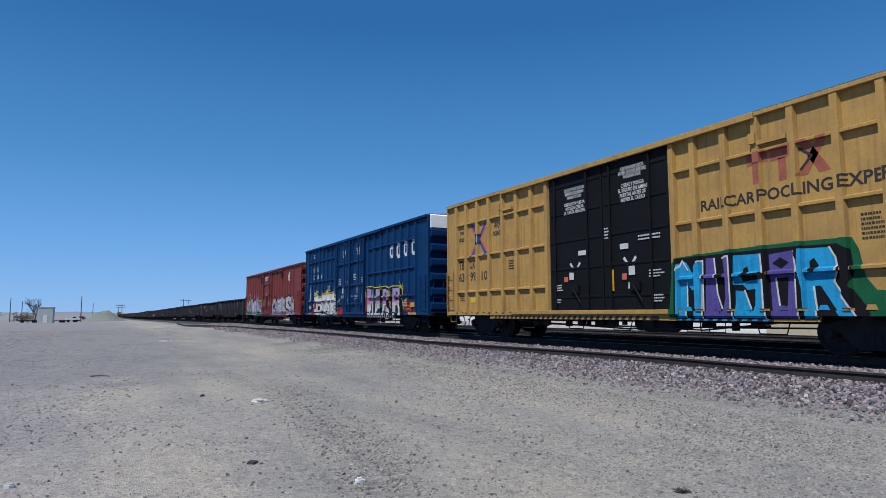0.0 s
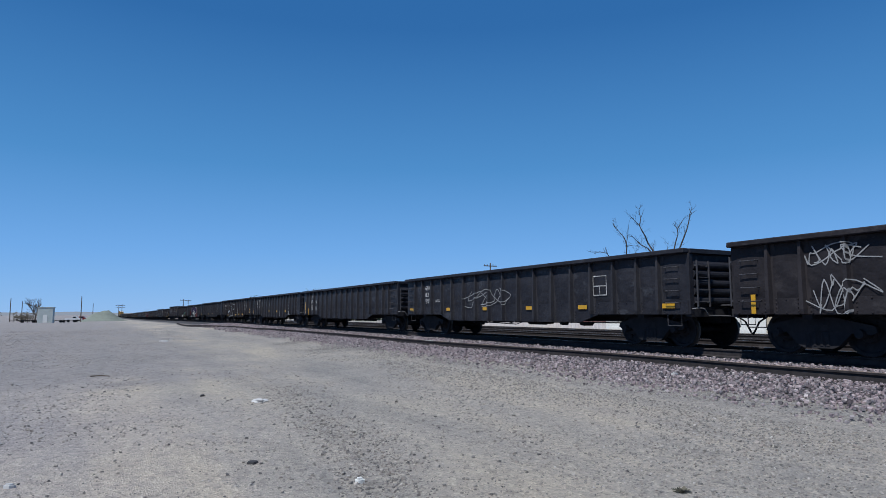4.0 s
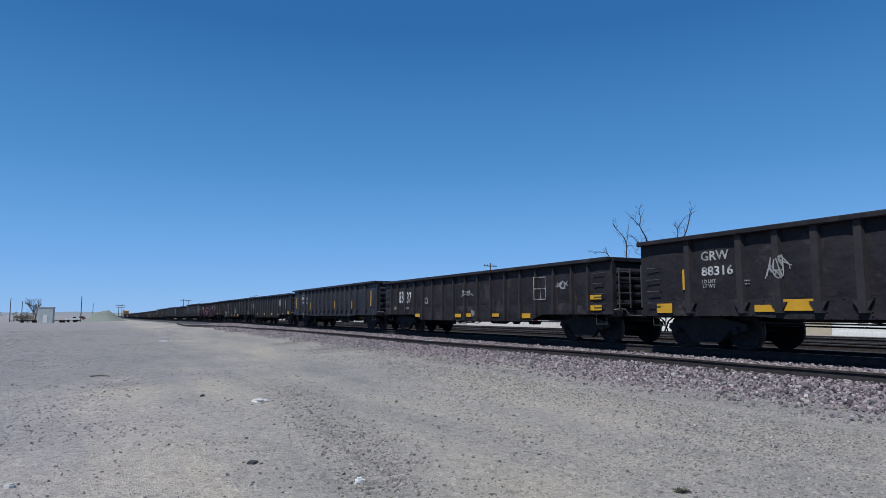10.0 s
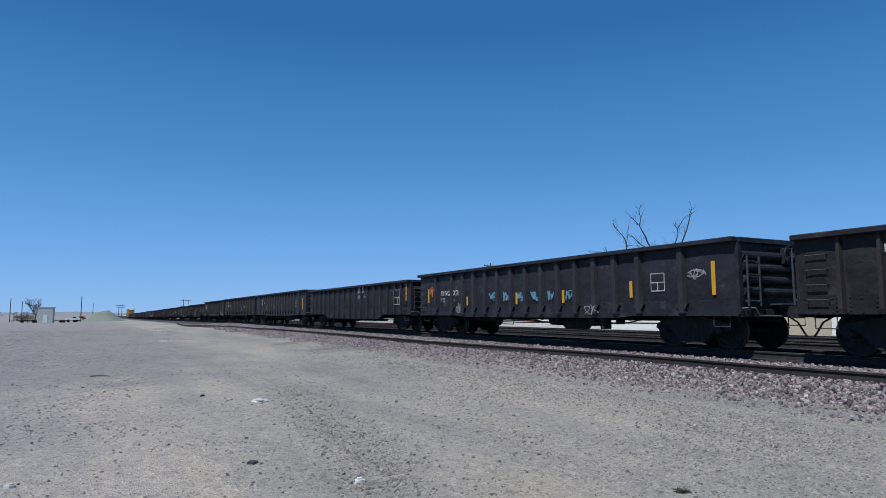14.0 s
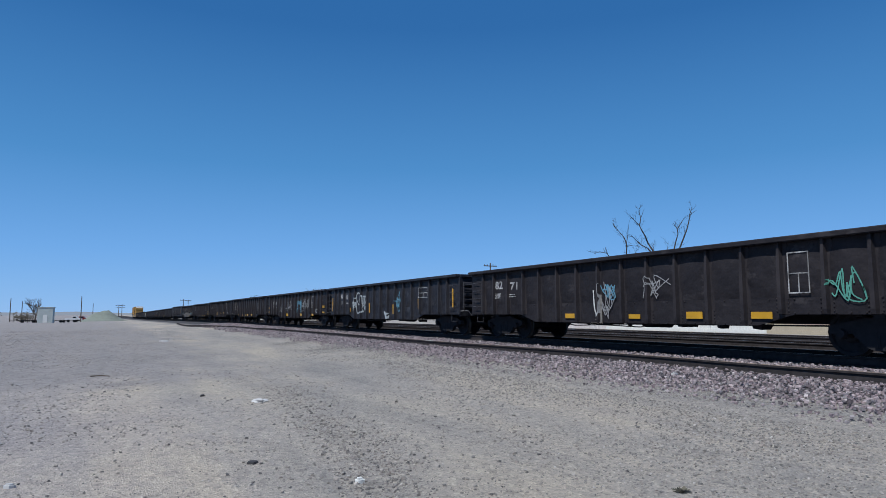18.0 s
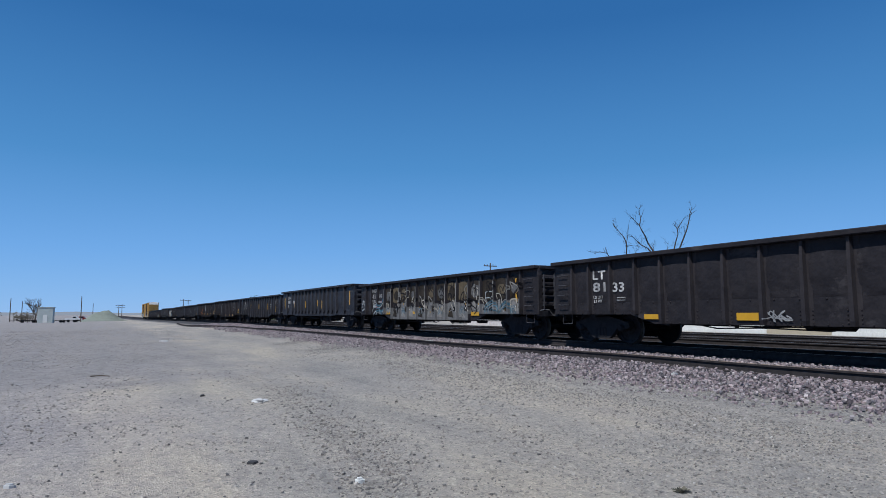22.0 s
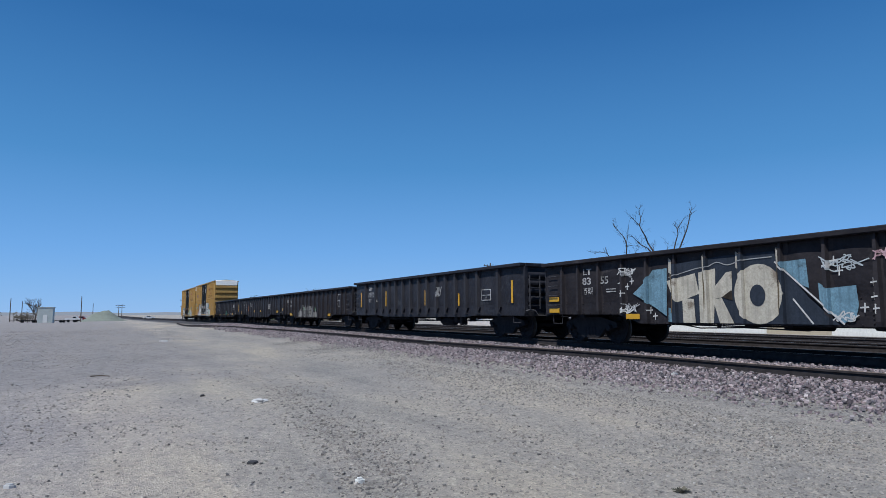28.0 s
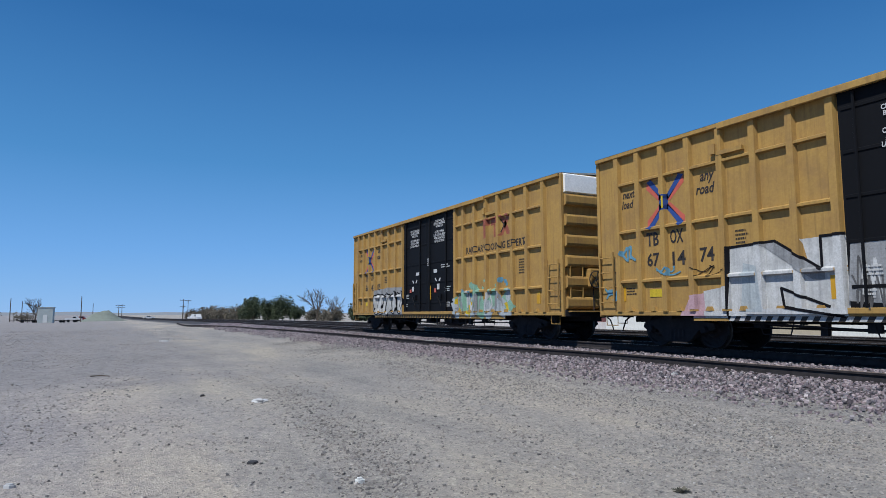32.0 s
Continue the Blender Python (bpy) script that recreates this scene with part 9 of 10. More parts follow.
# broken white edges of five leaning forms
for pts, w in (([(-4.28, 1.85), (-4.51, 1.5), (-4.04, 1.18)], 0.08), ([(-3.66, 2.01), (-2.9, 2.02)], 0.06), ([(-3.59, 1.97), (-3.35, 1.57), (-3.15, 1.37)], 0.12), ([(-3.67, 1.58), (-3.26, 1.07), (-3.0, 0.72), (-3.73, 0.68)], 0.09), ([(-2.67, 2.05), (-2.59, 1.35), (-2.38, 0.82), (-2.77, 0.69)], 0.06),
               ([(-2.42, 1.6), (-2.23, 1.46), (-1.96, 1.15), (-1.8, 1.21)], 0.06), ([(-1.48, 2.06), (-1.19, 1.86), (-1.37, 1.6), (-1.64, 1.46), (-1.05, 1.59), (-0.64, 1.4), (-0.49, 1.05), (-0.53, 0.67)], 0.06), ([(-1.15, 2.2), (-1.2, 1.86)], 0.07), ([(-0.98, 1.3), (-0.9, 1.05)], 0.14),
               ([(0.31, 2.07), (0.46, 1.99), (0.17, 1.67), (0.03, 1.3), (-0.11, 1.22), (0.14, 0.96), (0.13, 0.67), (-0.13, 0.69)], 0.055), ([(-0.23, 1.51), (-0.05, 1.21), (0.1, 0.9)], 0.1), ([(1.12, 2.05), (1.5, 1.82), (1.56, 1.55), (1.6, 1.34), (1.96, 1.1)], 0.075), ([(1.8, 2.12), (1.67, 1.94), (1.56, 1.66)], 0.06),
               ([(1.85, 2.06), (2.51, 1.62), (1.96, 1.1)], 0.07), ([(2.06, 2.0), (2.31, 1.79)], 0.045), ([(1.7, 1.11), (1.8, 0.9), (1.83, 0.64)], 0.05), ([(1.97, 0.92), (2.34, 1.17)], 0.03), ([(2.05, 0.79), (1.97, 0.92)], 0.03), ([(2.18, 0.79), (2.1, 0.98), (2.4, 1.13)], 0.03)):
    p.stroke(pts, w * 1.35, wh, len(pts) > 4)
p.area(disc(-2.42, 1.62, 0.1, 9, 0.14), M["s_stone"])
p.area(disc(0.56, 1.3, 0.17, 12, 0.3), wh)
p.layer += 1
p.area(disc(0.58, 1.2, 0.1, 10, 0.17), M["s_umber"])
for x, z in ((1.16, 1.89), (-2.53, 0.92), (-0.04, 0.86), (-4.03, 1.69), (-0.1, 0.76)):
    p.area(disc(x, z, 0.08, 7), M["s_sky"])
    p.area(disc(x + 0.06, z - 0.13, 0.045, 6), M["s_sky"])
for i, x in enumerate((-3.2, -2.2, -1.2, -0.9, -0.5, -0.1, 0.69, 1.7)):
    p.area(disc(x, 2.22 + 0.04 * (i % 2), 0.05, 7), M["s_stone"])
for x, z, m in ((2.06, 2.0, "s_rose"), (2.48, 2.01, "s_rose"), (2.75, 1.0, "s_ochre"), (2.65, 0.8, "s_rose"), (3.15, 1.9, "s_stone"), (3.3, 1.95, "s_stone"), (3.45, 1.85, "s_stone")):
    p.area(disc(x, z, 0.045, 7), M[m])
p.letters("FOREVER", 3.25, 1.33, 0.7, 0.17, M["s_grey"], 0.0, 0.1, 4)
scribble(p, 3.28, 1.57, 0.45, 0.18, M["s_grey"], 3, 0.028, 2)
p.stroke([(2.95, 1.14), (3.6, 1.12)], 0.02, M["s_grey"], False)
p.stroke([(3.33, 0.8), (3.2, 0.97), (3.26, 1.05), (3.33, 0.98), (3.4, 1.05), (3.46, 0.97), (3.33, 0.8)], 0.024, M["s_grey"], False)
p.done(GON[8], "violet and black mural with broken white edges on red")

spray("s_pinkline", (0.36, 0.22, 0.27), 0.3)
# dark blue mural drawn in broken pink lines
p = mural_cell(15)
pk = M["s_pinkline"]
drips(p, -4.7, -3.2, 1.15, [M["s_blood"]], 41, 14, 0.2)
drips(p, 2.6, 3.6, 1.1, [M["s_blood"]], 42, 18, 0.26)
p.layer += 1
p.area([(-4.72, 1.25), (-3.86, 1.42), (-3.14, 1.22), (-3.23, 0.71), (-4.34, 0.87)], M["s_blood"])
p.area([(2.3, 1.61), (2.66, 1.73), (3.29, 1.43), (3.54, 1.16), (3.55, 0.65), (2.74, 0.64), (2.63, 1.25)], M["s_blood"])
p.layer += 1
p.area([(-3.26, 1.69), (-2.83, 2.0), (-1.18, 2.03), (0.81, 1.99), (1.8, 2.11), (2.59, 1.98), (2.44, 1.33), (2.61, 0.64), (-2.74, 0.71), (-3.15, 0.94)], M["s_navy"])
p.layer += 1
p.stroke([(-4.0, 0.65), (-4.1, 0.94), (-4.09, 1.28), (-3.86, 1.37), (-3.72, 1.13), (-3.29, 0.8), (-2.95, 0.75), (-3.0, 1.12), (-3.26, 1.6)], 0.035, pk)
p.stroke([(-3.04, 1.91), (-2.98, 1.72), (-2.32, 1.29), (-1.89, 0.93), (-1.42, 0.68)], 0.04, pk)
p.stroke([(-2.63, 1.8), (-2.1, 1.98), (-2.57, 1.75), (-2.45, 1.48), (-1.95, 1.11)], 0.035, pk)
p.stroke([(-1.98, 1.82), (-1.18, 1.99), (-1.49, 1.84), (-1.91, 1.9), (-1.87, 1.37), (-1.41, 0.93), (-1.36, 0.68)], 0.035, pk)
p.stroke([(-1.39, 1.4), (-1.09, 1.35), (-1.16, 1.18), (-0.94, 0.93), (-0.82, 1.18)], 0.04, pk)
p.stroke([(-1.09, 1.52), (-0.78, 1.93), (-0.39, 2.03), (-0.57, 1.83), (-1.03, 1.6), (-0.98, 1.26), (-0.11, 1.36), (0.68, 1.23)], 0.045, pk)
p.stroke([(-0.63, 1.59), (-0.2, 1.57), (0.18, 2.03), (0.38, 2.06)], 0.03, pk)
p.stroke([(-0.22, 1.25), (-0.35, 0.76), (-0.14, 0.65)], 0.035, pk)
p.stroke([(0.12, 1.76), (0.69, 1.53), (0.63, 1.23), (0.75, 0.69), (0.55, 0.65)], 0.04, pk)
p.stroke([(0.81, 1.95), (1.09, 1.93), (1.45, 2.06), (1.67, 2.01), (1.69, 1.71), (1.42, 1.51), (0.6, 1.61)], 0.045, pk)
p.stroke([(1.02, 1.52), (1.48, 0.99), (1.59, 0.66), (1.11, 0.64)], 0.055, pk)
p.area([(2.09, 2.03), (2.29, 2.02), (2.22, 1.58), (2.14, 1.55)], M["s_pinkline"])
p.stroke([(2.52, 2.02), (2.22, 1.54)], 0.035, pk)
p.stroke([(1.89, 1.56), (2.55, 1.27)], 0.04, pk)
p.stroke([(1.79, 1.17), (2.07, 1.13), (2.06, 0.95), (1.9, 0.95), (1.75, 1.13)], 0.045, pk)
p.area([(-1.81, 1.47), (-1.84, 1.24), (-2.06, 1.33)], M["s_pinkline"])
p.area([(-0.99, 1.18), (-0.79, 1.18), (-0.91, 0.89)], M["s_pinkline"])
p.area([(0.67, 1.04), (0.76, 0.69), (0.57, 0.65)], M["s_pinkline"])
scribble(p, 4.1, 1.8, 1.0, 0.4, pk, 8, 0.03, 3)
scribble(p, -4.75, 1.75, 0.5, 0.4, M["s_pale"], 9, 0.035, 2)
p.done(GON[15], "pink and lavender sprayed strokes")
dress(15, texts=[("MKC", -6.5, -6.0, 1.98, 2.16), ("40", -6.45, -6.1, 1.72, 1.92), ("57", -5.4, -5.0, 1.7, 1.9)])

# the worn wall of forms, panel by panel
spray("s_wallgrey", (0.15, 0.15, 0.155), 0.3, (0.04, 0.04, 0.045))
p = mural_cell(27)
rnd = random.Random(4)
xs = [-6.9] + [q for q in sorted(POSTS_A) if -6.9 < q < 7.2] + [7.3]
for i, (a, b) in enumerate(zip(xs, xs[1:])):
    z0 = 0.62 if abs((a + b) / 2) < 4.0 else 0.87
    w = b - a
    if a > -5.6:
        h = 1.25 + rnd.uniform(-0.1, 0.12)
        p.area([(a, z0), (a, h), (a + w * 0.35, h + rnd.uniform(-0.08, 0.12)), (a + w * 0.7, h + rnd.uniform(-0.12, 0.1)), (b, h), (b, z0)], M["s_wallgrey"])
        p.area([(a + 0.08, 1.45), (a + 0.1, 2.1), (a + w * 0.6, 2.2), (b - 0.1, 2.0), (b - 0.12, 1.5), (a + w * 0.5, 1.38)], M["s_tan" if i in (4, 10, 11) else "s_umber"])
p.layer += 1
for i, (a, b) in enumerate(zip(xs, xs[1:])):
    if a < -5.6:
        continue
    z0 = 0.66 if abs((a + b) / 2) < 4.0 else 0.92
    w = b - a
    c = (a + b) / 2
    r = rnd.uniform(0.2, 0.34)
    p.area([(c + r * rnd.uniform(0.8, 1.2) * math.cos(k * 0.7), 1.75 + r * rnd.uniform(0.7, 1.0) * math.sin(k * 0.7)) for k in range(9)], M[["s_ash", "s_umber", "s_tan"][i % 3]])
    p.area([(a + 0.1, z0 + 0.1), (a + 0.3, z0 + 0.5), (c, z0 + 0.35), (c + 0.1, z0 + 0.05)], M[["s_stone", "s_umber", "s_stone"][i % 3]])
    p.area([(c + 0.05, 1.0), (c + 0.3, 1.55), (b - 0.1, 1.2), (b - 0.15, 0.95)], M[["s_umber", "s_stone", "s_black"][(i + 1) % 3]])
p.layer += 1
for i, (a, b) in enumerate(zip(xs, xs[1:])):
    if a < -5.6:
        continue
    c = (a + b) / 2
    for k in range(7):
        x, z = rnd.uniform(a + 0.15, b - 0.2), rnd.uniform(0.95, 1.95)
        p.stroke([(x, z), (x + rnd.uniform(-0.25, 0.25), z + 0.25), (x + rnd.uniform(0.0, 0.4), z + rnd.uniform(0.0, 0.35)), (x + rnd.uniform(0.1, 0.4), z - 0.1)], rnd.uniform(0.02, 0.06), M[["s_black", "s_black", "s_stone", "s_umber", "s_black", "s_rustwhite", "s_black"][k]])
    if i % 2:
        for k in range(3):
            q = 0.07 + 0.05 * k
            x, z = c - 0.1, 0.98
            p.stroke([(x + q * math.cos(t * 0.7), z + q * math.sin(t * 0.7)) for t in range(-1, 7)], 0.024, M[["s_steelblue", "s_grey", "s_steelblue"][k]])
    for k in range(4):
        p.area(disc(rnd.uniform(a + 0.1, b - 0.1), rnd.uniform(0.95, 1.35), rnd.uniform(0.02, 0.05), 6), M[["s_grey", "s_stone", "s_white", "s_ochre"][k]])
    p.area([(a - 0.035, 0.95), (a + 0.03, 0.95), (a + 0.02, 2.1), (a - 0.03, 2.15)], M["s_stone" if i % 3 else "s_ash"])
for i in range(4):
    p.stroke([(5.0 + 0.1 * i, 1.2 - 0.07 * i), (5.5, 1.35 - 0.09 * i), (5.85 - 0.06 * i, 1.12 - 0.04 * i), (5.8, 0.95)], 0.035, M[["s_steelblue", "s_sky", "s_grey"][i % 3]])
for i in range(5):
    p.stroke([(5.9 + 0.02 * i, 0.9 + 0.07 * i), (6.4, 1.15 + 0.06 * i), (6.8, 0.93 + 0.05 * i)], 0.035, M[["s_steelblue", "s_stone", "s_steelblue"][i % 3]])
p.stroke([(5.0, 1.45), (5.5, 1.5), (5.5, 1.7), (5.0, 1.68), (5.0, 1.45)], 0.025, M["s_pale"], False)
p.done(GON[27], "worn grey, brown and blue mural over the whole side")

spray("s_dustblue", (0.14, 0.25, 0.33), 0.5, (0.03, 0.035, 0.042))
spray("s_bone", (0.43, 0.405, 0.35), 0.25, (0.09, 0.06, 0.04))
spray("s_slateblue", (0.028, 0.036, 0.052), 0.3)
p = mural_cell(34)
# pale blue patches, slate shade and three worn cream block letters
for q in ([(-4.32, 1.4), (-3.9, 1.69), (-3.59, 2.0), (-3.11, 2.02), (-3.17, 0.8), (-3.54, 1.02)], [(-3.1, 1.01), (-2.8, 0.94), (-2.78, 0.64), (-3.12, 0.66)], [(-0.09, 1.95), (0.54, 1.98), (0.58, 1.38), (0.44, 1.44)], [(0.77, 1.48), (0.96, 1.36), (1.5, 1.4), (1.53, 1.02), (1.46, 0.76), (1.19, 0.66), (0.93, 0.92), (0.78, 1.14)]):
    p.area(q, M["s_dustblue"])
p.area([(-3.0, 0.64), (-3.05, 1.75), (-1.13, 1.95), (-0.12, 2.03), (0.6, 1.15), (1.15, 0.64)], M["s_slateblue"])
p.area([(-3.11, 2.09), (-1.42, 2.2), (-0.14, 2.2), (-0.12, 2.01), (-1.13, 1.93), (-2.94, 1.76)], M["s_slateblue"])
p.layer += 1
cream = M["s_bone"]
for q in ([(-3.13, 1.69), (-2.24, 1.84), (-2.13, 1.34), (-2.79, 1.15), (-2.96, 1.29)], [(-2.65, 1.24), (-2.3, 1.22), (-2.27, 0.64), (-2.64, 0.64)], [(-2.14, 1.85), (-1.65, 1.92), (-1.67, 1.49), (-1.75, 0.64), (-2.14, 0.64)],
          [(-1.74, 1.44), (-1.36, 1.81), (-1.21, 1.83), (-1.22, 1.38), (-1.47, 1.24), (-1.75, 1.2)], [(-1.75, 1.2), (-1.5, 1.22), (-1.2, 0.64), (-1.58, 0.64)]):
    p.area(q, cream)
p.area(disc(-0.56, 1.29, 0.61, 24, 0.66), cream)
p.layer += 1
p.area(disc(-0.58, 1.26, 0.19, 16, 0.24), M["s_slateblue"])
p.area([(-1.5, 1.24), (-1.23, 1.4), (-1.21, 1.16)], M["s_umber"])
p.stroke([(-0.13, 1.96), (1.24, 0.66)], 0.035, M["s_white"], False)
p.stroke([(0.24, 1.16), (0.63, 0.66)], 0.035, M["s_white"], False)
p.stroke([(-3.05, 1.78), (-2.2, 1.95), (-1.9, 1.96), (-1.6, 2.06), (-1.3, 1.98), (-0.9, 2.06), (-0.2, 2.08)], 0.022, M["s_grey"])
for x in (-3.0, -1.95, -1.05, -0.05):
    p.area([(x - 0.05, 1.9), (x + 0.04, 1.85), (x + 0.05, 2.2), (x - 0.04, 2.28)], M["s_rustwhite"])
    p.stroke([(x, 1.85), (x + 0.03, 1.4), (x, 0.9)], 0.035, M["s_tan"])
p.done(GON[34], "weathered cream block letters on pale blue and slate")
p = mural_cell(34)
rnd = random.Random(9)
for i, (x, z) in enumerate(((-4.35, 1.74), (-4.53, 1.6), (-4.71, 1.42), (-4.8, 1.7), (-3.55, 0.8), (-3.7, 0.95), (0.99, 1.81), (1.1, 1.9), (1.2, 1.69), (1.63, 0.97), (1.84, 1.44), (1.84, 1.17), (1.86, 0.95), (2.5, 1.9), (2.7, 1.5), (2.4, 1.2))):
    for q in ([(x - 0.07, z), (x + 0.07, z + 0.01)], [(x, z - 0.08), (x + 0.01, z + 0.08)]):
        p.stroke(q, 0.028, M["s_white"], False)
scribble(p, 1.3, 1.85, 0.9, 0.35, M["s_pale"], 3, 0.022, 4)
scribble(p, 2.2, 1.9, 0.6, 0.35, M["s_pink"], 13, 0.022, 4)
scribble(p, 1.3, 0.8, 0.5, 0.2, M["s_white"], 14, 0.025, 3)
scribble(p, -4.5, 2.02, 0.7, 0.18, M["s_white"], 15, 0.028, 3)
scribble(p, -4.5, 0.98, 0.6, 0.24, M["s_white"], 16, 0.032, 3)
p.done(GON[34], "white crosses and tags")

# single large tags
p = mural_cell(22)
scribble(p, -3.95, 1.4, 0.6, 0.45, M["s_pale"], 77, 0.03, 4)
scribble(p, -3.95, 1.2, 0.5, 0.3, M["s_pale"], 79, 0.025, 3)
p.done(GON[22], "pale looping tag beside the throw-up")
p = mural_cell(14)
for i, (x, z, w) in enumerate(((-3.2, 1.0, 0.45), (-3.15, 0.85, 0.5), (-3.1, 0.7, 0.4), (-2.3, 0.95, 0.45), (-1.5, 1.2, 0.4), (-3.2, 1.75, 0.3))):
    scribble(p, x, z, w, 0.15, M["s_pale"], i + 60, 0.02, 3)
p.done(GON[14], "small white handwriting inside the tags")
p = mural_cell(36)
rnd = random.Random(36)
for i in range(7):
    x = -2.5 + 0.62 * i
    top_z = 1.25 + rnd.uniform(-0.1, 0.3)
    p.area([(x - 0.32, 0.68), (x - 0.3, top_z - 0.2), (x + 0.02, top_z), (x + 0.28, top_z - 0.25), (x + 0.3, 0.68)], M["s_ash" if i % 2 else "s_stone"])
p.layer += 1
for i in range(16):
    x, z = -2.7 + 0.27 * i, rnd.uniform(0.75, 1.15)
    p.stroke([(x, z), (x + rnd.uniform(-0.1, 0.15), z + 0.25), (x + rnd.uniform(0.05, 0.3), z + rnd.uniform(-0.05, 0.3))], rnd.uniform(0.025, 0.05), M[["s_black", "s_grey", "s_black", "s_umber", "s_mint"][i % 5]])
p.done(GON[36], "worn green and grey block graffiti")


def brush(n, mat, width, strokes, label):
    """Free-hand strokes across a gondola's side."""
    p = mural_cell(n)
    for q in strokes:
        p.stroke(q, width, M[mat], len(q) > 2)
    p.done(GON[n], label)["kind"] = "stuff"


brush(9, "s_white", 0.09, [[(0.21, 1.34), (0.38, 1.11), (0.64, 0.93)], [(0.57, 1.27), (0.66, 0.8)], [(0.44, 0.99), (0.74, 0.85)], [(1.29, 1.41), (1.18, 0.98), (1.04, 0.69)], [(0.96, 0.98), (0.99, 0.75), (1.09, 0.66)]], "broad white brushed strokes")
brush(9, "s_rustwhite", 0.06, [[(1.29, 0.75), (1.34, 1.04), (1.45, 0.86), (1.56, 1.06), (1.58, 0.78)], [(1.28, 0.92), (1.5, 0.74)]], "rubbed cream strokes")
brush(9, "s_jade", 0.05, [[(2.89, 0.97), (2.96, 1.02), (3.02, 0.93), (2.96, 0.83), (2.88, 0.89)]], "green sprayed ring")
brush(14, "s_pale", 0.032, [[(-3.34, 0.98), (-3.36, 1.55), (-3.16, 2.02), (-2.95, 1.96), (-2.99, 1.53), (-3.14, 1.35)], [(-3.57, 1.05), (-3.52, 0.69), (-3.05, 0.6), (-2.77, 0.85), (-2.88, 1.22), (-3.35, 1.27), (-3.57, 1.05)], [(-2.68, 1.7), (-2.46, 1.93), (-2.17, 1.97), (-2.17, 1.67)], [(-2.68, 1.34), (-2.66, 0.7), (-2.35, 0.65)], [(-2.34, 1.74), (-2.42, 1.45), (-2.07, 1.32)], [(-1.76, 1.65), (-1.58, 1.98), (-1.31, 1.95), (-1.28, 1.62), (-1.61, 1.53), (-1.79, 1.31), (-1.7, 0.91)], [(-1.73, 1.25), (-1.28, 1.57), (-1.09, 1.61)], [(-1.58, 1.02), (-1.3, 1.29), (-1.12, 1.23)], [(-1.5, 0.67), (-1.32, 0.96)]], "white looping tags over three panels")
brush(22, "s_pale", 0.06, [[(-3.03, 1.99), (-3.3, 2.06), (-3.54, 1.94), (-3.62, 1.67), (-3.55, 1.13), (-3.39, 0.92), (-3.13, 0.97), (-2.99, 1.17)], [(-3.49, 1.64), (-3.24, 1.42), (-3.04, 1.38)], [(-3.15, 1.81), (-3.13, 1.54)], [(-2.78, 1.9), (-2.67, 1.37), (-2.55, 1.83), (-2.44, 1.77), (-2.45, 1.42)], [(-2.34, 1.84), (-2.28, 1.36), (-2.12, 1.65), (-2.17, 1.83), (-2.34, 1.84)], [(-3.01, 1.38), (-3.0, 1.02), (-2.69, 1.01), (-2.65, 1.27), (-2.4, 1.34), (-2.32, 1.16), (-2.48, 0.99), (-2.69, 1.07)], [(-2.22, 1.26), (-2.13, 1.23), (-2.15, 1.12), (-2.24, 1.13), (-2.22, 1.26)], [(-3.62, 1.73), (-3.83, 1.76), (-3.8, 1.52), (-3.6, 1.51)]], "pale rounded throw-up letters")
brush(22, "s_pale", 0.11, [[(0.52, 0.96), (0.7, 0.65)], [(0.62, 0.92), (0.76, 0.63)], [(0.96, 0.9), (0.84, 0.64)], [(1.09, 0.76), (0.87, 0.62)], [(0.82, 0.88), (0.8, 0.66)]], "pale blue splashed paint")
brush(30, "s_pale", 0.03, [[(-3.28, 0.75), (-3.5, 1.16), (-3.37, 1.51), (-3.11, 1.6), (-2.9, 1.45), (-2.9, 0.7)], [(-2.88, 1.52), (-2.86, 2.02), (-2.39, 2.06), (-2.36, 1.28), (-2.31, 0.84), (-2.5, 0.67)]], "thin white outlined letter shapes")
brush(21, "s_white", 0.05, [[(-1.17, 1.53), (-1.14, 1.04), (-1.01, 0.69)], [(-1.08, 0.69), (-0.91, 0.92)]], "white arrow mark")
brush(27, "s_steelblue", 0.075, [[(-5.75, 1.4), (-5.51, 1.29), (-5.21, 1.43), (-4.87, 1.77)], [(-5.77, 1.02), (-5.37, 1.02), (-5.05, 0.8), (-4.59, 0.61)], [(-5.62, 1.17), (-5.23, 1.02), (-4.98, 1.09)], [(-5.34, 0.8), (-5.11, 0.65), (-4.78, 0.57)]], "blue wave forms")
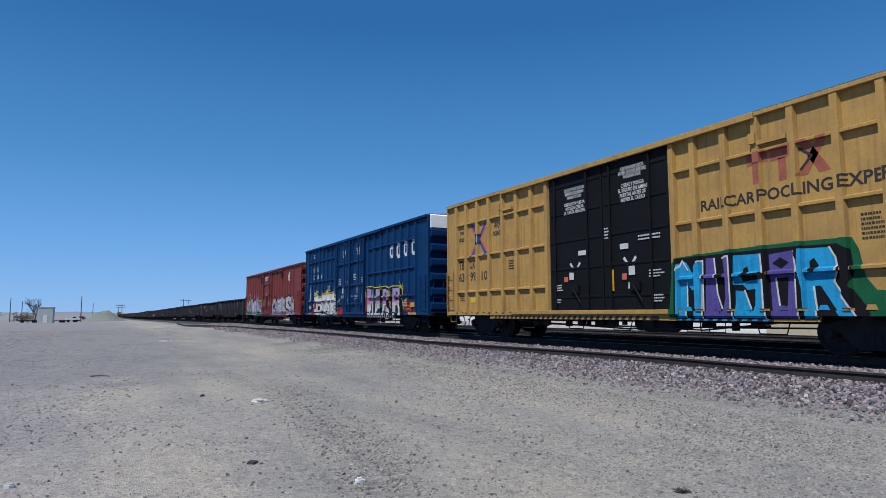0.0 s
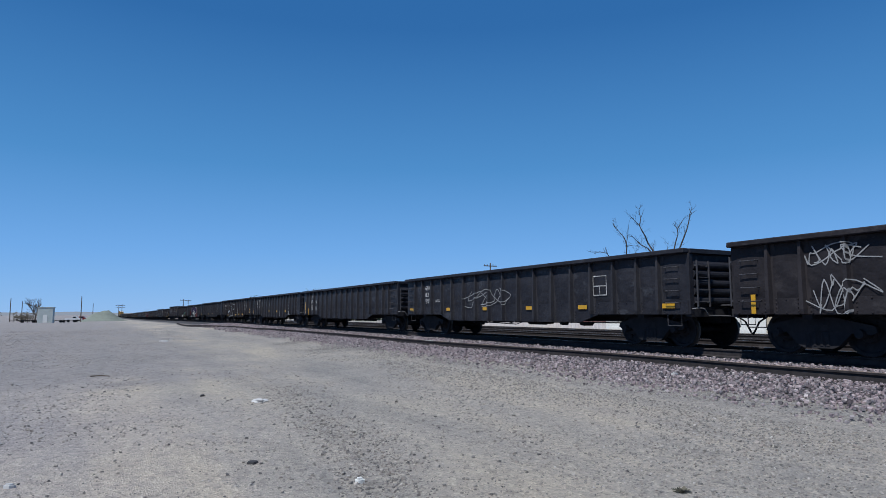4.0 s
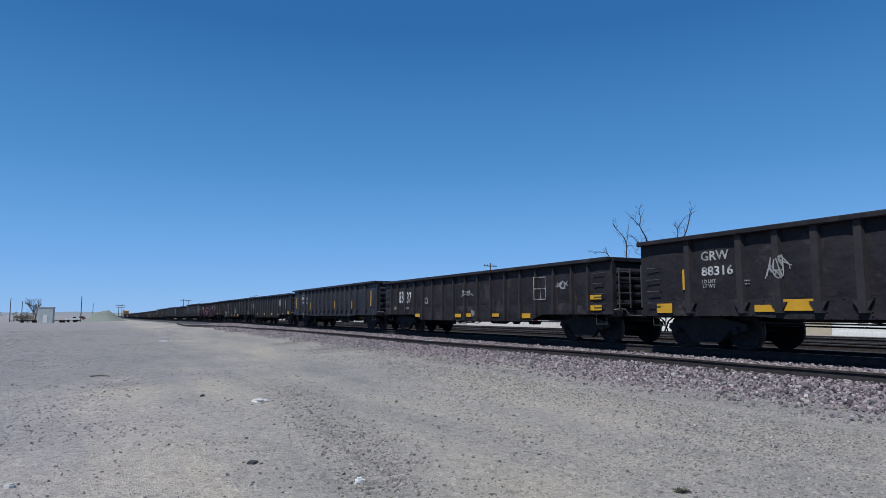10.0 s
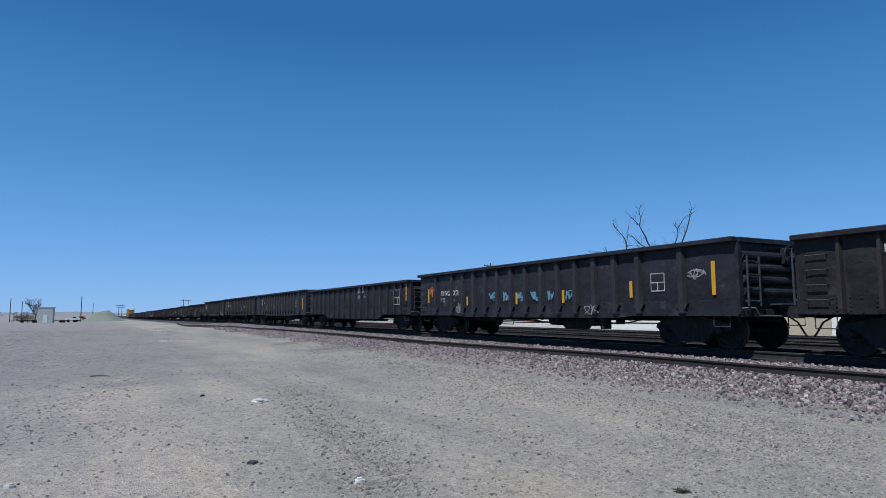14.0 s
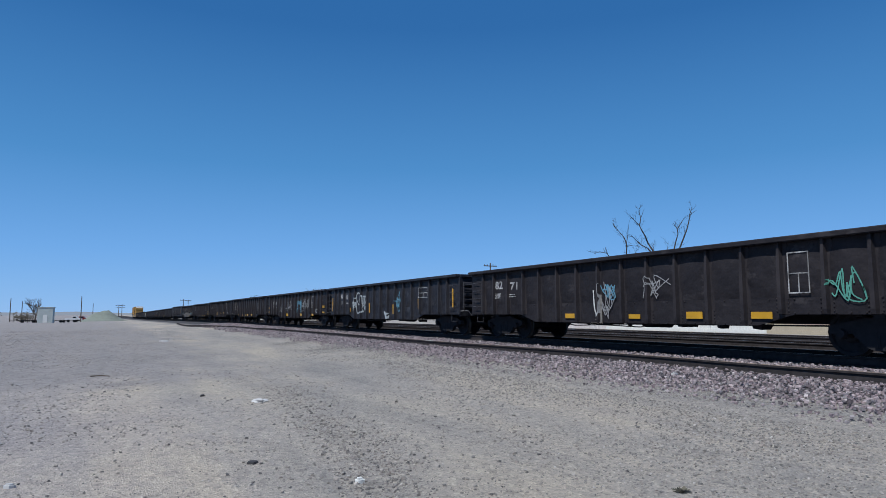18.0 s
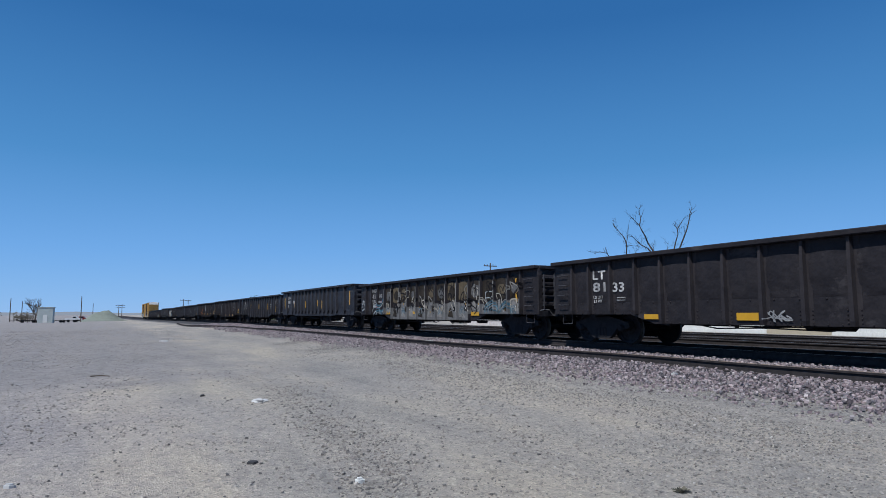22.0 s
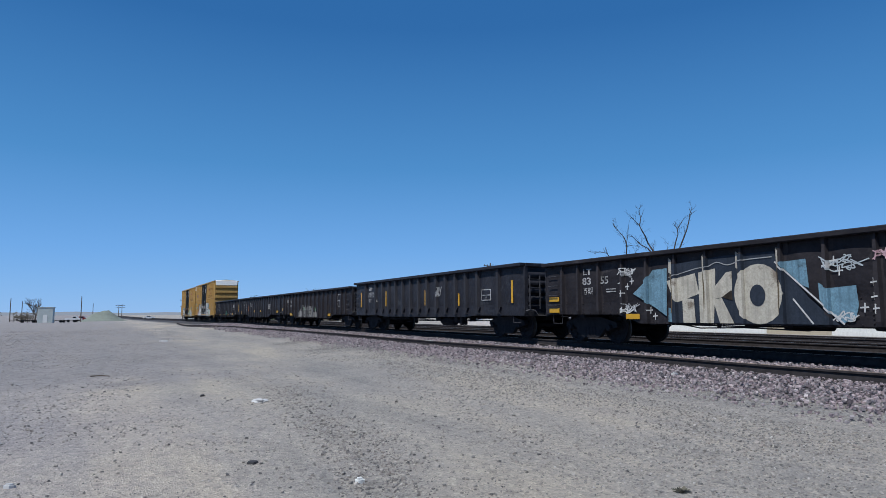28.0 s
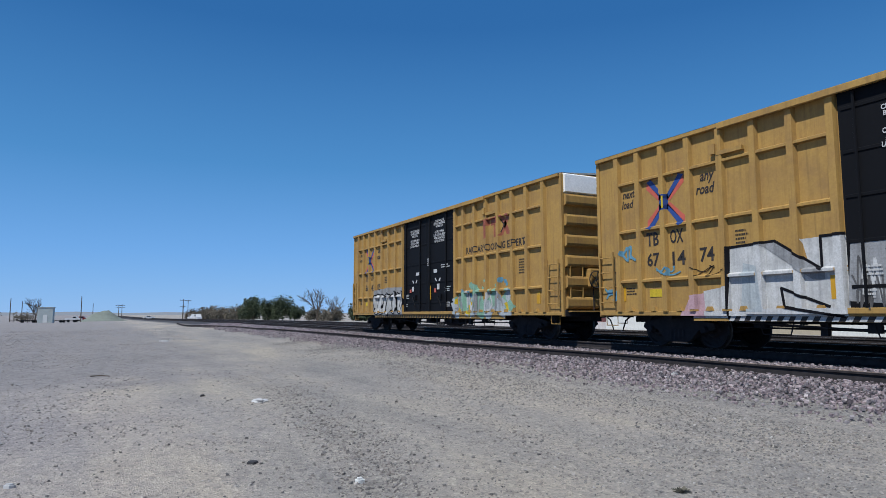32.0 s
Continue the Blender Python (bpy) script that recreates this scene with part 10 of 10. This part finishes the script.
brush(27, "s_pale", 0.03, [[(-5.82, 1.33), (-5.52, 1.21), (-5.16, 1.32), (-4.88, 1.59)], [(-5.73, 0.92), (-5.41, 0.91), (-5.15, 0.71), (-4.69, 0.56)], [(-5.52, 1.09), (-5.34, 0.86), (-5.35, 0.65)], [(-5.13, 1.02), (-4.95, 0.91), (-4.92, 0.73)]], "pale edges of the wave forms")
brush(27, "s_pale", 0.05, [[(-6.41, 1.03), (-6.24, 1.41), (-6.1, 1.18), (-5.87, 1.48)], [(-6.37, 0.79), (-5.98, 1.02), (-5.9, 0.79)], [(-8.01, 1.21), (-7.87, 1.55), (-7.63, 1.45), (-7.71, 1.21)], [(-7.97, 1.04), (-7.56, 1.15)]], "pale brushed tags")
brush(27, "s_rose", 0.08, [[(-5.72, 1.32), (-5.52, 1.09)], [(-5.31, 1.46), (-5.15, 1.53)]], "faded red dabs")

LOOKS = {"a": "black fish-belly steel gondola with thin posts", "b": "tall black steel gondola with wide posts"}
EXTRA = {8: "and a navy mural", 15: "and a pink-edged mural", 27: "and a worn mural", 34: "and a cream mural", 36: "and green graffiti", 14: "and white tags",
         22: "and a pale tag", 23: "and pale tags", 2: "and a blue tag", 6: "and white outlines"}
for n, car in GON.items():
    car["label"] = LOOKS[KIND.get(n, ("a", 0))[0]] + " " + EXTRA.get(n, "and yellow reflectors")



def motions():
    """The train rolls past at a steady speed, and its wheels turn."""
    for car, u in TRAIN:
        rows = []
        for i in range(17):
            t = 2.0 * i
            x = u - 18.309 + SPEED * (t - 31.0)
            rows.append((t, pose(x, TRACK_Y, grade(x), 0, 0, 0)))
        walk(car, rows)
    for d in (-0.865, 0.865):
        same = [w for w in bpy.data.objects if w.name.split(".")[0] == "wheelset" and abs(w.location.x - d) < 0.01]
        walk(same[0], [(i / FPS, pose(d, 0, 0.457, 0, 88.0 * i, 0)) for i in range(32 * FPS + 1)])
        keys = same[0].animation_data
        for w in same[1:]:
            w.rotation_mode = "QUATERNION"
            own = w.animation_data_create()
            own.action, own.action_slot = keys.action, keys.action_slot


motions()
